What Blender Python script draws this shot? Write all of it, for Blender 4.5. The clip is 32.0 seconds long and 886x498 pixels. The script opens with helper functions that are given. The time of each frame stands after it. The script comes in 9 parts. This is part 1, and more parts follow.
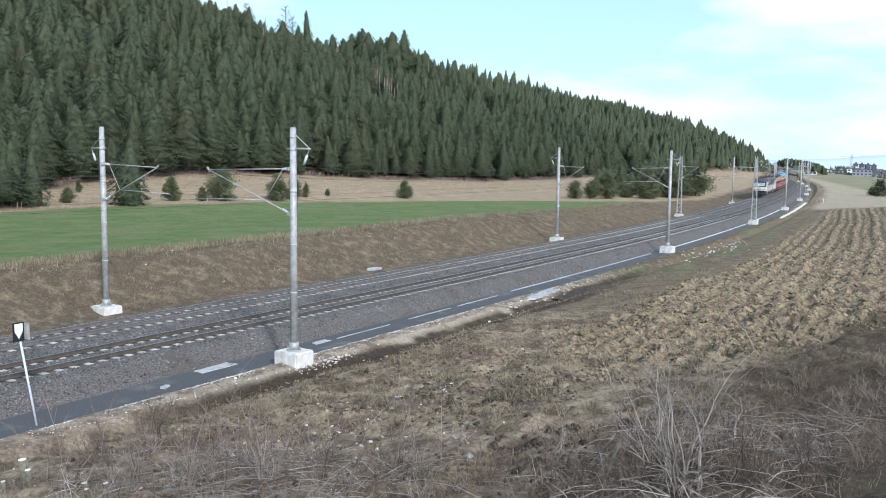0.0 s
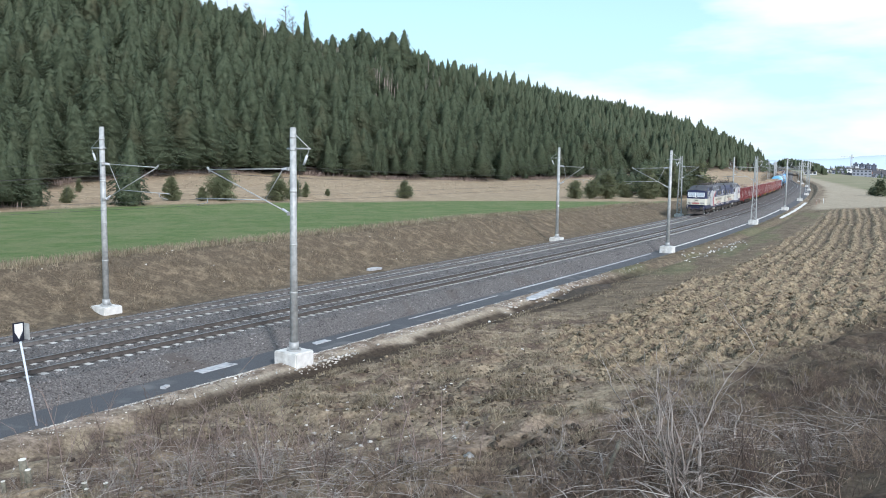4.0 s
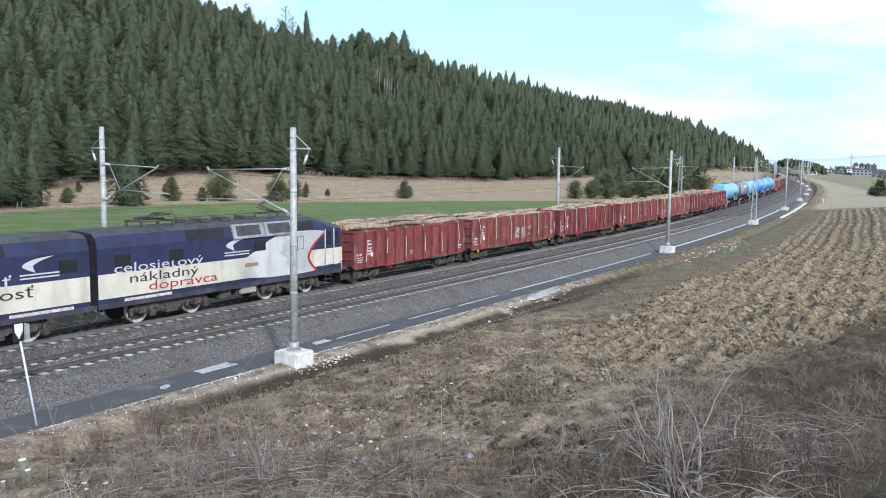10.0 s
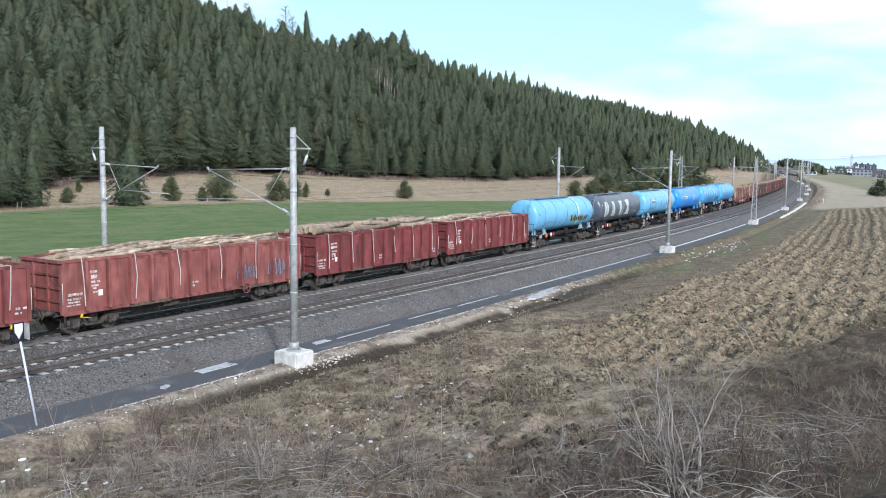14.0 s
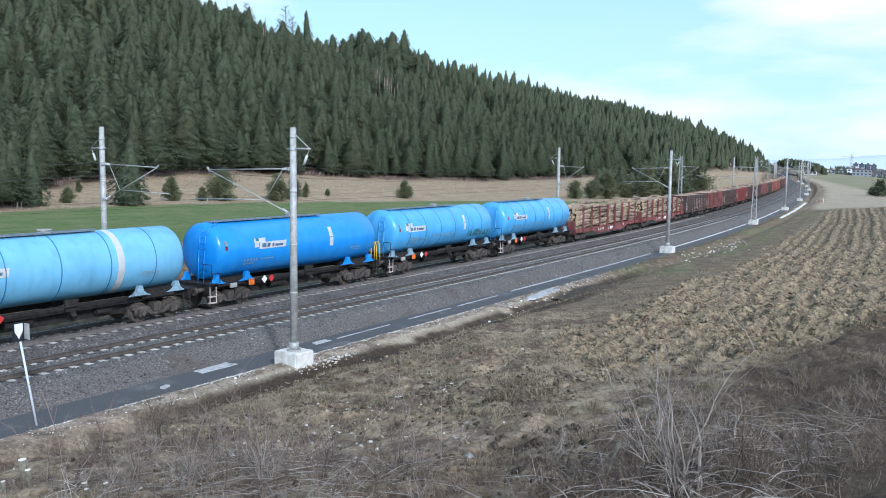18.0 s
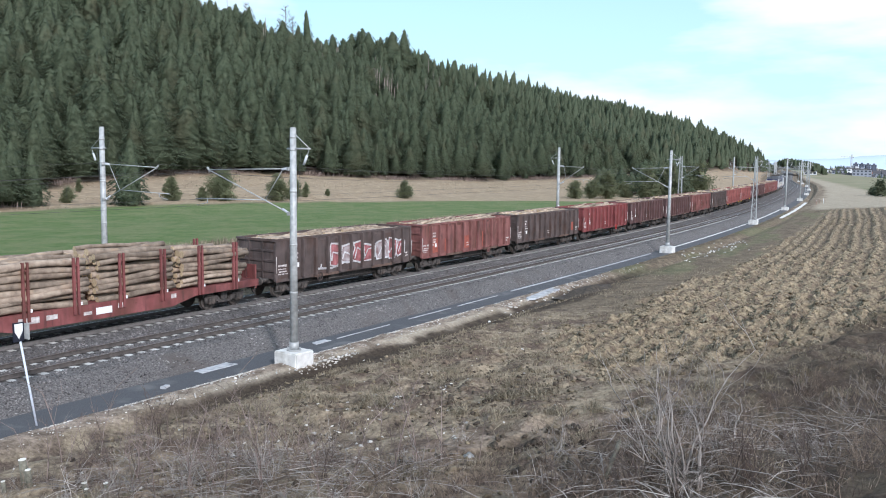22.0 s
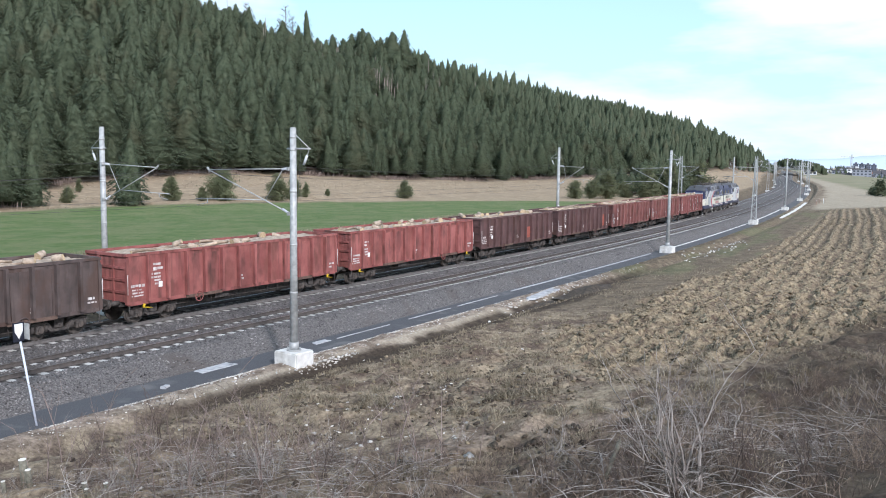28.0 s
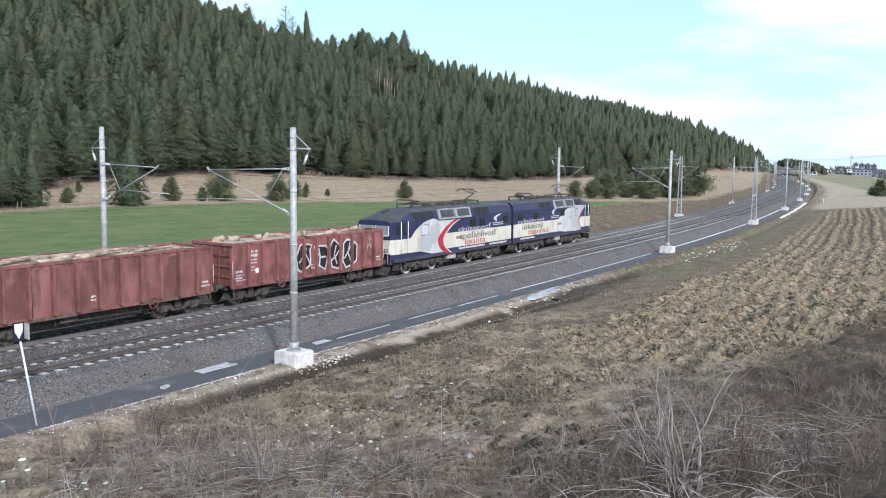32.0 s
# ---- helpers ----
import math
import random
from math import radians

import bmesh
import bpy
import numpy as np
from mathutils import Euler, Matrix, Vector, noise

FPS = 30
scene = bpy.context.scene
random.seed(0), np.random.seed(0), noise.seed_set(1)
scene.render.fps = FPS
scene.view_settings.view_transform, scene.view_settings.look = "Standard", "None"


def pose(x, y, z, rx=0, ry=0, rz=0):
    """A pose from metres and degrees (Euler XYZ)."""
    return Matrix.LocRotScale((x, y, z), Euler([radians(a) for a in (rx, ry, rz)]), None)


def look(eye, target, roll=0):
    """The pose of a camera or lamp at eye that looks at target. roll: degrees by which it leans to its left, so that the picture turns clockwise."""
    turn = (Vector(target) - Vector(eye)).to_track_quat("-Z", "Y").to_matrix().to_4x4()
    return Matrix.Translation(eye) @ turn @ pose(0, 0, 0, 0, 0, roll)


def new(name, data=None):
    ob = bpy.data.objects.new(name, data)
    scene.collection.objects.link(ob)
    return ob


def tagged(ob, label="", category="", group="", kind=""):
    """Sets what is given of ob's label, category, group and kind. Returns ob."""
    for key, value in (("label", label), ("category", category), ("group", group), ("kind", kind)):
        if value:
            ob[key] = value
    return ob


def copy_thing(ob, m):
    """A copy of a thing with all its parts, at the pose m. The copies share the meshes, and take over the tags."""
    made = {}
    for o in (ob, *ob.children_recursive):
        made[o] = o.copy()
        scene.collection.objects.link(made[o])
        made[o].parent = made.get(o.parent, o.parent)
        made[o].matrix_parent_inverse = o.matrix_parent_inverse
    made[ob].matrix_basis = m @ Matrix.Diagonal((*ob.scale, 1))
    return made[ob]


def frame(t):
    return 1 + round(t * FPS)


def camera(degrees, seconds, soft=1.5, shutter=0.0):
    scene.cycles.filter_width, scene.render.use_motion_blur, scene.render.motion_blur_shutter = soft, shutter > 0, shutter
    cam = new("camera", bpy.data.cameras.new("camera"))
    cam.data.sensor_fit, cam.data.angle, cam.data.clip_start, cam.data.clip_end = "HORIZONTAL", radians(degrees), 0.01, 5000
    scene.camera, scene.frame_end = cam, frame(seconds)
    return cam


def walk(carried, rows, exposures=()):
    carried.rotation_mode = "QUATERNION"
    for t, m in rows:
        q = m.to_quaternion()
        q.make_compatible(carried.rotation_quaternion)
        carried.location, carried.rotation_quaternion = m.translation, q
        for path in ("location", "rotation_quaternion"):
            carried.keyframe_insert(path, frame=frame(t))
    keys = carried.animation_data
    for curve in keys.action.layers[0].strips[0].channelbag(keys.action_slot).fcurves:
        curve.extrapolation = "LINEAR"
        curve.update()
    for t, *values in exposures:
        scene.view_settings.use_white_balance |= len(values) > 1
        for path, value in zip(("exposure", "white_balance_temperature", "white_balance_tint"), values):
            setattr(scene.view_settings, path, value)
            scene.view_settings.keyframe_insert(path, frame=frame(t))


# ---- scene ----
# Camera: stands still on the rise beside the line.
cam = camera(55.05, 32.0, 1.0)
EYE = (0.0, 0.0, 7.633)
AIM = look(EYE, (0.0, math.cos(0.10429), 7.633 - math.sin(0.10429)), 0.795)
walk(cam, [(0.0, AIM), (32.0, AIM)], ((0.0, 0.28, 6150, 14), (13.0, 0.28, 6150, 15), (14.5, 0.26, 6100, 15), (16.6, 0.17, 5860, 13.5), (20.2, 0.17, 5860, 13.5), (22.6, 0.29, 6150, 17), (28.0, 0.31, 6170, 17.5), (32.0, 0.31, 6170, 17.5)))

# ---- world and light ----
SUN_ELEVATION, SUN_AZIMUTH = radians(31), radians(156)     # azimuth clockwise from +Y
world = bpy.data.worlds.new("sky")
scene.world = world
world.use_nodes = True
wn = world.node_tree.nodes
wl = world.node_tree.links
wn.clear()
w_out = wn.new("ShaderNodeOutputWorld")
w_bg = wn.new("ShaderNodeBackground")
w_sky = wn.new("ShaderNodeTexSky")
w_sky.sky_type = "NISHITA"
w_sky.sun_disc = False
w_sky.sun_elevation = SUN_ELEVATION
w_sky.sun_rotation = SUN_AZIMUTH
w_sky.air_density = 1.0
w_sky.dust_density = 0.6
w_sky.ozone_density = 1.5
w_tc = wn.new("ShaderNodeTexCoord")
w_map = wn.new("ShaderNodeMapping")
w_map.inputs["Scale"].default_value = (1.0, 1.0, 4.0)
w_map.inputs["Location"].default_value = (0.35, 0.2, 0.0)
w_noise = wn.new("ShaderNodeTexNoise")
w_noise.inputs["Scale"].default_value = 2.3
w_noise.inputs["Detail"].default_value = 8
w_noise.inputs["Roughness"].default_value = 0.55
w_ramp = wn.new("ShaderNodeValToRGB")
w_ramp.color_ramp.elements[0].position = 0.47
w_ramp.color_ramp.elements[1].position = 0.66
# thin haze that thickens towards the horizon
w_sep = wn.new("ShaderNodeSeparateXYZ")
w_haze = wn.new("ShaderNodeMapRange")
w_haze.inputs["From Min"].default_value, w_haze.inputs["From Max"].default_value = 0.0, 0.22
w_haze.inputs["To Min"].default_value, w_haze.inputs["To Max"].default_value = 0.92, 0.5
w_mix = wn.new("ShaderNodeMixRGB")
w_mix.inputs["Color2"].default_value = (8.2, 8.4, 8.6, 1)
w_veil = wn.new("ShaderNodeMixRGB")
w_veil.inputs["Color2"].default_value = (4.7, 6.9, 7.8, 1)
w_tint = wn.new("ShaderNodeMixRGB")
w_tint.blend_type = "MULTIPLY"
w_tint.inputs["Fac"].default_value = 1.0
w_tint.inputs["Color2"].default_value = (1.1, 1.35, 1.33, 1)
w_bg.inputs["Strength"].default_value = 0.118
wl.new(w_tc.outputs["Generated"], w_map.inputs["Vector"])
wl.new(w_tc.outputs["Generated"], w_sep.inputs["Vector"])
wl.new(w_sep.outputs["Z"], w_haze.inputs["Value"])
wl.new(w_map.outputs["Vector"], w_noise.inputs["Vector"])
# more cloud towards the east
w_east = wn.new("ShaderNodeMapRange")
w_east.inputs["From Min"].default_value, w_east.inputs["From Max"].default_value = 0.12, 0.5
w_east.inputs["To Min"].default_value, w_east.inputs["To Max"].default_value = -0.05, 0.09
w_sum = wn.new("ShaderNodeMath")
w_sum.operation = "ADD"
wl.new(w_sep.outputs["X"], w_east.inputs["Value"])
wl.new(w_noise.outputs["Fac"], w_sum.inputs[0])
wl.new(w_east.outputs["Result"], w_sum.inputs[1])
wl.new(w_sum.outputs[0], w_ramp.inputs["Fac"])
wl.new(w_ramp.outputs["Color"], w_mix.inputs["Fac"])
wl.new(w_haze.outputs["Result"], w_veil.inputs["Fac"])
wl.new(w_sky.outputs["Color"], w_tint.inputs["Color1"])
wl.new(w_tint.outputs["Color"], w_veil.inputs["Color1"])
wl.new(w_veil.outputs["Color"], w_mix.inputs["Color1"])
wl.new(w_mix.outputs["Color"], w_bg.inputs["Color"])
wl.new(w_bg.outputs["Background"], w_out.inputs["Surface"])

sun_data = bpy.data.lights.new("sun", "SUN")
sun_data.energy = 2.95
sun_data.angle = radians(6)
sun_data.color = (1.0, 0.975, 0.95)
sun = new("sun", sun_data)
sun_dir = Vector((math.sin(SUN_AZIMUTH) * math.cos(SUN_ELEVATION), math.cos(SUN_AZIMUTH) * math.cos(SUN_ELEVATION), math.sin(SUN_ELEVATION)))
sun.matrix_world = look(sun_dir * 300, (0, 0, 0))

# ---- materials ----


def surface(name, c1, c2, scale=4.0, rough=0.8, metal=0.0, bump=0.0, bump_scale=None, c3=None, big=0.15, space="Object", vary=0.0, spec=0.3, c3_at=(0.55, 0.7)):
    """A rough surface: two tones by fine noise, a third in wide patches, relief, and a shift from piece to piece."""
    m = bpy.data.materials.new(name)
    m.use_nodes = True
    nd, ln = m.node_tree.nodes, m.node_tree.links
    b = nd["Principled BSDF"]
    b.inputs["Roughness"].default_value = rough
    b.inputs["Metallic"].default_value = metal
    b.inputs["Specular IOR Level"].default_value = spec
    if space == "World":
        vec = nd.new("ShaderNodeNewGeometry").outputs["Position"]
    else:
        vec = nd.new("ShaderNodeTexCoord").outputs["Object"]
    n1 = nd.new("ShaderNodeTexNoise")
    n1.inputs["Scale"].default_value = scale
    n1.inputs["Detail"].default_value = 6
    ln.new(vec, n1.inputs["Vector"])
    r1 = nd.new("ShaderNodeValToRGB")
    r1.color_ramp.elements[0].position, r1.color_ramp.elements[1].position = 0.32, 0.68
    r1.color_ramp.elements[0].color, r1.color_ramp.elements[1].color = (*c1, 1), (*c2, 1)
    ln.new(n1.outputs["Fac"], r1.inputs["Fac"])
    col = r1.outputs["Color"]
    if c3:
        n2 = nd.new("ShaderNodeTexNoise")
        n2.inputs["Scale"].default_value = scale * big
        n2.inputs["Detail"].default_value = 5
        ln.new(vec, n2.inputs["Vector"])
        r2 = nd.new("ShaderNodeValToRGB")
        r2.color_ramp.elements[0].position, r2.color_ramp.elements[1].position = c3_at
        ln.new(n2.outputs["Fac"], r2.inputs["Fac"])
        mx = nd.new("ShaderNodeMixRGB")
        mx.inputs["Color2"].default_value = (*c3, 1)
        ln.new(r2.outputs["Color"], mx.inputs["Fac"])
        ln.new(col, mx.inputs["Color1"])
        col = mx.outputs["Color"]
    if vary:
        oi = nd.new("ShaderNodeObjectInfo")
        mr = nd.new("ShaderNodeMapRange")
        mr.inputs["To Min"].default_value, mr.inputs["To Max"].default_value = 1 - vary, 1 + vary
        ln.new(oi.outputs["Random"], mr.inputs["Value"])
        hs = nd.new("ShaderNodeHueSaturation")
        ln.new(mr.outputs["Result"], hs.inputs["Value"])
        ln.new(col, hs.inputs["Color"])
        col = hs.outputs["Color"]
    ln.new(col, b.inputs["Base Color"])
    if bump:
        n3 = nd.new("ShaderNodeTexNoise")
        n3.inputs["Scale"].default_value = bump_scale or scale * 2
        n3.inputs["Detail"].default_value = 5
        ln.new(vec, n3.inputs["Vector"])
        bp = nd.new("ShaderNodeBump")
        bp.inputs["Strength"].default_value = min(1.0, bump)
        bp.inputs["Distance"].default_value = 0.05
        ln.new(n3.outputs["Fac"], bp.inputs["Height"])
        ln.new(bp.outputs["Normal"], b.inputs["Normal"])
    return m


def foliage(name, dark, light, c3=None, through_light=0.0, spread=(0.55, 1.4), grain=0.8, bump=0.0, patch=0.048):
    """Leaves or needles, each clump of its own tone."""
    m = surface(name, dark, light, grain, 0.75, c3=c3, space="World", big=patch / grain, spec=0.15, bump=bump, bump_scale=grain * 1.5)
    nd, ln = m.node_tree.nodes, m.node_tree.links
    b = nd["Principled BSDF"]
    src = b.inputs["Base Color"].links[0].from_socket
    g = nd.new("ShaderNodeNewGeometry")
    mr = nd.new("ShaderNodeMapRange")
    mr.inputs["To Min"].default_value, mr.inputs["To Max"].default_value = spread
    hs = nd.new("ShaderNodeHueSaturation")
    ln.new(g.outputs["Random Per Island"], mr.inputs["Value"])
    ln.new(mr.outputs["Result"], hs.inputs["Value"])
    ln.new(src, hs.inputs["Color"])
    ln.new(hs.outputs["Color"], b.inputs["Base Color"])
    if through_light:
        tr_ = nd.new("ShaderNodeBsdfTranslucent")
        mx = nd.new("ShaderNodeMixShader")
        mx.inputs["Fac"].default_value = through_light
        ln.new(hs.outputs["Color"], tr_.inputs["Color"])
        ln.new(b.outputs["BSDF"], mx.inputs[1])
        ln.new(tr_.outputs["BSDF"], mx.inputs[2])
        ln.new(mx.outputs["Shader"], nd["Material Output"].inputs["Surface"])
    return m


M_BALLAST = surface("ballast", (0.05, 0.047, 0.046), (0.205, 0.19, 0.182), 17.0, 0.9, bump=1.0, bump_scale=16, c3=(0.10, 0.085, 0.075), big=0.02, space="World")
M_RAIL = surface("rusty_rail", (0.070, 0.062, 0.057), (0.125, 0.108, 0.097), 6, 0.7, 0.1)
M_RAILDUST = surface("dusty_rail", (0.115, 0.106, 0.10), (0.185, 0.172, 0.162), 6, 0.75, 0.05)
M_RAILTOP = surface("rail_head", (0.32, 0.31, 0.3), (0.42, 0.41, 0.4), 3, 0.35, 0.9)
M_SLEEPER = surface("sleeper_concrete", (0.41, 0.40, 0.375), (0.58, 0.57, 0.535), 5, 0.85, bump=0.2, vary=0.2)
M_CONCRETE = surface("concrete", (0.60, 0.59, 0.56), (0.80, 0.79, 0.75), 3, 0.85, bump=0.2, c3=(0.42, 0.40, 0.36), big=0.4)
M_GALV = surface("galvanised_steel", (0.34, 0.345, 0.34), (0.54, 0.55, 0.535), 5, 0.55, 0.25, c3=(0.30, 0.31, 0.305), big=0.3)
M_WIRE = surface("wire", (0.10, 0.10, 0.10), (0.18, 0.18, 0.18), 5, 0.5, 0.6)
M_INSUL = surface("insulator", (0.55, 0.57, 0.6), (0.75, 0.77, 0.8), 5, 0.3)
M_STRIP = surface("fine_gravel", (0.062, 0.063, 0.067), (0.112, 0.113, 0.119), 30, 0.8, bump=0.3, c3=(0.15, 0.148, 0.146), big=0.03, space="World")
M_WHITE = surface("white_paint", (0.75, 0.75, 0.74), (0.85, 0.85, 0.84), 5, 0.5)
M_BLACK = surface("black_paint", (0.012, 0.012, 0.013), (0.03, 0.03, 0.03), 6, 0.5)
# ---- the line: centre of the far track by distance s along it, and lateral distance to the camera's side ----
K_S = (-560, -60, 0, 60, 120, 160, 200, 240, 290, 350, 450, 700, 1500)
K_V = (-0.06, -0.062, -0.062, 1.099, 0.858, 0.418, 0.326, 0.365, 0.602, 0.435, -0.317, 0.088, 0.022)
_S = np.arange(-560.0, 1501.0, 1.0)
_k = np.interp(_S, K_S, K_V) / 1000
_A = np.concatenate([[0], np.cumsum((_k[1:] + _k[:-1]) / 2)])
_A += 1.001903 - _A[560]
_Am = (_A[1:] + _A[:-1]) / 2
_X = np.concatenate([[0], np.cumsum(np.cos(_Am))])
_Y = np.concatenate([[0], np.cumsum(np.sin(_Am))])
_X += -17.37535 - _X[560]
_Y += 34.83317 - _Y[560]
SPACING = 4.33


def heading(s):
    return np.interp(s, _S, _A)


def at(s, lat):
    """World x, y of the place s along the far track and lat to its right."""
    a = np.interp(s, _S, _A)
    return np.interp(s, _S, _X) + lat * np.sin(a), np.interp(s, _S, _Y) - lat * np.cos(a)


def lay(s, lat, z, turn=0.0):
    """A pose on the line: local x runs along it, away from the camera; local y to the left."""
    x, y = at(s, lat)
    return pose(float(x), float(y), z, 0, 0, math.degrees(float(heading(s))) + turn)


def vnoise(x, y, seed=0):
    """Smooth value noise on arrays, 0 to 1."""
    xi, yi = np.floor(x).astype(np.int64), np.floor(y).astype(np.int64)
    fx, fy = x - xi, y - yi
    fx, fy = fx * fx * (3 - 2 * fx), fy * fy * (3 - 2 * fy)

    def hsh(i, j):
        n = (i * 374761393 + j * 668265263 + seed * 974711) & 0x7fffffff
        n = ((n ^ (n >> 13)) * 1274126177) & 0x7fffffff
        return ((n ^ (n >> 16)) & 0xffff) / 65535.0
    a, b, c, d = hsh(xi, yi), hsh(xi + 1, yi), hsh(xi, yi + 1), hsh(xi + 1, yi + 1)
    return (a + (b - a) * fx) * (1 - fy) + (c + (d - c) * fx) * fy


def fbm(x, y, octaves=4, seed=0):
    t, amp, tot = 0, 1.0, 0
    for o in range(octaves):
        t = t + amp * vnoise(x * 2 ** o, y * 2 ** o, seed + o)
        tot += amp
        amp *= 0.5
    return t / tot


def step(a, b, x):
    t = np.clip((x - a) / (b - a), 0, 1)
    return t * t * (3 - 2 * t)


E_S = (-560, 38, 48, 60, 115, 150, 190, 240, 300, 350, 400, 450, 520, 600, 700, 860, 1500)
E_L = (-64, -64, -78, -85, -87, -78, -70, -63, -60, -48, -33, -20, -12, -10, -10, -60, -200)
Z_S = (-560, 38, 60, 85, 115, 150, 190, 240, 300, 400, 520, 700, 1500)
Z_L = (1.2, 1.2, 3.3, 4.6, 4.5, 3.0, 2.2, 2.4, 2.8, 4.6, 3.4, 1.5, 0.5)
H_S = (-560, -100, 100, 170, 200, 218, 236, 256, 290, 305, 322, 345, 360, 400, 450, 520, 620, 700, 800, 1500)
H_V = (30, 50, 56, 55.5, 50.5, 46.5, 42.8, 42, 40.5, 41, 45, 43, 42, 38.5, 37, 38, 36, 24, 8, 0)


def edge(s):
    """Lateral place of the wood's edge."""
    return np.interp(s, E_S, E_L)


def height(s, lat):
    s, lat = np.asarray(s, float), np.asarray(lat, float)
    top = np.interp(s, (-60, 10, 55, 80, 105, 135, 200), (1.45, 1.5, 1.75, 1.25, 0.95, 0.4, 0.3))
    e, ze = edge(s), np.interp(s, Z_S, Z_L)
    # far side: trough, bank, field, meadow, hill
    zl = np.interp(lat, (-3.4, -2.9), (-0.6, -0.8))
    zl = np.where(lat < -3.4, -0.6 + (top + 0.6) * step(-4.0, -10.8, lat), zl)
    field = top + (1.0 - top) * np.clip((-lat - 10.8) / 29.2, 0, 1)
    m0 = np.interp(-e, (10, 16, 50, 63), (4.5, 5, 14, 45))
    meadow = np.clip((-lat - m0) / np.maximum(5, -e - m0), 0, 1)
    zf = field + (ze - field) * meadow ** 1.2
    zl = np.where((lat < -10.8) | (m0 < 10.8) & (lat < -m0), np.where(lat < -10.8, zf, np.maximum(zl, zl + (ze - zl) * meadow ** 1.2)), zl)
    u = np.clip((e - lat) / 120, 0, 1)
    steep = step(360, 470, s)
    rise = (0.55 * u + 0.45 * step(0, 1, u)) * (1 - steep) + u ** 0.6 * steep
    zl = np.where(lat < e, ze + np.interp(s, H_S, H_V) * rise, zl)
    # near side: strip, berm, ditch, field, the rise with the camera
    zr = np.interp(lat, (7.0, 7.4, 9.1, 9.7, 10.6, 10.95, 11.4, 12.6, 60, 200), (-0.84, -0.84, -0.84, -0.68, -0.72, -1.05, -1.02, -0.62, 3.2, 3.0))
    away = step(110, 260, s)
    zr = np.where(lat > 11, zr * (1 - away) + away * 0.2, zr)
    d2 = ((s + 26) / 19.0) ** 2 + ((lat - 39) / 13.0) ** 2
    zr = zr + np.where(lat > 9.2, 6.15 * np.exp(-d2) * step(9.2, 16, lat), 0)
    # the land falls away to the town beyond the last field
    x, y = at(s, lat)
    zr = zr - np.where(lat > 11, 8.2 * step(0, 140, ((x - 188) * 285 - (y - 370) * 99) / 301.7) * step(250, 330, y), 0)
    z = np.where(lat < -2.9, zl, np.where(lat > 7.0, zr, -0.84))
    return z


def ground_z(s, lat):
    return float(height(np.array([s]), np.array([lat]))[0])


def mesh_ob(name, verts, faces, mats=(), parent=None, smooth=False):
    me = bpy.data.meshes.new(name)
    me.from_pydata(verts if isinstance(verts, list) else verts.tolist(), [], faces if isinstance(faces, list) else faces.tolist())
    for m in mats:
        me.materials.append(m)
    if smooth:
        me.polygons.foreach_set("use_smooth", [True] * len(me.polygons))
    ob = new(name, me)
    if parent:
        ob.parent = parent
    return ob


def axis(*spans):
    """Grid lines: (from, to, step) spans in a row."""
    out = []
    for a, b, d in spans:
        n = max(1, round((b - a) / d))
        out += [a + (b - a) * i / n for i in range(n)]
    return np.array(out + [spans[-1][1]])


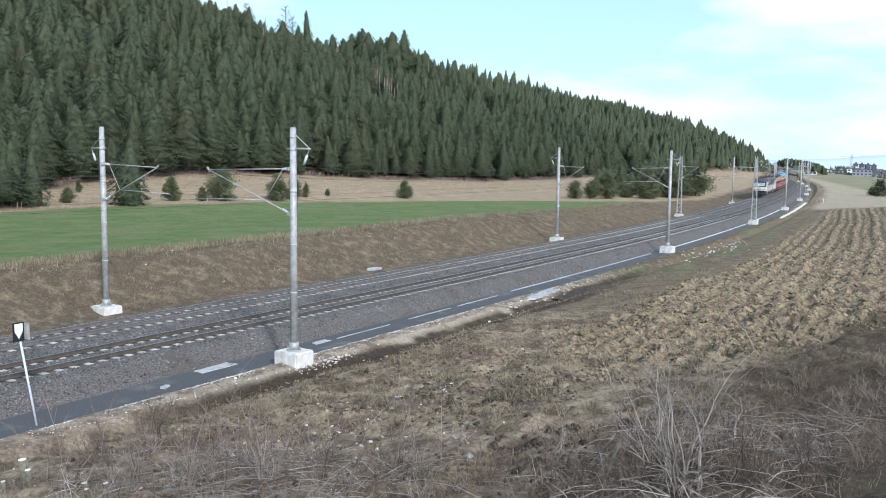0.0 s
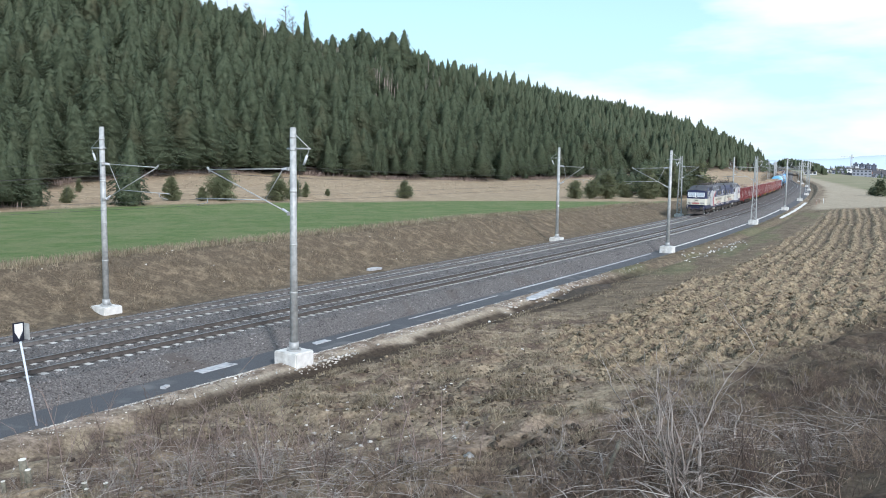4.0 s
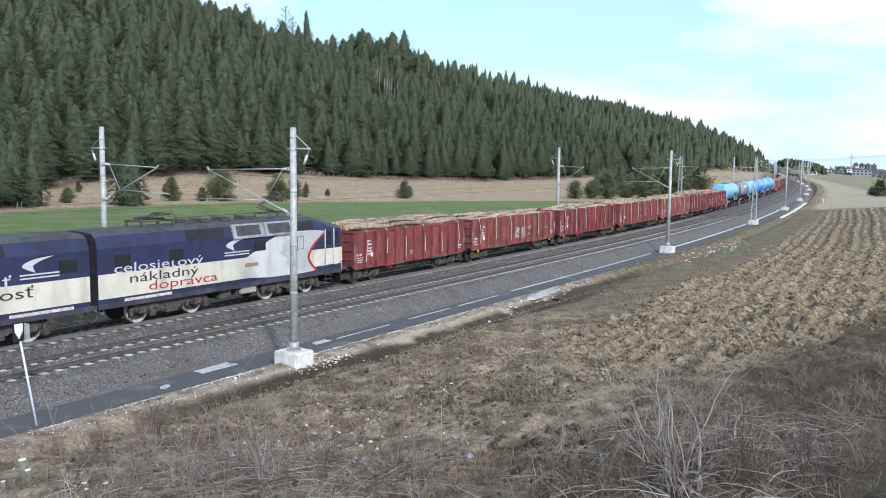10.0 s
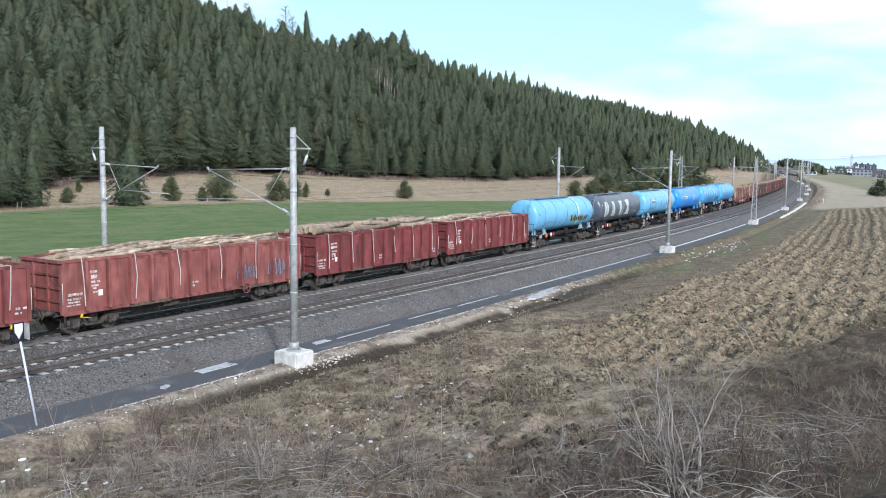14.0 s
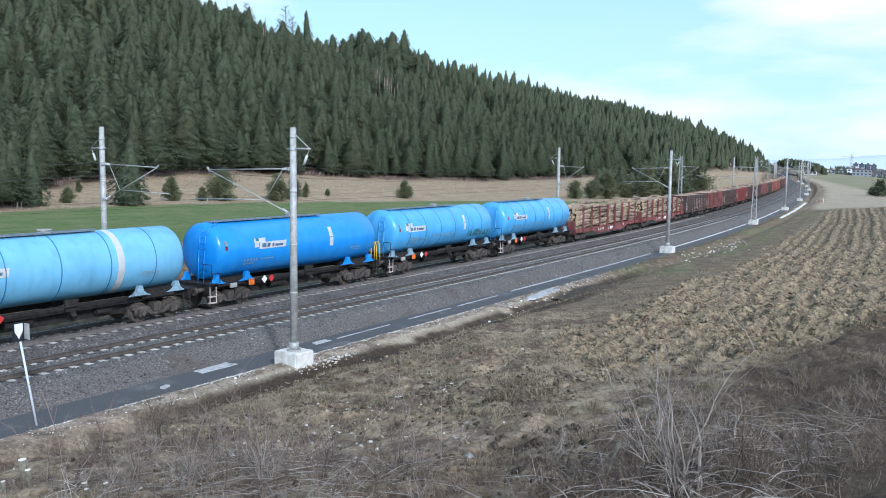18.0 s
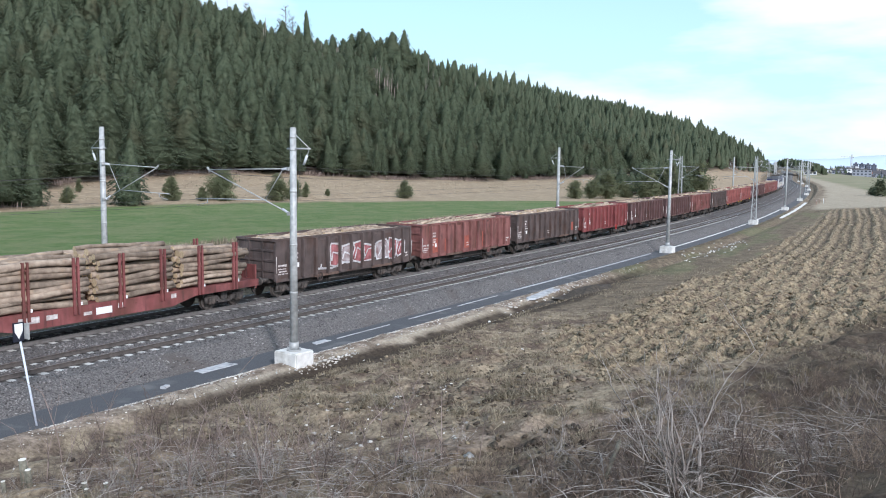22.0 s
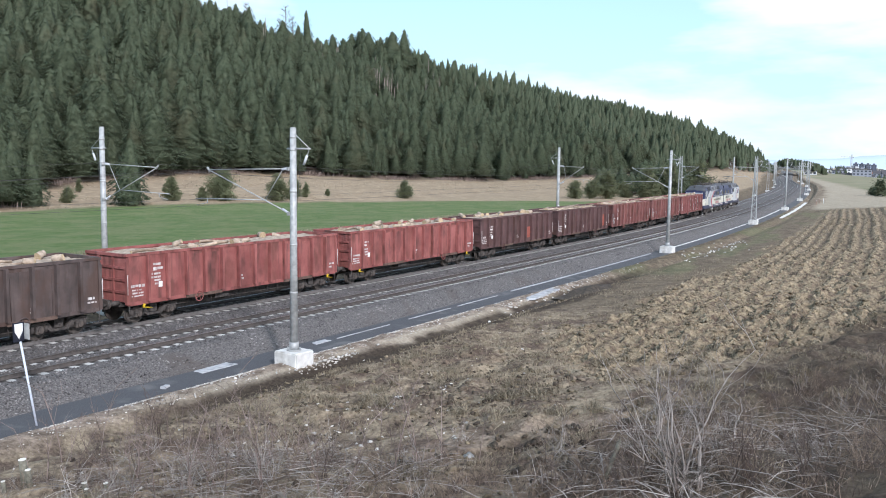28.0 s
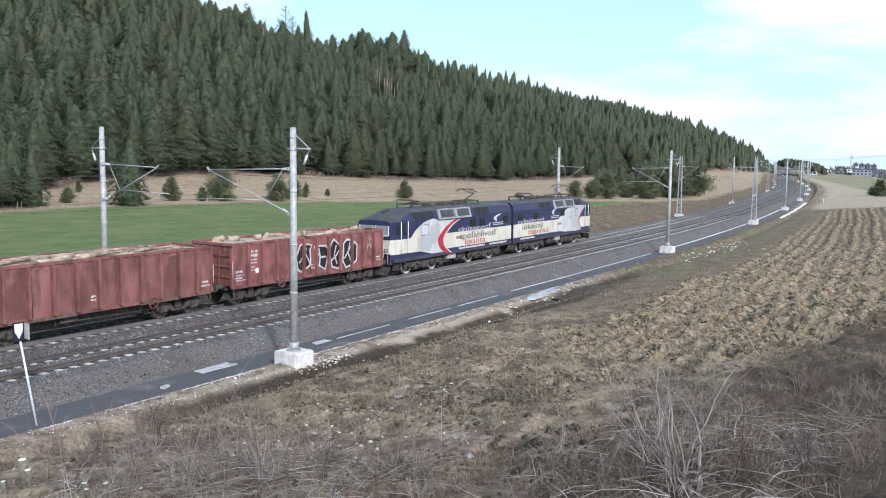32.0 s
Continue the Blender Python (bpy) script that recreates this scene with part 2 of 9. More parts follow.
# ---- ground: one sheet ----
def build_ground():
    S = axis((-560, -60, 25), (-60, -24, 2), (-24, 8, 0.4), (8, 58, 0.24), (58, 90, 0.45), (90, 160, 1.2), (160, 400, 5), (400, 760, 8), (760, 1500, 40))
    L = axis((-620, -240, 20), (-240, -60, 6), (-60, -12, 2), (-12, -2.8, 0.4), (-2.8, 7.2, 1.6), (7.2, 14.4, 0.36), (14.4, 44, 0.22), (44, 80, 2), (80, 240, 10), (240, 620, 40))
    s, l = np.meshgrid(S, L, indexing="ij")
    x, y = at(s, l)
    z = height(s, l)
    # relief: tufts on banks, clods and furrows in the ploughed field
    soil = step(10.2, 11.5, l)
    plough = plough_mask(s, l)
    bank = step(-4.2, -5.5, l) * step(-12.5, -10.5, l)
    z = z + bank * (fbm(s * 0.8, l * 0.8, 3, 3) - 0.5) * 0.35
    z = z + soil * (1 - plough) * tussocks(s, l)
    z = z + plough * (field_relief(s, l) + np.random.RandomState(3).uniform(-0.055, 0.055, s.shape))
    crumb = (1 - plough) * step(11.5, 12.5, l) * step(-13, -11, s) * step(24, 18, s)
    z = z + crumb * np.random.RandomState(4).uniform(-0.035, 0.035, s.shape)
    berm = step(9.0, 9.5, l) * step(10.6, 10.0, l)
    z = z + berm * (fbm(s * 1.7, l * 1.7, 3, 19) - 0.5) * 0.3
    n, m = len(S), len(L)
    V = np.stack([x, y, z], -1).reshape(-1, 3)
    i = np.arange((n - 1) * (m - 1))
    a = (i // (m - 1)) * m + i % (m - 1)
    F = np.stack([a, a + 1, a + m + 1, a + m], -1).tolist()
    # skirt to the horizon
    border = [j for j in range(m)] + [k * m + m - 1 for k in range(1, n)] + [(n - 1) * m + j for j in range(m - 2, -1, -1)] + [k * m for k in range(n - 2, 0, -1)]
    c = V[:, :2].mean(0)
    W0 = len(V)
    ring = []
    for b in border:
        d = V[b, :2] - c
        d = d / np.hypot(*d)
        ring.append([c[0] + d[0] * 4800, c[1] + d[1] * 4800, -9.0])
    V = np.concatenate([V, np.array(ring)])
    nb = len(border)
    F += [[border[j], border[(j + 1) % nb], W0 + (j + 1) % nb, W0 + j] for j in range(nb)]
    ob = mesh_ob("ground", V, F, [ground_material()], smooth=True)
    turned = np.zeros(len(F), bool)
    turned[:len(i)] = (plough.ravel()[a] > 0.5) | (crumb.ravel()[a] > 0.5)
    ob.data.polygons.foreach_set("use_smooth", ~turned)
    za = np.zeros((len(V), 4))
    zb = np.zeros((len(V), 4))
    sf, lf = s.ravel(), l.ravel()
    e = edge(sf)
    ge = np.interp(sf, (-60, 40, 75, 95, 120, 135, 150), (-61, -59, -50, -42, -22, -13, -9))
    jag = (fbm(sf * 0.25, lf * 0.25, 3, 23) - 0.5) * 3
    fine = (fbm(sf * 0.8, lf * 0.8, 3, 29) - 0.5) * 2.4
    green = step(-11.2, -12.2, lf + fine) * step(ge - 1, ge + 1, lf + jag)
    straw = step(ge + 1, ge - 1, lf + jag) * (1 - step(e + 2, e - 2, lf + jag))
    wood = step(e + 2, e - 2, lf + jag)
    pl = plough.ravel()
    rough = 0.7 * step(10.8, 11.6, lf + fine * 0.3) * step(18, 26, sf + jag) * (1 - pl) * step(150, 140, sf - (lf - 14) * 0.3 + jag * 0.6)
    bk = rough + step(-2.6, -3.0, lf) * (1 - step(-11.2, -12.2, lf + fine)) * (1 - straw)
    pale = step(9.0, 9.3, lf) * step(10.7, 10.2, lf + fine * 0.3)
    pale = pale * step(46, 32, sf + jag * 3)
    turf = step(30, 46, sf + jag * 3) * step(9.0, 9.3, lf) * (1 - pl) * step(142, 136, sf - (lf - 14) * 0.3)
    bk = np.maximum(bk, turf * step(12, 10, lf))
    green = np.maximum(green, turf * 0.32 * step(0.42, 0.62, fbm(sf * 0.16, lf * 0.5, 3, 37)))
    far = step(141, 147, sf - (lf - 14) * 0.3 + jag * 0.6) * step(12.5, 14.5, lf + jag)
    za[:len(sf), 0], za[:len(sf), 1], za[:len(sf), 2] = green, straw, pl
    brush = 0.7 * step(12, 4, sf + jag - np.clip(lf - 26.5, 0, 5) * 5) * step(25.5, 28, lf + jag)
    damp_and_shade = 0.8 * step(10.5, 10.8, lf + fine * 0.2) * step(13.2, 11.8, lf + fine * 0.7) * step(52, 40, sf + jag * 2) * step(-6, 4, sf + jag * 2)
    zb[:len(sf), 0], zb[:len(sf), 1], zb[:len(sf), 2] = np.maximum(np.maximum(wood, brush), damp_and_shade), bk, pale
    za[:len(sf), 3] = far
    za[len(sf):, 3] = 1
    xf, yf = V[:len(sf), 0], V[:len(sf), 1]
    zb[:len(sf), 3] = far * step(-3, 3, ((xf - 199) * 215 - (yf - 455) * 77) / 228 + jag)
    zb[len(sf):, 3] = 1
    # shade painted into the furrow bottoms, the sandy streak on the berm and the dark trench beside it
    zc = np.zeros((len(V), 4))
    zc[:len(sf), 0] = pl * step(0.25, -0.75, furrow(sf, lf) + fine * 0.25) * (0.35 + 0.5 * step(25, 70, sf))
    streak = np.interp(sf, (-6, 4, 9, 20, 30), (10.1, 10.3, 10.3, 10.5, 10.5))
    zc[:len(sf), 1] = step(0.5, 0.1, np.abs(lf + fine * 0.3 - streak) + 0.25 * step(0.35, 0.6, fbm(sf * 0.5, lf * 1.5, 2, 71))) * step(-5, 1, sf + jag) * step(31, 25, sf + jag)
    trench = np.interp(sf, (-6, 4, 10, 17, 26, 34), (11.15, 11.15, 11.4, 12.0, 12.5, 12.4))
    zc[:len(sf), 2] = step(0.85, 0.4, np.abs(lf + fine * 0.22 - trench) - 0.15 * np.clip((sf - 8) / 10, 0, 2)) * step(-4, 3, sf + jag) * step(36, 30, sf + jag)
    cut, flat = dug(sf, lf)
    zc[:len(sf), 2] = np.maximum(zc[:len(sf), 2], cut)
    zb[:len(sf), 2] = np.maximum(zb[:len(sf), 2], flat * 0.55)
    for nm, arr in (("zone_a", za), ("zone_b", zb), ("zone_c", zc)):
        at_ = ob.data.attributes.new(nm, "FLOAT_COLOR", "POINT")
        at_.data.foreach_set("color", arr.ravel())
    tagged(ob, "fields, banks and soil along the railway line", "ground", kind="structure")
    return ob


def furrow(s, l):
    """-1 in the furrows to 1 on the crests of the ploughed strips, which run straight while the line bends away."""
    v = l + np.interp(s, (0, 25, 40, 60, 90, 135, 150), (-2.6, -1.2, 0.0, 1.2, 3.0, 4.6, 4.7))
    w = v * 2 * math.pi / 2.1 + 0.8 * (fbm(s * 0.06, l * 0.06, 2, 5) - 0.5) * 2 + 0.7 * (fbm(s * 0.5, l * 0.5, 2, 9) - 0.5) * 2
    return 0.62 * np.sin(2 * w) + 0.38 * np.sin(w + 0.6)


def field_relief(s, l):
    """Furrows with broken, tilted clods."""
    row = furrow(s, l)
    far = 1 - 0.65 * step(30, 80, s)
    clod = np.abs(fbm(s * 1.1, l * 1.5, 3, 11) - 0.5) * 2
    chunk = np.floor(fbm(s * 2.1, l * 2.3, 2, 13) * 7) / 7 - 0.5
    return (0.09 + 0.08 * step(35, 90, s)) * row * (0.6 + 0.8 * fbm(s * 0.4, l * 0.4, 2, 15)) + far * (0.45 * (0.5 - clod) + 0.72 * chunk)


def dug(s, l):
    """A short trench dug across the slope, and the flattened grass beside it."""
    u = (s + 3.4) * 0.79 + (l - 22.4) * 0.61
    d = (s + 3.4) * 0.61 - (l - 22.4) * 0.79 + (fbm(s * 1.1, l * 1.1, 2, 47) - 0.5) * 0.7
    ends = step(-0.6, 0.3, u) * step(6.6, 5.4, u)
    return ends * step(0.75, 0.35, np.abs(d)), ends * step(0.4, 0.7, d) * step(1.9, 1.2, d)


def tussocks(s, l):
    """Uneven ground with grass tussocks and old wheel tracks."""
    near = step(26, 12, s)
    lump = np.clip(fbm(s * 1.2, l * 1.2, 3, 61) - 0.48, 0, 1)
    return -0.22 * dug(s, l)[0] + (fbm(s * 0.9, l * 0.9, 4, 7) - 0.5) * (0.10 + 0.24 * near) + near * step(13, 15, l) * (0.8 * lump * step(0.38, 0.55, fbm(s * 0.35, l * 0.35, 2, 63)) + (fbm(s * 0.3, l * 0.3, 2, 67) - 0.5) * 0.5)


def plough_mask(s, l):
    lo = np.interp(s, (-20, 5, 10, 15, 33, 64, 130), (27, 22, 19.5, 17.6, 17.2, 16.6, 15.8)) + (fbm(s * 0.3, l * 0.3, 3, 41) - 0.5) * 3
    return step(lo - 0.4, lo + 1.2, l) * step(146, 141, s - (l - 14) * 0.3) * step(7, 13, s - 0.9 * (l - 25) - 1.6 * np.clip(l - 27, 0, 9) + (fbm(s * 0.5, l * 0.5, 2, 43) - 0.5) * 5)


def ground_material():
    m = bpy.data.materials.new("ground_cover")
    m.use_nodes = True
    nd, ln = m.node_tree.nodes, m.node_tree.links
    b = nd["Principled BSDF"]
    b.inputs["Roughness"].default_value = 0.95
    b.inputs["Specular IOR Level"].default_value = 0.1
    pos = nd.new("ShaderNodeNewGeometry").outputs["Position"]

    def noise_tex(scale, detail=5, rough=0.6):
        t = nd.new("ShaderNodeTexNoise")
        t.inputs["Scale"].default_value, t.inputs["Detail"].default_value, t.inputs["Roughness"].default_value = scale, detail, rough
        ln.new(pos, t.inputs["Vector"])
        return t.outputs["Fac"]

    def two(fac, c1, c2, lo=0.35, hi=0.65):
        r = nd.new("ShaderNodeValToRGB")
        r.color_ramp.elements[0].position, r.color_ramp.elements[1].position = lo, hi
        r.color_ramp.elements[0].color, r.color_ramp.elements[1].color = (*c1, 1), (*c2, 1)
        ln.new(fac, r.inputs["Fac"])
        return r.outputs["Color"]

    def mix(fac, c1, c2):
        x = nd.new("ShaderNodeMixRGB")
        ln.new(fac, x.inputs["Fac"])
        for sock, c in ((x.inputs["Color1"], c1), (x.inputs["Color2"], c2)):
            ln.new(c, sock)
        return x.outputs["Color"]
    fine, mid, wide = noise_tex(7.0, 8, 0.7), noise_tex(1.3, 6), noise_tex(0.22, 4)
    soil = mix(two(noise_tex(0.9, 6, 0.68), (0, 0, 0), (1, 1, 1), 0.42, 0.58), two(fine, (0.068, 0.049, 0.038), (0.210, 0.156, 0.118)), two(fine, (0.198, 0.158, 0.108), (0.455, 0.370, 0.262)))
    green = mix(two(noise_tex(0.3, 6, 0.7), (0, 0, 0), (1, 1, 1), 0.42, 0.62), two(mid, (0.095, 0.150, 0.052), (0.150, 0.200, 0.082)), two(fine, (0.118, 0.158, 0.062), (0.245, 0.252, 0.135)))
    straw = mix(two(noise_tex(0.35, 6, 0.65), (0, 0, 0), (1, 1, 1), 0.42, 0.6), two(mid, (0.315, 0.238, 0.155), (0.475, 0.372, 0.258)), two(fine, (0.225, 0.168, 0.112), (0.405, 0.320, 0.225)))
    plow = mix(two(noise_tex(2.6, 6, 0.7), (0, 0, 0), (1, 1, 1), 0.40, 0.56), two(fine, (0.079, 0.057, 0.044), (0.200, 0.150, 0.112)), two(fine, (0.234, 0.186, 0.120), (0.440, 0.357, 0.236)))
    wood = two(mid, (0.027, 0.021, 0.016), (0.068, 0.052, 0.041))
    bank = mix(two(mid, (0, 0, 0), (1, 1, 1), 0.48, 0.72), two(fine, (0.084, 0.066, 0.047), (0.184, 0.143, 0.100)), two(fine, (0.178, 0.139, 0.095), (0.381, 0.300, 0.204)))
    pale = mix(two(mid, (0, 0, 0), (1, 1, 1), 0.40, 0.62), two(fine, (0.116, 0.089, 0.068), (0.284, 0.222, 0.170)), two(fine, (0.294, 0.231, 0.179), (0.588, 0.478, 0.378)))
    far = mix(two(wide, (0, 0, 0), (1, 1, 1)), two(mid, (0.37, 0.31, 0.23), (0.48, 0.41, 0.31)), two(mid, (0.32, 0.27, 0.20), (0.42, 0.36, 0.27)))
    far2 = mix(two(noise_tex(0.03, 4), (0, 0, 0), (1, 1, 1), 0.40, 0.7), two(mid, (0.205, 0.205, 0.12), (0.255, 0.25, 0.155)), two(mid, (0.30, 0.265, 0.185), (0.37, 0.32, 0.23)))
    # darker soil tone that stands in for shade down in the furrows
    damp_and_shade = two(fine, (0.06, 0.047, 0.036), (0.155, 0.122, 0.092))
    sand = two(fine, (0.30, 0.25, 0.19), (0.52, 0.45, 0.35), 0.3, 0.6)
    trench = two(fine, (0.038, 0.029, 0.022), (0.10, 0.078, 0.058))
    a = nd.new("ShaderNodeAttribute")
    a.attribute_name = "zone_a"
    c = nd.new("ShaderNodeAttribute")
    c.attribute_name = "zone_b"
    e = nd.new("ShaderNodeAttribute")
    e.attribute_name = "zone_c"
    sa, sb, sc = nd.new("ShaderNodeSeparateColor"), nd.new("ShaderNodeSeparateColor"), nd.new("ShaderNodeSeparateColor")
    ln.new(e.outputs["Color"], sc.inputs["Color"])
    ln.new(a.outputs["Color"], sa.inputs["Color"])
    ln.new(c.outputs["Color"], sb.inputs["Color"])
    col = soil
    for fac, layer in ((a.outputs["Alpha"], far), (c.outputs["Alpha"], far2), (sb.outputs["Green"], bank), (sa.outputs["Green"], straw), (sa.outputs["Red"], green), (sa.outputs["Blue"], plow), (sb.outputs["Red"], wood), (sb.outputs["Blue"], pale), (sc.outputs["Red"], damp_and_shade), (sc.outputs["Green"], sand), (sc.outputs["Blue"], trench)):
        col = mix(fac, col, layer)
    ln.new(col, b.inputs["Base Color"])
    bp = nd.new("ShaderNodeBump")
    bp.inputs["Strength"].default_value, bp.inputs["Distance"].default_value = 0.9, 0.12
    ln.new(fine, bp.inputs["Height"])
    ln.new(bp.outputs["Normal"], b.inputs["Normal"])
    return m


build_ground()


def sweep(name, profile, s0, s1, step_s, mats, parent=None, lat0=0.0, z0=0.0, closed=False, smooth=False, mat_of=None):
    """A profile of (lat, z) drawn along the line from s0 to s1."""
    ss = np.arange(s0, s1 + step_s * 0.5, step_s)
    m = len(profile)
    V = []
    for s in ss:
        for lat, z in profile:
            x, y = at(s, lat0 + lat)
            V.append((float(x), float(y), z0 + z))
    k = m if closed else m - 1
    F = [(i * m + j, i * m + (j + 1) % m, (i + 1) * m + (j + 1) % m, (i + 1) * m + j) for i in range(len(ss) - 1) for j in range(k)]
    if closed:
        F += [tuple(range(m))[::-1], tuple((len(ss) - 1) * m + j for j in range(m))]
    ob = mesh_ob(name, V, F, mats, parent, smooth)
    if mat_of:
        for i, p in enumerate(ob.data.polygons):
            if i < (len(ss) - 1) * k:
                p.material_index = mat_of[i % k]
    return ob


# ---- railway track ----
BED = [(-3.1, -0.86), (-2.05, -0.24), (-1.2, -0.165), (-1.12, -0.205), (-0.55, -0.205), (-0.42, -0.172), (0, -0.155), (0.42, -0.172), (0.55, -0.205), (1.12, -0.205), (1.2, -0.165), (2.16, -0.22), (3.13, -0.165), (3.21, -0.205), (3.78, -0.205), (3.91, -0.172), (4.33, -0.155), (4.75, -0.172), (4.88, -0.205), (5.45, -0.205), (5.53, -0.165), (6.25, -0.21), (7.45, -0.88)]
ballast = sweep("ballast_bed", BED, -500, 1100, 4, [M_BALLAST])
tagged(ballast, "grey crushed stone ballast under two railway tracks", "ballast", kind="structure")
strip = sweep("drain_strip", [(7.38, -0.86), (7.4, -0.80), (9.15, -0.80), (9.2, -0.86)], -80, 330, 3, [M_STRIP])
tagged(strip, "smooth dark grey gravel strip beside the ballast", "drain", kind="structure")

RAIL = [(-0.07, -0.17), (-0.07, -0.155), (-0.012, -0.13), (-0.012, -0.045), (-0.036, -0.035), (-0.036, 0.0), (0.036, 0.0), (0.036, -0.035), (0.012, -0.045), (0.012, -0.13), (0.07, -0.155), (0.07, -0.17)]
tracks = []
for off, lab in ((0.0, "railway track with rusty rails on pale concrete sleepers"), (SPACING, "railway track with dark rails on pale concrete sleepers")):
    tr = tagged(new("railway_track"), lab, "railway track", group="railway tracks")
    tr.matrix_world = lay(20, off, -0.2)
    tracks.append(tr)
    bpy.context.view_layer.update()
    for g in (-0.7535, 0.7535):
        r = sweep("rail", RAIL, -500, 1100, 5, [M_RAIL if off else M_RAILDUST, M_RAILTOP], None, off + g, 0, True, mat_of=[0, 0, 0, 0, 0, 1, 0, 0, 0, 0, 0, 0])
        r.parent = tr
        r.matrix_parent_inverse = tr.matrix_world.inverted()


def box_data(boxes):
    """Verts and faces of boxes (x0, y0, z0, x1, y1, z1)."""
    V, F = [], []
    for x0, y0, z0, x1, y1, z1 in boxes:
        n = len(V)
        V += [(x0, y0, z0), (x1, y0, z0), (x1, y1, z0), (x0, y1, z0), (x0, y0, z1), (x1, y0, z1), (x1, y1, z1), (x0, y1, z1)]
        F += [(n, n + 3, n + 2, n + 1), (n + 4, n + 5, n + 6, n + 7), (n, n + 1, n + 5, n + 4), (n + 1, n + 2, n + 6, n + 5), (n + 2, n + 3, n + 7, n + 6), (n + 3, n, n + 4, n + 7)]
    return V, F


def sleepers():
    # a sleeper is 2.6 m long, 0.28 wide, its top bevelled, waisted in the middle
    pr = [(-1.3, 0.28, 0.21), (-0.45, 0.26, 0.205), (0, 0.22, 0.18), (0.45, 0.26, 0.205), (1.3, 0.28, 0.21)]
    V, F = [], []
    for y, w, hgt in pr:
        V += [(-w / 2, y, -0.4), (w / 2, y, -0.4), (w * 0.4, y, -0.385 + hgt), (-w * 0.4, y, -0.385 + hgt)]
    for i in range(len(pr) - 1):
        F += [(i * 4 + j, i * 4 + (j + 1) % 4, i * 4 + 4 + (j + 1) % 4, i * 4 + 4 + j) for j in range(4)]
    F += [(0, 1, 2, 3), (16, 19, 18, 17)]
    me = bpy.data.meshes.new("sleeper")
    me.from_pydata(V, [], F)
    me.materials.append(M_SLEEPER)
    Vn, Fn = np.array(V), F
    for off, tr, s_first in ((0.0, tracks[0], 11.474 % 0.6), (SPACING, tracks[1], 7.105 % 0.6)):
        k0, k1 = round((-8 - s_first) / 0.6), round((80 - s_first) / 0.6)
        for k in range(k0, k1):
            o = new("sleeper", me)
            o.parent = tr
            o.matrix_parent_inverse = tr.matrix_world.inverted()
            o.matrix_basis = lay(s_first + k * 0.6, off, 0)
        VV, FF = [], []
        for k in list(range(k0 - 60, k0)) + list(range(k1, k1 + 420)):
            mtx = np.array(lay(s_first + k * 0.6, off, -0.034 * float(step(82, 125, s_first + k * 0.6))))
            n = len(VV) * 20
            VV.append(Vn @ mtx[:3, :3].T + mtx[:3, 3])
            FF += [tuple(n + i for i in f) for f in Fn]
        o = mesh_ob("sleeper_run", np.concatenate(VV), FF, [M_SLEEPER], tr)
        o.matrix_parent_inverse = tr.matrix_world.inverted()
        tagged(o, kind="stuff")
# ---- small mesh helpers ----
def bm_box(bm, x0, y0, z0, x1, y1, z1, mat=0):
    V, F = box_data([(x0, y0, z0, x1, y1, z1)])
    vs = [bm.verts.new(v) for v in V]
    for f in F:
        bm.faces.new([vs[i] for i in f]).material_index = mat
    return vs


def bm_tube(bm, p, q, r, n=8, r2=None, mat=0, cap=True):
    """A round bar from p to q."""
    p, q = Vector(p), Vector(q)
    d = (q - p).normalized()
    u = d.orthogonal().normalized()
    w = d.cross(u)
    r2 = r if r2 is None else r2
    a = [bm.verts.new(p + (u * math.cos(i * math.tau / n) + w * math.sin(i * math.tau / n)) * r) for i in range(n)]
    b = [bm.verts.new(q + (u * math.cos(i * math.tau / n) + w * math.sin(i * math.tau / n)) * r2) for i in range(n)]
    for i in range(n):
        f = bm.faces.new((a[i], a[(i + 1) % n], b[(i + 1) % n], b[i]))
        f.material_index, f.smooth = mat, n > 5
    if cap:
        bm.faces.new(a[::-1]).material_index = mat
        bm.faces.new(b).material_index = mat


def bm_loft(bm, rings, mat=0, cap=True, smooth=True, closed=True):
    """Skin over rings of equal point count."""
    R_ = [[bm.verts.new(v) for v in r] for r in rings]
    n = len(R_[0])
    for a, b in zip(R_, R_[1:]):
        for i in range(n if closed else n - 1):
            f = bm.faces.new((a[i], a[(i + 1) % n], b[(i + 1) % n], b[i]))
            f.material_index, f.smooth = mat, smooth
    if cap:
        bm.faces.new(R_[0][::-1]).material_index = mat
        bm.faces.new(R_[-1]).material_index = mat
    return R_


def bm_prism(bm, pts, y0, y1, mat=0):
    """A flat outline of (x, z) given thickness from y0 to y1."""
    a = [bm.verts.new((x, y0, z)) for x, z in pts]
    b = [bm.verts.new((x, y1, z)) for x, z in pts]
    n = len(pts)
    for i in range(n):
        bm.faces.new((a[i], a[(i + 1) % n], b[(i + 1) % n], b[i])).material_index = mat
    bm.faces.new(a[::-1]).material_index = mat
    bm.faces.new(b).material_index = mat


def part(name, bm, material, parent, label=""):
    bmesh.ops.recalc_face_normals(bm, faces=bm.faces)
    me = bpy.data.meshes.new(name)
    bm.to_mesh(me)
    bm.free()
    for m in (material if isinstance(material, (list, tuple)) else [material]):
        me.materials.append(m)
    ob = new(name, me)
    ob.parent = parent
    if label:
        ob["label"] = label
    return ob


def bar(name, p, q, r, material, parent, n=8, r2=None, label=""):
    bm = bmesh.new()
    bm_tube(bm, p, q, r, n, r2)
    return part(name, bm, material, parent, label)


def block(name, box, material, parent, label="", bevel=0.0):
    bm = bmesh.new()
    bm_box(bm, *box)
    if bevel:
        bmesh.ops.bevel(bm, geom=bm.edges[:], offset=bevel, segments=2, affect="EDGES")
    return part(name, bm, material, parent, label)


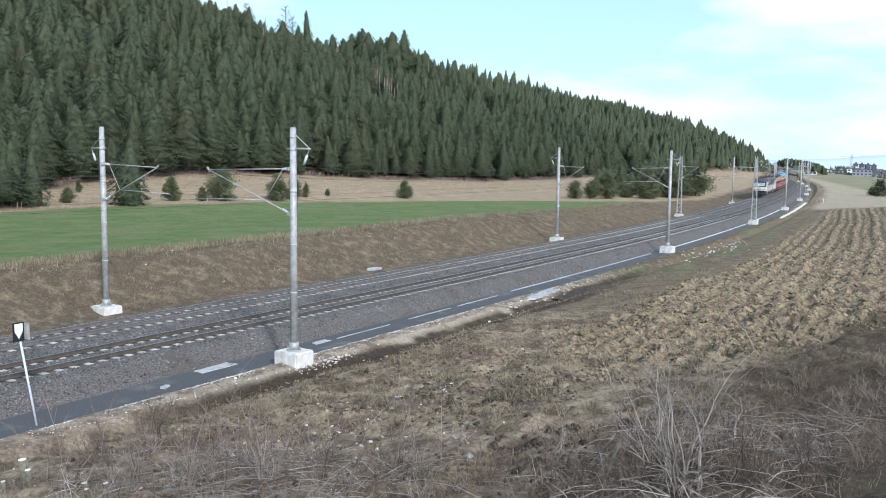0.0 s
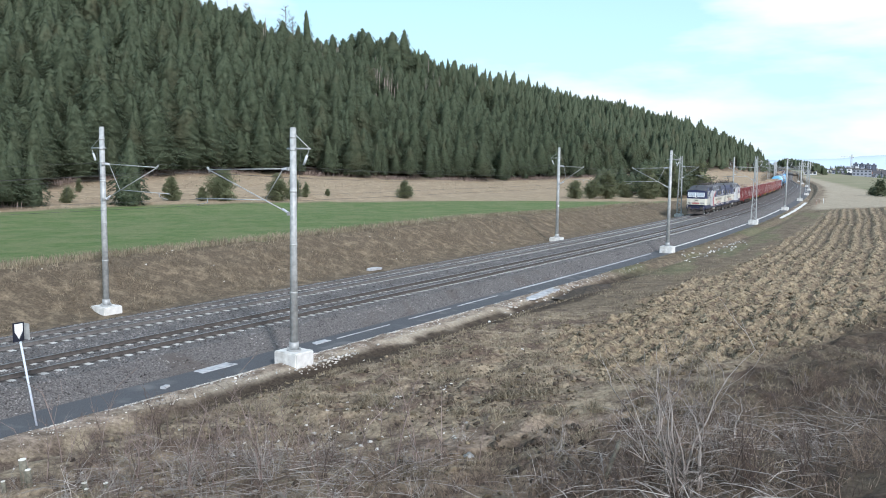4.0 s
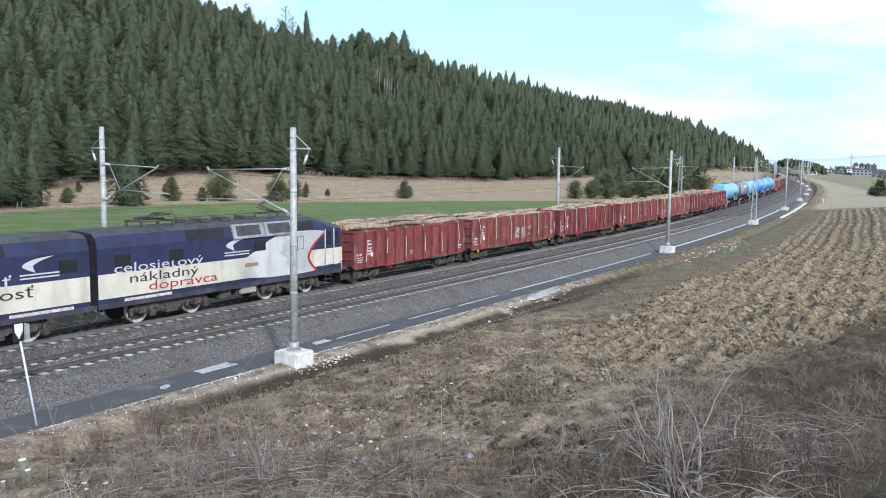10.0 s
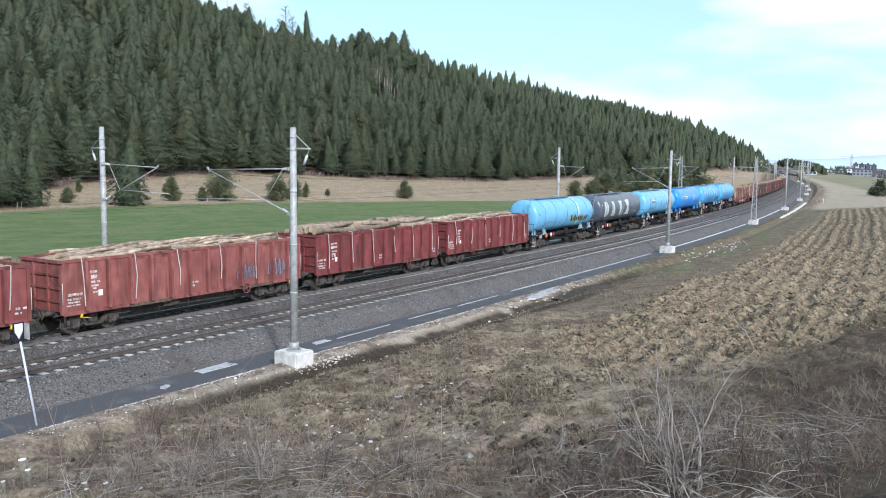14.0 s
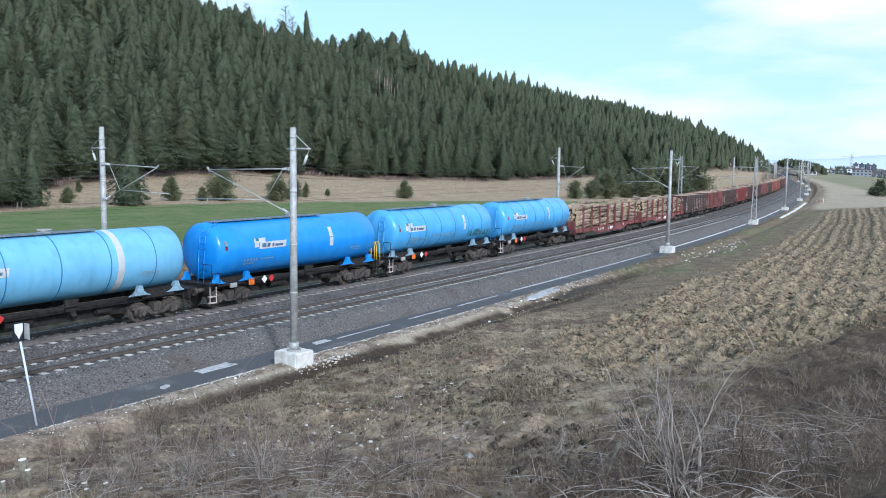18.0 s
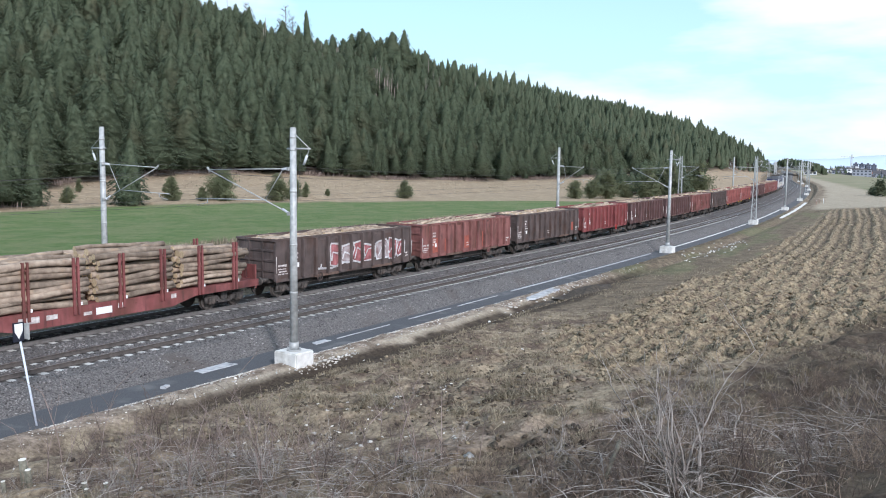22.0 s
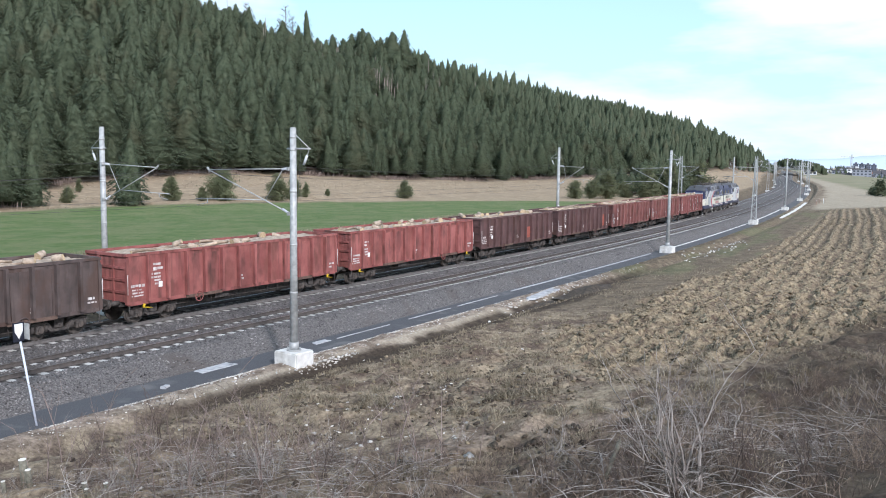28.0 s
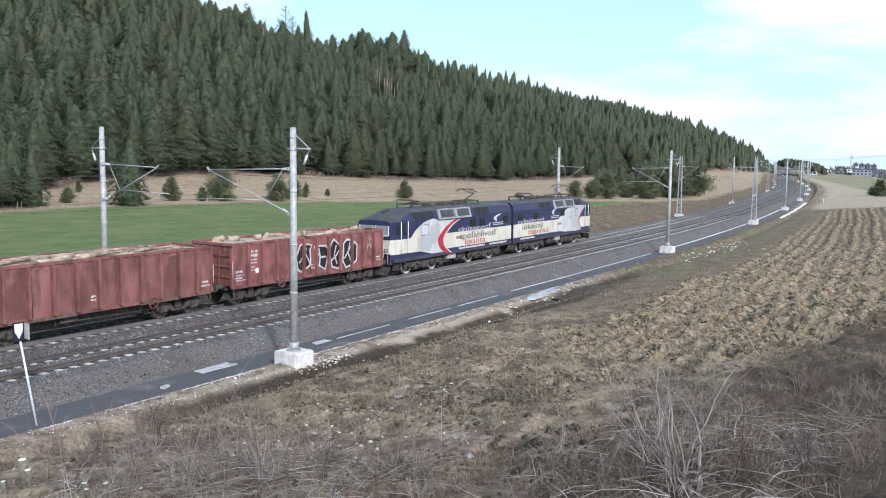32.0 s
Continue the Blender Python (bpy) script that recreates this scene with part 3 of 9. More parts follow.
# ---- overhead line masts ----
def foundation(parent, wx, wy, z0, z1):
    bm = bmesh.new()
    bm_box(bm, -wx / 2, -wy / 2, z0, wx / 2, wy / 2, z1)
    bmesh.ops.bevel(bm, geom=bm.edges[:], offset=0.05, segments=2, affect="EDGES")
    part("foundation", bm, M_CONCRETE, parent, "pale concrete block")


def cantilever(parent, side, reach, z):
    """Swivelling bracket over a track: stay, strut, registration arm. side: +1 reaches to local +y."""
    y = lambda d: side * d
    bar("top_stay", (0, y(0.2), z + 1.6), (0, y(reach), z + 1.48), 0.022, M_GALV, parent)
    bar("strut", (0, y(0.2), z - 0.2), (0, y(reach), z + 1.48), 0.025, M_GALV, parent)
    bar("registration_tube", (0, y(reach * 0.3), z + 0.3), (0, y(reach + 0.85), z + 0.22), 0.021, M_GALV, parent)
    bar("arm_bracket", (0, y(reach + 0.1), z + 0.26), (0, y(reach + 0.1), z + 0.04), 0.022, M_GALV, parent, 6)
    bar("steady_arm", (0, y(reach + 0.1), z + 0.06), (0, y(reach + 0.75), z - 0.06), 0.014, M_GALV, parent)
    bar("drop_bar", (0, y(0.55), z + 1.58), (0, y(reach * 0.32), z + 0.3), 0.016, M_GALV, parent)
    bar("stay_clamp", (0, y(reach - 0.08), z + 1.40), (0, y(reach + 0.08), z + 1.58), 0.05, M_GALV, parent, 6)
    for zz in (1.6, -0.2):
        d = 0.17 if zz < 0 else -0.02
        bm = bmesh.new()
        for q in range(7):
            a, b = q / 7, (q + 0.55) / 7
            bm_tube(bm, (0, y(0.24 + 0.34 * a), z + zz + d * a), (0, y(0.24 + 0.34 * b), z + zz + d * b), 0.055, 8)
        bm_tube(bm, (0, y(0.16), z + zz - d * 0.1), (0, y(0.62), z + zz + d), 0.028, 6)
        part("insulator", bm, M_INSUL, parent)
        bm = bmesh.new()
        bm_box(bm, -0.17, min(y(0.1), y(0.2)), z + zz - 0.07, 0.17, max(y(0.1), y(0.2)), z + zz + 0.07)
        part("swivel_bracket", bm, M_GALV, parent)


def mast(s, lat, side, kind="tube", plate=False, high=False, w=1.1):
    root = new("catenary_mast")
    gz = ground_z(s, lat)
    root.matrix_world = lay(s, lat, 0)
    tall = {"tube": "grey round steel overhead line mast on a concrete block", "lattice": "grey lattice steel overhead line mast on a concrete block"}[kind]
    tagged(root, tall, "catenary mast", group="overhead line masts")
    base = -0.18
    foundation(root, w, w * 1.1, gz - 0.25, base)
    if kind == "tube":
        bm = bmesh.new()
        top = 8.8 if side > 0 else 9.05
        bm_tube(bm, (0, 0, base), (0, 0, top), 0.165, 16, 0.125)
        bm_tube(bm, (0, 0, top), (0, 0, top + 0.04), 0.135, 12, 0.10)
        bm_tube(bm, (0, 0, base), (0, 0, base + 0.35), 0.2, 16, 0.2)
        part("pole", bm, M_GALV, root)
        bm = bmesh.new()
        bm_tube(bm, (0, 0, base), (0, 0, base + 0.05), 0.3, 12)
        for i in range(6):
            a = i * math.tau / 6
            bm_tube(bm, (0.25 * math.cos(a), 0.25 * math.sin(a), base), (0.25 * math.cos(a), 0.25 * math.sin(a), base + 0.14), 0.025, 6)
        part("base_plate", bm, M_GALV, root)
        for zz in (2.2, 4.15, 6.3, 7.95, 8.45):
            bm = bmesh.new()
            bm_tube(bm, (0, 0, zz - 0.04), (0, 0, zz + 0.04), 0.172 - 0.0042 * zz, 12)
            part("clamp", bm, M_GALV, root)
    else:
        for cy in (-1, 1):
            for cx in (-1, 1):
                bar("leg", (cx * 0.2, cy * 0.34, base), (cx * 0.12, cy * 0.14, 8.75), 0.055, M_GALV, root, 4)
        bm = bmesh.new()
        for i in range(14):
            za, zb_ = base + 0.1 + i * 0.62, base + 0.1 + (i + 1) * 0.62
            fa, fb = 1 - (za + 0.2) / 9.0, 1 - (zb_ + 0.2) / 9.0
            ya, yb = 0.14 + 0.2 * fa, 0.14 + 0.2 * fb
            xa, xb = 0.12 + 0.08 * fa, 0.12 + 0.08 * fb
            d = 1 if i % 2 else -1
            for c in (-1, 1):
                bm_tube(bm, (c * xa, d * ya, za), (c * xb, -d * yb, zb_), 0.022, 4)
                bm_tube(bm, (d * xa, c * ya, za), (-d * xb, c * yb, zb_), 0.022, 4)
        part("lattice", bm, M_GALV, root)
    # feeder arm with insulator on the outer side
    bar("feeder_arm", (0, side * 0.32, 8.0), (0, -side * 0.9, 8.0), 0.035, M_GALV, root)
    bar("feeder_brace", (0, 0, 8.65), (0, -side * 0.85, 8.02), 0.016, M_GALV, root)
    bar("earth_wire", (0, -side * 0.42, 8.0), (0, -side * 0.2, 5.6), 0.008, M_WIRE, root, 4)
    bar("feeder_link", (0, -side * 0.84, 7.98), (0, -side * 0.74, 7.72), 0.014, M_GALV, root, 5)
    bar("feeder_insulator", (0, -side * 0.74, 7.74), (0, -side * 0.56, 7.36), 0.05, M_INSUL, root, 8)
    cantilever(root, side, (lat - SPACING if side > 0 else -lat) - 0.75, 5.6)
    if plate:
        block("number_plate", (-0.42, 0.05 * 0 - 0.25, 3.0, -0.18, -0.2, 3.2), M_WHITE, root, "small white plate")
    return root


MAST_R = [-44.5, 5.5, 58.7, 104.0, 147.0, 193.0, 236.0, 285.0, 335.0, 385.0, 435.0]
MAST_L = [-42.5, 7.5, 60.5, 111.5, 162.0, 208.0, 255.0, 300.0, 350.0, 400.0, 450.0]
LAT_R, LAT_L = 9.95, -3.4
for i, s in enumerate(MAST_R):
    mast(s, LAT_R if i == 1 else 8.7, 1, "lattice" if i in (3, 6) else "tube")
for i, s in enumerate(MAST_L):
    mast(s, -5.0 if i == 1 else (-2.7 if i > 3 else LAT_L), -1, "lattice" if i in (3, 6) else "tube", plate=i == 2)


def wires():
    """Contact wire, messenger with droppers, and feeder line over each track."""
    for ss, lat, side, lat_m in ((MAST_R, SPACING, 1, 8.95), (MAST_L, 0.0, -1, LAT_L)):
        root = tagged(new("overhead_line"), "thin dark overhead contact wires above a track", "overhead wires", group="overhead lines")
        root.matrix_world = lay(20, lat, 5.3)
        bpy.context.view_layer.update()
        inv_m = root.matrix_world.inverted()
        for nm, base, sag, la, r in (("contact_wire", 5.5, 0.0, lat, 0.007), ("messenger_wire", 6.95, 0.75, lat, 0.007), ("feeder_line", 7.3, 0.6, lat_m + 0.6 * side, 0.008)):
            bm = bmesh.new()
            prev = None
            for a, b in zip(ss, ss[1:]):
                for k in range(8):
                    t = k / 8
                    x, y = at(a + (b - a) * t, la)
                    p = (float(x), float(y), base - sag * 4 * t * (1 - t))
                    if prev:
                        bm_tube(bm, prev, p, r, 3, cap=False)
                    prev = p
            o = part(nm, bm, M_WIRE, root)
            o.matrix_parent_inverse = inv_m
        bm = bmesh.new()
        for a, b in zip(ss, ss[1:]):
            for k in range(1, 8):
                t = k / 8
                x, y = at(a + (b - a) * t, lat)
                bm_tube(bm, (float(x), float(y), 5.5), (float(x), float(y), 6.95 - 3.0 * t * (1 - t)), 0.004, 3, cap=False)
        o = part("droppers", bm, M_WIRE, root)
        o.matrix_parent_inverse = inv_m


wires()
# ---- the train: materials ----
def paint(name, c1, c2, rust=(0.09, 0.045, 0.03), amount=0.5, rough=0.65, grime=(0.035, 0.03, 0.027), grime_amount=0.35):
    """Weathered paint: upright streaks, rust patches and grime."""
    m = surface(name, c1, c2, 1.6, rough, spec=0.25, bump=0.12, bump_scale=5)
    nd, ln = m.node_tree.nodes, m.node_tree.links
    b = nd["Principled BSDF"]
    col = b.inputs["Base Color"].links[0].from_socket
    tc = nd.new("ShaderNodeTexCoord").outputs["Object"]
    oi = nd.new("ShaderNodeObjectInfo").outputs["Random"]
    bleached = tuple(min(0.8, v * 1.5 + 0.02) for v in c2)
    worn = amount > 0.25
    for scale, stretch, lo, hi, tone, amt in ((0.75, (1, 1, 0.8), 0.50, 0.68, bleached, 0.42 if worn else 0.0), (5.0, (1, 1, 0.10), 0.52, 0.72, grime, 0.5 if worn else 0.0), (1.3, (1, 1, 0.5), 0.54, 0.7, grime, 0.6 if worn else 0.0), (2.2, (1, 1, 0.18), 0.5, 0.78, grime, grime_amount), (0.9, (1, 1, 0.6), 0.52, 0.66, rust, amount), (9.0, (1, 1, 1), 0.62, 0.72, rust, amount * 0.8)):
        if not amt:
            continue
        mp = nd.new("ShaderNodeMapping")
        mp.inputs["Scale"].default_value = stretch
        cm = nd.new("ShaderNodeCombineXYZ")
        mu = nd.new("ShaderNodeMath")
        mu.operation = "MULTIPLY"
        mu.inputs[1].default_value = 37.0
        ln.new(oi, mu.inputs[0])
        ln.new(mu.outputs[0], cm.inputs["X"])
        ln.new(cm.outputs[0], mp.inputs["Location"])
        ln.new(tc, mp.inputs["Vector"])
        t = nd.new("ShaderNodeTexNoise")
        t.inputs["Scale"].default_value, t.inputs["Detail"].default_value = scale, 7
        ln.new(mp.outputs["Vector"], t.inputs["Vector"])
        r = nd.new("ShaderNodeMapRange")
        r.inputs["From Min"].default_value, r.inputs["From Max"].default_value = lo, hi
        r.inputs["To Max"].default_value = amt
        ln.new(t.outputs["Fac"], r.inputs["Value"])
        mx = nd.new("ShaderNodeMixRGB")
        mx.inputs["Color2"].default_value = (*tone, 1)
        ln.new(r.outputs["Result"], mx.inputs["Fac"])
        ln.new(col, mx.inputs["Color1"])
        col = mx.outputs["Color"]
    ln.new(col, b.inputs["Base Color"])
    return m


M_DARK = surface("dark_running_gear", (0.045, 0.040, 0.037), (0.105, 0.092, 0.083), 8, 0.85, 0.0, bump=0.2, c3=(0.13, 0.105, 0.088), big=0.2)
M_WHEEL = surface("wheel_steel", (0.07, 0.061, 0.054), (0.14, 0.12, 0.105), 6, 0.65, 0.2)
M_TYRE = surface("pale_tyre", (0.45, 0.44, 0.42), (0.62, 0.61, 0.58), 8, 0.6, 0.1)
M_YELLOW = surface("yellow_paint", (0.62, 0.42, 0.02), (0.75, 0.52, 0.04), 9, 0.5)
M_ORANGE = surface("orange_plate", (0.75, 0.16, 0.03), (0.85, 0.20, 0.04), 9, 0.5)
M_REDP = surface("red_paint", (0.45, 0.03, 0.03), (0.55, 0.05, 0.05), 9, 0.5)
M_STRAP = surface("pale_strap", (0.46, 0.40, 0.385), (0.66, 0.60, 0.57), 4, 0.8)
M_CHALK = surface("worn_white_marking", (0.36, 0.30, 0.28), (0.70, 0.66, 0.64), 6, 0.8)
M_BARK = surface("pale_bark", (0.175, 0.132, 0.10), (0.36, 0.285, 0.218), 3, 0.9, bump=0.5, vary=0.35, c3=(0.35, 0.255, 0.175), big=0.4)
M_CUT = surface("sawn_wood", (0.42, 0.31, 0.19), (0.60, 0.47, 0.31), 12, 0.85, vary=0.2)
M_CHIP = surface("split_timber", (0.29, 0.222, 0.165), (0.56, 0.455, 0.355), 5, 0.9, bump=0.4, c3=(0.14, 0.11, 0.085), big=0.5)
M_BARK2 = surface("load_bark", (0.22, 0.165, 0.122), (0.45, 0.355, 0.268), 3, 0.9, bump=0.4, vary=0.35, c3=(0.54, 0.43, 0.32), big=0.5)
PAINTS = {}


def wagon_paint(key):
    table = {
        "crimson": ((0.135, 0.030, 0.031), (0.185, 0.045, 0.045), 0.3),
        "faded": ((0.150, 0.040, 0.038), (0.205, 0.060, 0.055), 0.4),
        "scarlet": ((0.15, 0.036, 0.036), (0.195, 0.052, 0.05), 0.35),
        "brown": ((0.054, 0.041, 0.038), (0.086, 0.064, 0.058), 0.45),
        "maroon": ((0.068, 0.036, 0.034), (0.098, 0.052, 0.049), 0.45),
        "aged": ((0.165, 0.060, 0.056), (0.22, 0.088, 0.08), 0.6),
        "russet": ((0.140, 0.055, 0.050), (0.190, 0.080, 0.070), 0.55),
        "orange_red": ((0.185, 0.056, 0.050), (0.245, 0.085, 0.074), 0.35),
    }
    if key not in PAINTS:
        a, b, r = table[key]
        a, b = [tuple(v * 1.34 + 0.006 for v in c) for c in (a, b)]
        PAINTS[key] = paint("wagon_paint_" + key, a, b, amount=r)
    return PAINTS[key]


# ---- running gear, shared by all wagons ----
def wheel_mesh(r, tyre=False):
    bm = bmesh.new()
    n = 24
    prof = [(0.0, 0.06), (r * 0.3, 0.06), (r * 0.34, 0.03), (r * 0.8, 0.03), (r * 0.86, 0.065), (r, 0.065), (r, -0.05), (r + 0.03, -0.055), (r + 0.03, -0.08), (r * 0.86, -0.08), (0.0, -0.06)]
    rings = []
    for rad, off in prof:
        rings.append([(math.cos(i * math.tau / n) * max(rad, 0.002), -off, math.sin(i * math.tau / n) * max(rad, 0.002)) for i in range(n)])
    R_ = bm_loft(bm, rings, 0, True, False)
    if tyre:
        for f in bm.faces:
            c = f.calc_center_median()
            if math.hypot(c.x, c.z) > r * 0.78 and c.y < 0.0:
                f.material_index = 1
    bmesh.ops.recalc_face_normals(bm, faces=bm.faces)
    me = bpy.data.meshes.new("wheel")
    bm.to_mesh(me)
    bm.free()
    me.materials.append(M_WHEEL)
    if tyre:
        me.materials.append(M_TYRE)
    return me


def mesh_of(bm, name, mats):
    bmesh.ops.recalc_face_normals(bm, faces=bm.faces)
    me = bpy.data.meshes.new(name)
    bm.to_mesh(me)
    bm.free()
    for m in mats:
        me.materials.append(m)
    return me


WHEEL, WHEEL_LOCO = wheel_mesh(0.46), wheel_mesh(0.625, True)


def y25_frame():
    bm = bmesh.new()
    for sy in (-1, 1):
        y = sy * 1.0
        pts = [(-1.35, 0.62), (-1.2, 0.78), (-0.5, 0.72), (-0.3, 0.42), (0.3, 0.42), (0.5, 0.72), (1.2, 0.78), (1.35, 0.62), (0.65, 0.55), (0.4, 0.32), (-0.4, 0.32), (-0.65, 0.55)]
        bm_prism(bm, pts, y - 0.06, y + 0.06)
    bm_box(bm, -0.2, -1.0, 0.45, 0.2, 1.0, 0.85)
    bm_box(bm, -1.35, -0.95, 0.6, -1.22, 0.95, 0.75)
    bm_box(bm, 1.22, -0.95, 0.6, 1.35, 0.95, 0.75)
    return mesh_of(bm, "bogie_frame", [M_DARK])


def axle_box_mesh():
    bm = bmesh.new()
    bm_box(bm, -0.17, -0.14, -0.17, 0.17, 0.1, 0.2)
    bmesh.ops.bevel(bm, geom=bm.edges[:], offset=0.04, segments=1, affect="EDGES")
    bm_tube(bm, (0, -0.13, 0), (0, -0.2, 0), 0.12, 12)
    for d in (-0.3, 0.3):
        bm_tube(bm, (d, 0, -0.1), (d, 0, 0.2), 0.085, 10)
    return mesh_of(bm, "axle_box", [M_DARK])


Y25, AXLE_BOX = y25_frame(), axle_box_mesh()


def child(name, me, parent, m=Matrix.Identity(4)):
    o = new(name, me)
    o.parent = parent
    o.matrix_basis = m
    return o


def bogie(parent, x, base=1.8):
    b = child("bogie", Y25, parent, pose(x, 0, 0))
    for dx in (-base / 2, base / 2):
        for sy in (-1, 1):
            child("wheel", WHEEL, b, pose(dx, sy * 0.75, 0.46, 0, 0, 0 if sy < 0 else 180))
            child("axle_box", AXLE_BOX, b, pose(dx, sy * 1.0, 0.46, 0, 0, 0 if sy < 0 else 180))
    return b


def buffer_mesh():
    bm = bmesh.new()
    bm_tube(bm, (0.62, 0, 0), (0.2, 0, 0), 0.11, 12)
    bm_tube(bm, (0.25, 0, 0), (0.06, 0, 0), 0.08, 12)
    bm_tube(bm, (0.06, 0, 0), (0.0, 0, 0), 0.22, 16)
    return mesh_of(bm, "buffer", [M_DARK])


def coupler_mesh():
    bm = bmesh.new()
    bm_tube(bm, (0.6, 0, 0), (0.0, 0, -0.05), 0.05, 8)
    bm_box(bm, 0.3, -0.1, -0.12, 0.62, 0.1, 0.12)
    bm_tube(bm, (0.5, 0.25, -0.05), (0.15, 0.2, -0.4), 0.03, 6)
    bm_tube(bm, (0.15, 0.2, -0.4), (-0.02, 0.12, -0.15), 0.03, 6)
    return mesh_of(bm, "coupler", [M_DARK])


BUFFER, COUPLER = buffer_mesh(), coupler_mesh()


def ends(parent, L):
    for x, turn in ((0, 0), (L, 180)):
        for sy in (-0.875, 0.875):
            child("buffer", BUFFER, parent, pose(x, sy, 1.05, 0, 0, turn))
        child("coupler", COUPLER, parent, pose(x, 0, 1.0, 0, 0, turn))


def plate(name, parent, x0, z0, x1, z1, y, mat, label="", t=0.005):
    """A thin plate on the camera's side, standing off y."""
    return block(name, (x0, y - t, z0, x1, y, z1), mat, parent, label)


def marks(parent, x0, z0, width, heights, y, mat, rng):
    """Lines of writing too worn to read: rows of small bars, from the top line down."""
    bm = bmesh.new()
    z = z0
    for h in heights:
        x = x0 + rng.uniform(0, 0.12)
        while x < x0 + width * rng.uniform(0.75, 1.0):
            w = h * rng.uniform(0.45, 2.2)
            k = rng.uniform(0.0, 0.3) * h
            bm_box(bm, x, y - 0.004, z - h + k, x + w, y, z)
            x += w + h * rng.choice((0.25, 0.25, 0.3, 0.9))
        z -= h * 1.6
    return tagged(part("marking", bm, mat, parent), kind="stuff")


def strokes(parent, name, mat, lines, y, width=0.1, label=""):
    """Brushed strokes: polylines in x, z given width, a little off the wall."""
    for line in lines:
        bm = bmesh.new()
        closed = line[0] == line[-1]
        pts = [Vector(p) for p in (line[:-1] if closed else line)]
        left, right = [], []
        for i, p in enumerate(pts):
            a = pts[i - 1] if i or closed else None
            b = pts[(i + 1) % len(pts)] if i < len(pts) - 1 or closed else None
            d = ((b - p).normalized() if b else Vector((0, 0))) + ((p - a).normalized() if a else Vector((0, 0)))
            d = d.normalized() if d.length > 0.05 else Vector((1, 0))
            n = Vector((-d.y, d.x)) * width / 2
            left.append(bm.verts.new((p.x + n.x, y, p.y + n.y)))
            right.append(bm.verts.new((p.x - n.x, y, p.y - n.y)))
        k = len(pts)
        for i in range(k if closed else k - 1):
            bm.faces.new((left[i], right[i], right[(i + 1) % k], left[(i + 1) % k]))
        bmesh.ops.solidify(bm, geom=bm.faces[:], thickness=0.004)
        part(name, bm, mat, parent, label)


def scrawl(rng, x0, z0, w, h, n):
    """Plain zigzag strokes side by side."""
    out = []
    for i in range(n):
        cx, wd = x0 + w * (i + 0.5) / n, w / n * 0.40
        out.append([(cx - wd + 2 * wd * j / 5, z0 + h * (rng.uniform(0.65, 1.0) if j % 2 else rng.uniform(0.0, 0.35))) for j in range(6)])
    return out


# ---- open wagons ----
def log_mesh(rng, length, r, mats, bend=0.05, n=9):
    bm = bmesh.new()
    rings = []
    ph = rng.random() * 6
    for i in range(7):
        t = i / 6
        rr = r * (1.10 - 0.2 * t) * rng.uniform(0.9, 1.1)
        oy, oz = bend * math.sin(t * 3 + ph) + rng.uniform(-0.2, 0.2) * bend, bend * math.cos(t * 4.1 + ph) + rng.uniform(-0.2, 0.2) * bend
        rings.append([(t * length, oy + rr * math.cos(j * math.tau / n) * rng.uniform(0.95, 1.05), oz + rr * math.sin(j * math.tau / n) * rng.uniform(0.95, 1.05)) for j in range(n)])
    bm_loft(bm, rings, 0, True, True)
    for f in bm.faces:
        if len(f.verts) > 4:
            f.material_index = 1
    return mesh_of(bm, "log", mats)


_lr = random.Random(5)
LOGS_LONG = [log_mesh(_lr, _lr.uniform(3.9, 4.3), _lr.uniform(0.095, 0.175), [M_BARK, M_CUT], 0.075) for _ in range(14)]
LOGS_LOAD = [log_mesh(_lr, _lr.uniform(2.2, 4.2), _lr.uniform(0.05, 0.115), [M_BARK2, M_CUT], 0.08) for _ in range(12)]
STUMPS = [log_mesh(_lr, _lr.uniform(0.35, 0.7), _lr.uniform(0.12, 0.2), [M_CHIP, M_CUT], 0.02) for _ in range(5)]


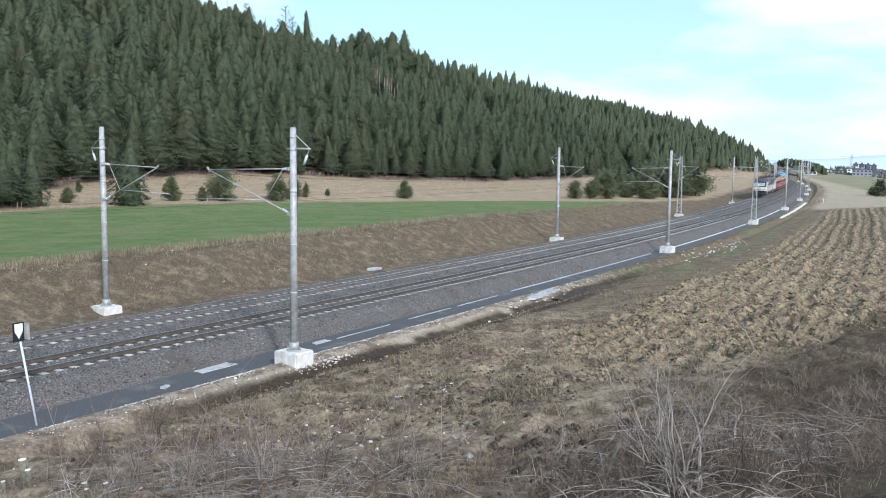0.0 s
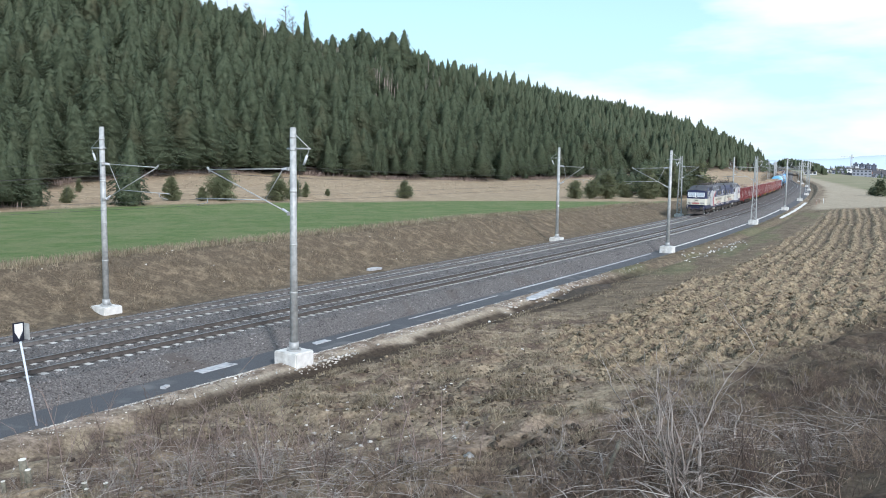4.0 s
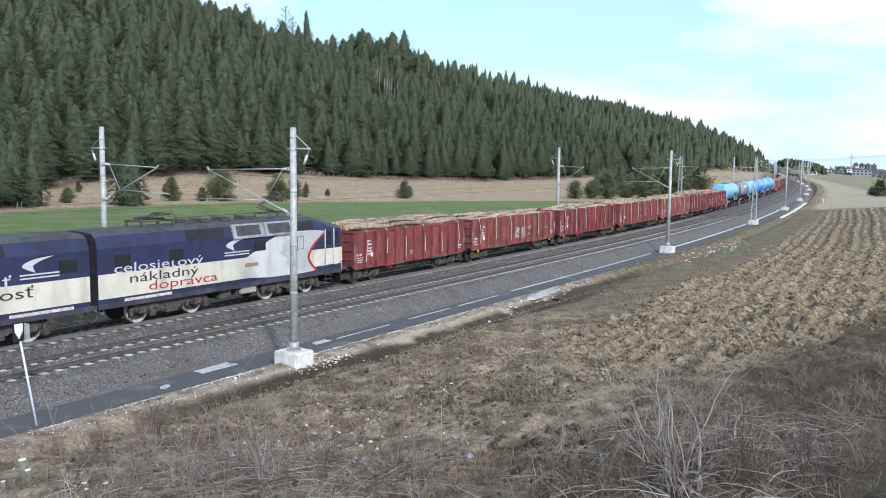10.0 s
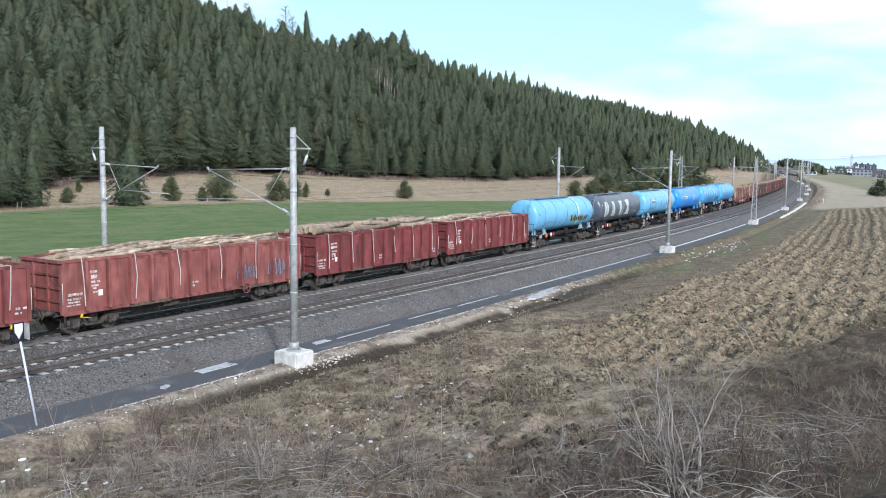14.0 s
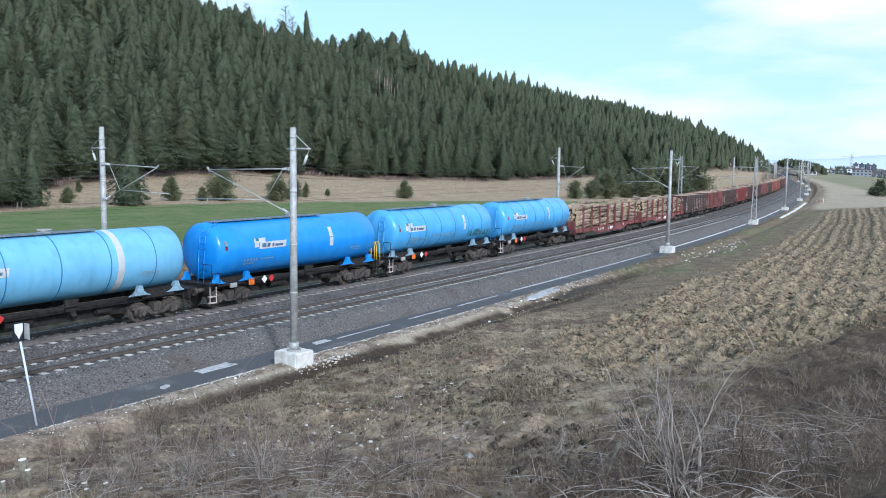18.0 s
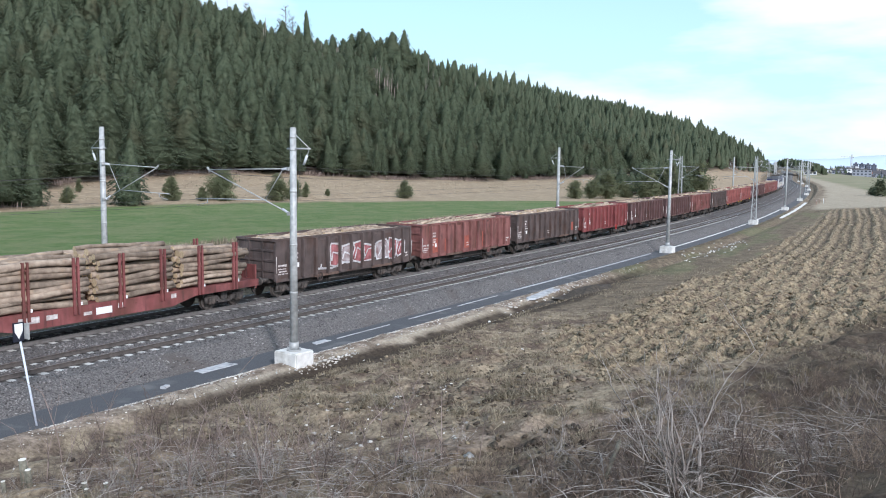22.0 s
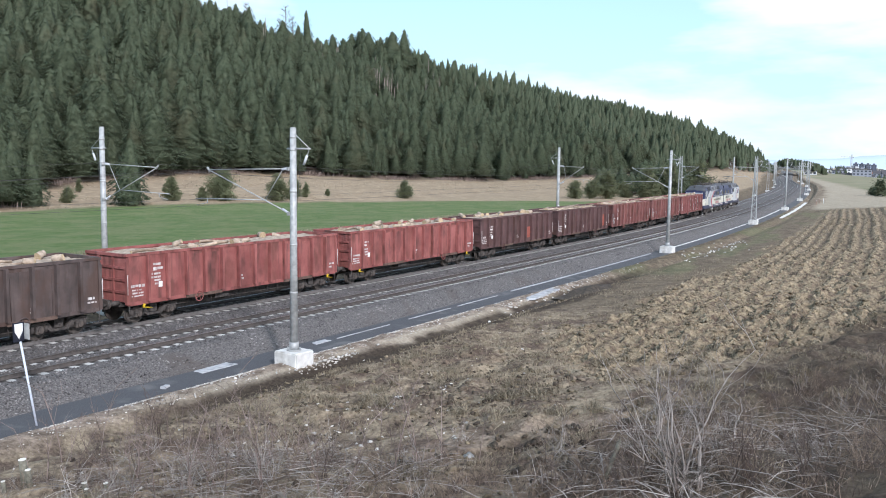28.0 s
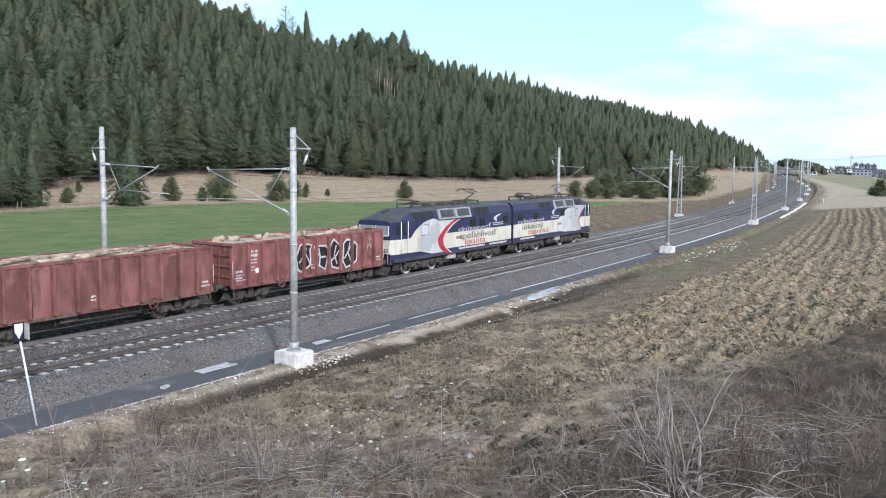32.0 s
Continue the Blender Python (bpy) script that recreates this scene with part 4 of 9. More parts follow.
def load_heap(parent, x0, x1, top, kind, rng, heaped=True):
    """The timber in an open wagon: a heaped bed, and pieces on it."""
    n, m = int((x1 - x0) / 0.4), 8
    bm = bmesh.new()
    grid = []
    for i in range(n + 1):
        row = []
        for j in range(m + 1):
            y = -1.33 + 2.66 * j / m
            e = 1 - abs(y / 1.33) ** 3
            ex = min(1, min(i, n - i) / 2)
            row.append(bm.verts.new((x0 + (x1 - x0) * i / n, y, top - 0.10 + ((0.16 if kind == "logs" and heaped else 0.05) * e * ex) + rng.uniform(-0.05, 0.07))))
        grid.append(row)
    for i in range(n):
        for j in range(m):
            bm.faces.new((grid[i][j], grid[i + 1][j], grid[i + 1][j + 1], grid[i][j + 1]))
    part("timber_bed", bm, M_CHIP, parent, "heaped pale split timber")
    if kind == "logs":
        rise = 0.02 if heaped else -0.16
        for k in range(46):
            me = rng.choice(LOGS_LOAD)
            x = rng.uniform(x0 + 0.1, x1 - 3.6)
            y = rng.uniform(-1.12, 1.12)
            z = top + rise + 0.20 * (1 - abs(y) / 1.3) * rng.random() + 0.05 * rng.random()
            child("log", me, parent, pose(x, y, z, rng.uniform(0, 360), rng.uniform(-3.0, 2.0), rng.uniform(-5, 5)))
    elif kind == "round":
        for k in range(3):
            for j in range(8):
                me = rng.choice(LOGS_LONG)
                child("log", me, parent, pose(x0 + 0.05 + k * (x1 - x0 - 0.2) / 3 + rng.uniform(-0.12, 0.12), -1.13 + 0.32 * j, top + 0.12 + rng.uniform(0, 0.1), rng.uniform(0, 360), 0, rng.uniform(-2, 2)))
        for k in range(3):
            for j in range(5):
                me = rng.choice(LOGS_LONG)
                child("log", me, parent, pose(x0 + 0.2 + k * (x1 - x0 - 0.4) / 3 + rng.uniform(-0.2, 0.2), -0.65 + 0.34 * j, top + 0.34 + rng.uniform(0, 0.05), rng.uniform(0, 360), 0, rng.uniform(-2, 2)))
    elif kind == "chips":
        for k in range(14):
            me = rng.choice(LOGS_LOAD if k % 3 == 0 else STUMPS)
            lone = k % 3
            child("log", me, parent, pose(rng.uniform(x0 + 0.3, x1 - (0.9 if lone else 4.6)), rng.uniform(-1.1, 0.9), top + (0.03 if lone else -0.03) + 0.04 * rng.random(), rng.uniform(0, 360), rng.uniform(-25, 10) if lone else 0, rng.uniform(-75, 75) if lone else rng.uniform(-8, 8)))


def gondola(long, colour, load="logs", straps=(), seed=0, label="", patches=(), graffiti=None, yellow=False, wheel_red=False):
    rng = random.Random(seed)
    L = 15.74 if long else 14.04
    mat = wagon_paint(colour)
    root = tagged(new("open_wagon"), label, "freight wagon", group="wagons of the train")
    x0, x1 = 0.62, L - 0.62
    zb, zt, w = 1.1, 3.28, 1.4
    for sy, nm in ((-1, "side_wall"), (1, "side_wall")):
        block(nm, (x0 + 0.04, sy * w - 0.025, zb, x1 - 0.04, sy * w + 0.025, zt - 0.1), mat, root)
        block("top_rail", (x0, sy * (w + 0.01) - 0.06, zt - 0.12, x1, sy * (w + 0.01) + 0.06, zt), mat, root)
        block("side_sill", (x0 + 0.1, sy * (w - 0.02) - 0.05, 0.93, x1 - 0.1, sy * (w - 0.02) + 0.05, zb), mat, root)
    n = 13 if long else 12
    bm0 = bmesh.new()
    pts = [(-0.07, 0), (0.07, 0), (0.06, -0.19), (-0.06, -0.19)]
    a = [bm0.verts.new((px, py, 0)) for px, py in pts]
    b = [bm0.verts.new((px, py, zt - 0.12 - zb + 0.04)) for px, py in pts]
    for i in range(4):
        bm0.faces.new((a[i], a[(i + 1) % 4], b[(i + 1) % 4], b[i]))
    bm0.faces.new(a[::-1])
    bm0.faces.new(b)
    rib = mesh_of(bm0, "rib", [mat])
    for i in range(1, n):
        for sy in (-1, 1):
            child("rib", rib, root, pose(x0 + (x1 - x0) * i / n, sy * (w + 0.024), zb - 0.03, 0, 0, 0 if sy < 0 else 180))
    # corner posts and end walls with their beams
    for x in (x0, x1):
        s = 1 if x == x0 else -1
        for sy in (-1, 1):
            bm = bmesh.new()
            bm_prism(bm, [(x, zb - 0.1), (x + s * 0.16, zb - 0.1), (x + s * 0.16, zt - 0.12), (x + s * 0.1, zt - 0.12), (x, zt - 0.35)], sy * w - 0.075, sy * w + 0.075)
            part("corner_post", bm, mat, root)
        block("end_wall", (min(x + s * 0.06, x + s * 0.1), -w + 0.03, zb, max(x + s * 0.06, x + s * 0.1), w - 0.03, zt - 0.1), mat, root)
        for zz in (1.55, 2.1, 2.65):
            block("end_beam", (min(x, x + s * 0.07), -w + 0.08, zz - 0.05, max(x, x + s * 0.07), w - 0.08, zz + 0.05), mat, root)
        block("end_rail", (min(x - s * 0.02, x + s * 0.12), -w, zt - 0.13, max(x - s * 0.02, x + s * 0.12), w, zt - 0.004), mat, root)
        for yy in (-0.5, 0.5):
            block("end_post", (min(x - s * 0.01, x + s * 0.06), yy - 0.05, zb - 0.1, max(x - s * 0.01, x + s * 0.06), yy + 0.05, zt - 0.13), mat, root)
        # white grab rail
        xr = x + s * 0.02
        rail = M_STRAP
        bar("grab_rail", (xr, -w - 0.12, 1.45), (xr, -w - 0.12, 2.35), 0.018, rail, root, 6)
        bar("shunter_step", (x + s * 0.15, -w - 0.02, 0.95), (x + s * 0.15, -w - 0.02, 0.45), 0.02, M_DARK, root, 6)
        block("step_tread", (min(x + s * 0.0, x + s * 0.4), -w - 0.08, 0.42, max(x + s * 0.0, x + s * 0.4), -w + 0.1, 0.46), M_DARK, root)
    block("floor", (x0 + 0.12, -w + 0.03, 1.12, x1 - 0.12, w - 0.03, 1.2), mat, root)
    block("underframe", (x0, -0.9, 0.86, x1, 0.9, 1.11), M_DARK, root)
    for k in (0.28, 0.72):
        xa = x0 + (x1 - x0) * round(k * n - 0.5) / n
        wd = (x1 - x0) / n
        for q in (0, 1):
            dm = plate("door_leaf", root, xa + wd * q + 0.09, zb - 0.14, xa + wd * (q + 1) - 0.09, zt - 0.28, -w - 0.026, mat, t=0.022)
            bar("hinge_bar", (xa + wd * q + 0.18 + 0.66 * wd * q, -w - 0.06, zb), (xa + wd * q + 0.18 + 0.66 * wd * q, -w - 0.06, zt - 0.5), 0.016, mat, root, 6)
        plate("door_sill", root, xa, zb - 0.2, xa + wd * 2, zb - 0.05, -w - 0.03, M_DOOR_SILL, t=0.04)
    # brake gear below, hand wheel, tank
    block("brake_cylinder", (L * 0.5 - 0.6, -0.5, 0.5, L * 0.5 + 0.3, -0.1, 0.85), M_DARK, root)
    block("brake_rigging", (3.7, -0.7, 0.36, L - 3.7, 0.6, 0.78), M_DARK, root)
    bar("brake_rod", (3.3, -1.0, 0.62), (L - 3.3, -1.0, 0.55), 0.03, M_DARK, root, 6)
    for k in (0.36, 0.47, 0.61, 0.66):
        bar("hanger", (L * k, -1.22, 0.95), (L * k + 0.12, -1.15, 0.5), 0.022, M_DARK, root, 5)
    block("cross_member", (L * 0.38, -1.2, 0.62, L * 0.44, 1.2, 0.9), M_DARK, root)
    bar("brake_pipe", (1.0, -1.15, 0.86), (L - 1.0, -1.15, 0.86), 0.025, M_DARK, root, 6)
    xw = L * 0.30
    bm = bmesh.new()
    ring = [[bm.verts.new(((0.24 + 0.024 * math.cos(b * math.tau / 5)) * math.cos(a * math.tau / 16), 0.024 * math.sin(b * math.tau / 5), (0.24 + 0.024 * math.cos(b * math.tau / 5)) * math.sin(a * math.tau / 16))) for b in range(5)] for a in range(16)]
    for a in range(16):
        for b in range(5):
            bm.faces.new((ring[a][b], ring[(a + 1) % 16][b], ring[(a + 1) % 16][(b + 1) % 5], ring[a][(b + 1) % 5]))
    for i in range(2):
        c, s = 0.24 * math.cos(i * math.tau / 4 + 0.4), 0.24 * math.sin(i * math.tau / 4 + 0.4)
        bm_tube(bm, (-c, 0, -s), (c, 0, s), 0.018, 5)
    hw = part("hand_wheel", bm, M_REDP if wheel_red else mat, root, "red hand brake wheel" if wheel_red else "")
    hw.matrix_basis = pose(xw if seed % 2 else L - xw, -w - 0.1, 0.92)
    for x in (2.4, L - 2.4):
        bogie(root, x)
    ends(root, L)
    # white markings that cannot be read: bars
    y = -w - 0.03
    u = x0 + (x1 - x0) / n * 0.2
    marks(root, u, 1.86, 0.75, (0.13, 0.085, 0.085, 0.07), y, M_CHALK, rng)
    u2 = x0 + (x1 - x0) / n * 1.2
    marks(root, u2 + 0.02, 2.85 - rng.uniform(0, 0.3), 0.5, (0.12, 0.16, 0.1, 0.1), y, M_CHALK, rng)
    marks(root, u2 + 0.1, 2.0, 0.25, (0.1, 0.1), y, M_CHALK, rng)
    plate("label_plate", root, u2 + 0.42, 1.62, u2 + 0.64, 1.88, y, M_WHITE, "small white label plate")
    marks(root, L * 0.47, 1.66, 0.36, (0.1, 0.1), y, M_CHALK, rng)
    marks(root, L * (0.66 + 0.1 * rng.random()), 1.5, 0.4, (0.09, 0.09), y, M_CHALK, rng)
    marks(root, x1 - 0.75, 1.6, 0.45, (0.12, 0.1), y, M_CHALK, rng)
    for px, pz, pw, ph, pm in patches:
        plate("paint_patch", root, px, pz, px + pw, pz + ph, -w - 0.028, pm)
    if yellow:
        for x in (1.5, L - 1.5):
            bm = bmesh.new()
            bm_tube(bm, (x, -w - 0.05, 0.78), (x + 0.07, -w - 0.05, 0.95), 0.055, 8)
            bm_tube(bm, (x + 0.02, -w - 0.05, 0.8), (x + 0.5, -w - 0.02, 0.72), 0.022, 6)
            part("valve_handle", bm, M_YELLOW, root, "yellow brake valve handle")
    if graffiti:
        for gm, lines, wd in graffiti(rng, L):
            if wd is None:
                bm = bmesh.new()
                bm_prism(bm, lines, -w - 0.056, -w - 0.05)
                part("graffiti_fill", bm, gm, root, "sprayed graffiti shape")
            else:
                strokes(root, "graffiti", gm, lines, -w - 0.06, wd, "sprayed graffiti strokes")
    for xs in straps:
        bm = bmesh.new()
        xj = xs + rng.uniform(-0.05, 0.05)
        x2 = xs + rng.uniform(-0.15, 0.15)
        xm = (xj + x2) / 2 + rng.uniform(-0.1, 0.1)
        lo = 1.25 + rng.uniform(-0.1, 0.5)
        bm_tube(bm, (xj, -w - 0.225, lo), (xm, -w - 0.235, 2.3), 0.024, 4)
        bm_tube(bm, (xm, -w - 0.235, 2.3), (x2, -w - 0.14, zt + 0.02), 0.024, 4)
        prev = (x2, -w - 0.14, zt + 0.02)
        bm_tube(bm, prev, (x2, -w + 0.12, zt + 0.03), 0.024, 4)
        part("lashing_strap", bm, M_STRAP, root, "pale lashing strap")
    load_heap(root, x0 + 0.16, x1 - 0.16, zt - 0.06, load, rng, bool(straps))
    return root, L


M_DOOR_SILL = surface("worn_door_sill", (0.10, 0.062, 0.050), (0.17, 0.115, 0.09), 6, 0.8)
M_GRAF_W = surface("white_spray", (0.74, 0.72, 0.72), (0.84, 0.83, 0.83), 8, 0.7)
M_GRAF_R = surface("red_spray", (0.16, 0.055, 0.055), (0.46, 0.17, 0.175), 2.5, 0.7)
M_GRAF_B = surface("blue_grey_spray", (0.28, 0.38, 0.52), (0.46, 0.55, 0.66), 5, 0.7)
M_GRAF_G = surface("grey_spray", (0.40, 0.37, 0.38), (0.58, 0.55, 0.56), 5, 0.7)
M_GRAF_F = surface("faded_spray", (0.20, 0.115, 0.11), (0.50, 0.47, 0.47), 2.2, 0.8)
M_GRAF_Y = surface("yellow_spray", (0.16, 0.075, 0.045), (0.33, 0.22, 0.12), 9, 0.7)
M_ORP = surface("orange_patch", (0.27, 0.075, 0.055), (0.36, 0.11, 0.08), 5, 0.7)


def blob(rng, cx, cz, w, h, k=7):
    """A rounded, uneven outline."""
    return [(cx + w / 2 * math.copysign(abs(math.cos(a)) ** 0.5, math.cos(a)) * rng.uniform(0.6, 1.2), cz + h / 2 * math.copysign(abs(math.sin(a)) ** 0.5, math.sin(a)) * rng.uniform(0.6, 1.15)) for a in (0.3 + i * math.tau / k for i in range(k))]


def bubble_letters(rng, x0, z0, w, h, n, fill, edge, width=0.07):
    """Chunky sprayed forms side by side: a filled, uneven block each, a drawn edge and inner strokes."""
    out = []
    for i in range(n):
        a, b = x0 + w * (i + 0.06) / n, x0 + w * (i + 0.96) / n
        lean = rng.uniform(-0.12, 0.16)
        lo, hi = z0 + h * rng.uniform(0, 0.14), z0 + h * rng.uniform(0.84, 1.0)
        m = (a + b) / 2
        notch = rng.uniform(0.3, 0.6) * (hi - lo)
        form = [(a, lo), (m - 0.08, lo + 0.05), (m, lo + notch * rng.uniform(0.2, 0.6)), (m + 0.1, lo), (b, lo + 0.08), (b + lean * 0.6, lo + notch), (b + lean, hi - 0.06), (m + lean, hi), (a + lean, hi - rng.uniform(0.02, 0.2)), (a + lean * 0.4, lo + notch)]
        out += [(fill, form, None), (edge, [form + form[:1]], width)]
        out.append((edge, [[(a + 0.15 + lean * 0.6, lo + notch), (m + lean * 0.7, lo + notch * 1.12), (b - 0.15 + lean * 0.6, lo + notch * rng.uniform(0.9, 1.3))]], width * 0.9))
    return out


def graf_big(rng, L):
    out = [(M_GRAF_W, [[(4.1, 1.36), (5.3, 1.28), (6.4, 1.5)], [(4.4, 1.6), (4.3, 1.34)]], 0.12)]
    x = 5.1
    for i in range(7):
        w, h = rng.uniform(0.95, 1.3), rng.uniform(1.15, 1.5)
        cx, cz = x + w / 2 + (0.3 if i > 3 else 0), rng.uniform(1.95, 2.05)
        form = blob(rng, cx, cz, w * 1.15, h, 8)
        inner = [(cx - w * 0.3, cz - h * 0.25), (cx + w * rng.uniform(-0.2, 0.1), cz + h * rng.uniform(0.05, 0.3)), (cx + w * 0.3, cz - h * rng.uniform(-0.2, 0.3))]
        out += [(M_GRAF_R if i % 3 != 1 else M_GRAF_F, form, None), (M_GRAF_W, [form + form[:1]], 0.12), (M_GRAF_W, [inner], 0.11)]
        x += w * 0.94
    return out


def graf_rings(rng, L):
    out = []
    for cx, w, h in ((6.1, 1.35, 1.75), (7.5, 1.15, 1.45), (8.75, 1.0, 1.65), (10.05, 1.35, 1.8)):
        edge = blob(rng, cx, 2.05, w, h, 9)
        waist = [(cx - w * 0.34, 2.05 + h * rng.uniform(-0.2, 0.2)), (cx + w * rng.uniform(-0.15, 0.15), 2.05 + h * rng.uniform(-0.15, 0.2)), (cx + w * 0.34, 2.05 + h * rng.uniform(-0.3, 0.3))]
        stem = [(cx + w * rng.uniform(-0.2, 0.2), 2.05 - h * 0.35), (cx + w * rng.uniform(-0.1, 0.1), 2.05), (cx + w * rng.uniform(-0.25, 0.25), 2.05 + h * 0.34)]
        out += [(M_BLACK, edge, None), (M_GRAF_W, [edge + edge[:1]], 0.13), (M_GRAF_W, [waist, stem], 0.11)]
    for cx, cz, w, h, m in ((11.2, 2.55, 0.5, 0.3, M_GRAF_R), (12.1, 2.45, 0.6, 0.9, M_GRAF_W), (12.2, 1.55, 0.8, 0.45, M_GRAF_Y)):
        out.append((m, scrawl(rng, cx - w / 2, cz - h / 2, w, h, 2), 0.07))
    return out


def graf_blue(rng, L):
    return [(M_GRAF_B, scrawl(rng, x, 1.35, 1.5, 0.95, 5), 0.09) for x in (L * 0.66, L * 0.80)] + [(M_GRAF_F, scrawl(rng, L * 0.68, 1.5, 1.1, 0.7, 2), 0.10)]


def graf_grey(rng, L):
    return bubble_letters(rng, L * 0.47, 1.3, 2.3, 1.05, 2, M_GRAF_F, M_GRAF_F, 0.05) + [(M_GRAF_W, scrawl(rng, L * 0.62, 1.95, 1.1, 0.45, 4), 0.045), (M_GRAF_W, scrawl(rng, L * 0.62, 1.4, 0.6, 0.4, 2), 0.045), (M_GRAF_W, scrawl(rng, L * 0.80, 1.7, 1.3, 0.5, 3), 0.045)]


def graf_round(rng, L):
    out = []
    for k in range(4):
        cx = L * 0.42 + k * 1.25
        out.append([(cx + 0.32 * math.cos(a * 0.8 + k), 2.05 + 0.38 * math.sin(a * 0.8 + k)) for a in range(7)])
    return [(M_GRAF_G, out, 0.09)]


# ---- tank wagons ----
M_TBLUE = paint("tank_light_blue", (0.165, 0.47, 0.72), (0.20, 0.52, 0.77), (0.05, 0.12, 0.2), 0.12, 0.38, (0.05, 0.10, 0.14), 0.28)
M_TBRIGHT = paint("tank_bright_blue", (0.018, 0.26, 0.76), (0.026, 0.30, 0.80), (0.03, 0.09, 0.2), 0.06, 0.3, (0.02, 0.06, 0.14), 0.2)
M_TMID = paint("tank_mid_blue", (0.075, 0.37, 0.73), (0.10, 0.42, 0.78), (0.04, 0.10, 0.2), 0.12, 0.36, (0.03, 0.08, 0.14), 0.3)
M_TGREY = paint("tank_slate_grey", (0.082, 0.108, 0.136), (0.105, 0.138, 0.172), (0.03, 0.035, 0.04), 0.2, 0.45, (0.03, 0.033, 0.036), 0.3)
M_TFOOT = surface("pale_saddle", (0.17, 0.29, 0.38), (0.30, 0.44, 0.54), 6, 0.6, c3=(0.10, 0.11, 0.12), big=0.4)
ZC, RT = 2.86, 1.45
for m_ in (M_TBLUE, M_TBRIGHT, M_TMID, M_TGREY):
    m_.node_tree.nodes["Principled BSDF"].inputs["Specular IOR Level"].default_value = 0.5
    m_.node_tree.nodes["Principled BSDF"].inputs["Roughness"].default_value = 0.3


def wrap(parent, name, cells, mat, label="", off=0.008):
    """Patches on the barrel: (x0, x1, a0, a1) in metres and degrees above the middle, x shifted by lean over the height."""
    bm = bmesh.new()
    for x0, x1, a0, a1, *lean in cells:
        k = max(1, round(abs(a1 - a0) / 8))
        ln_ = lean[0] if lean else 0.0
        ln2 = lean[1] if len(lean) > 1 else ln_
        rows = []
        for i in range(k + 1):
            a = radians(a0 + (a1 - a0) * i / k)
            t = i / k
            rows.append([bm.verts.new((xx + sh * t, -(RT + off) * math.cos(a), ZC + (RT + off) * math.sin(a))) for xx, sh in ((x0, ln_), (x1, ln2))])
        for r0, r1 in zip(rows, rows[1:]):
            bm.faces.new((r0[0], r0[1], r1[1], r1[0]))
    r = bmesh.ops.solidify(bm, geom=bm.faces[:], thickness=0.004)
    ob = part(name, bm, mat, parent, label)
    return tagged(ob, label, kind="stuff") if name == "graffiti" else ob


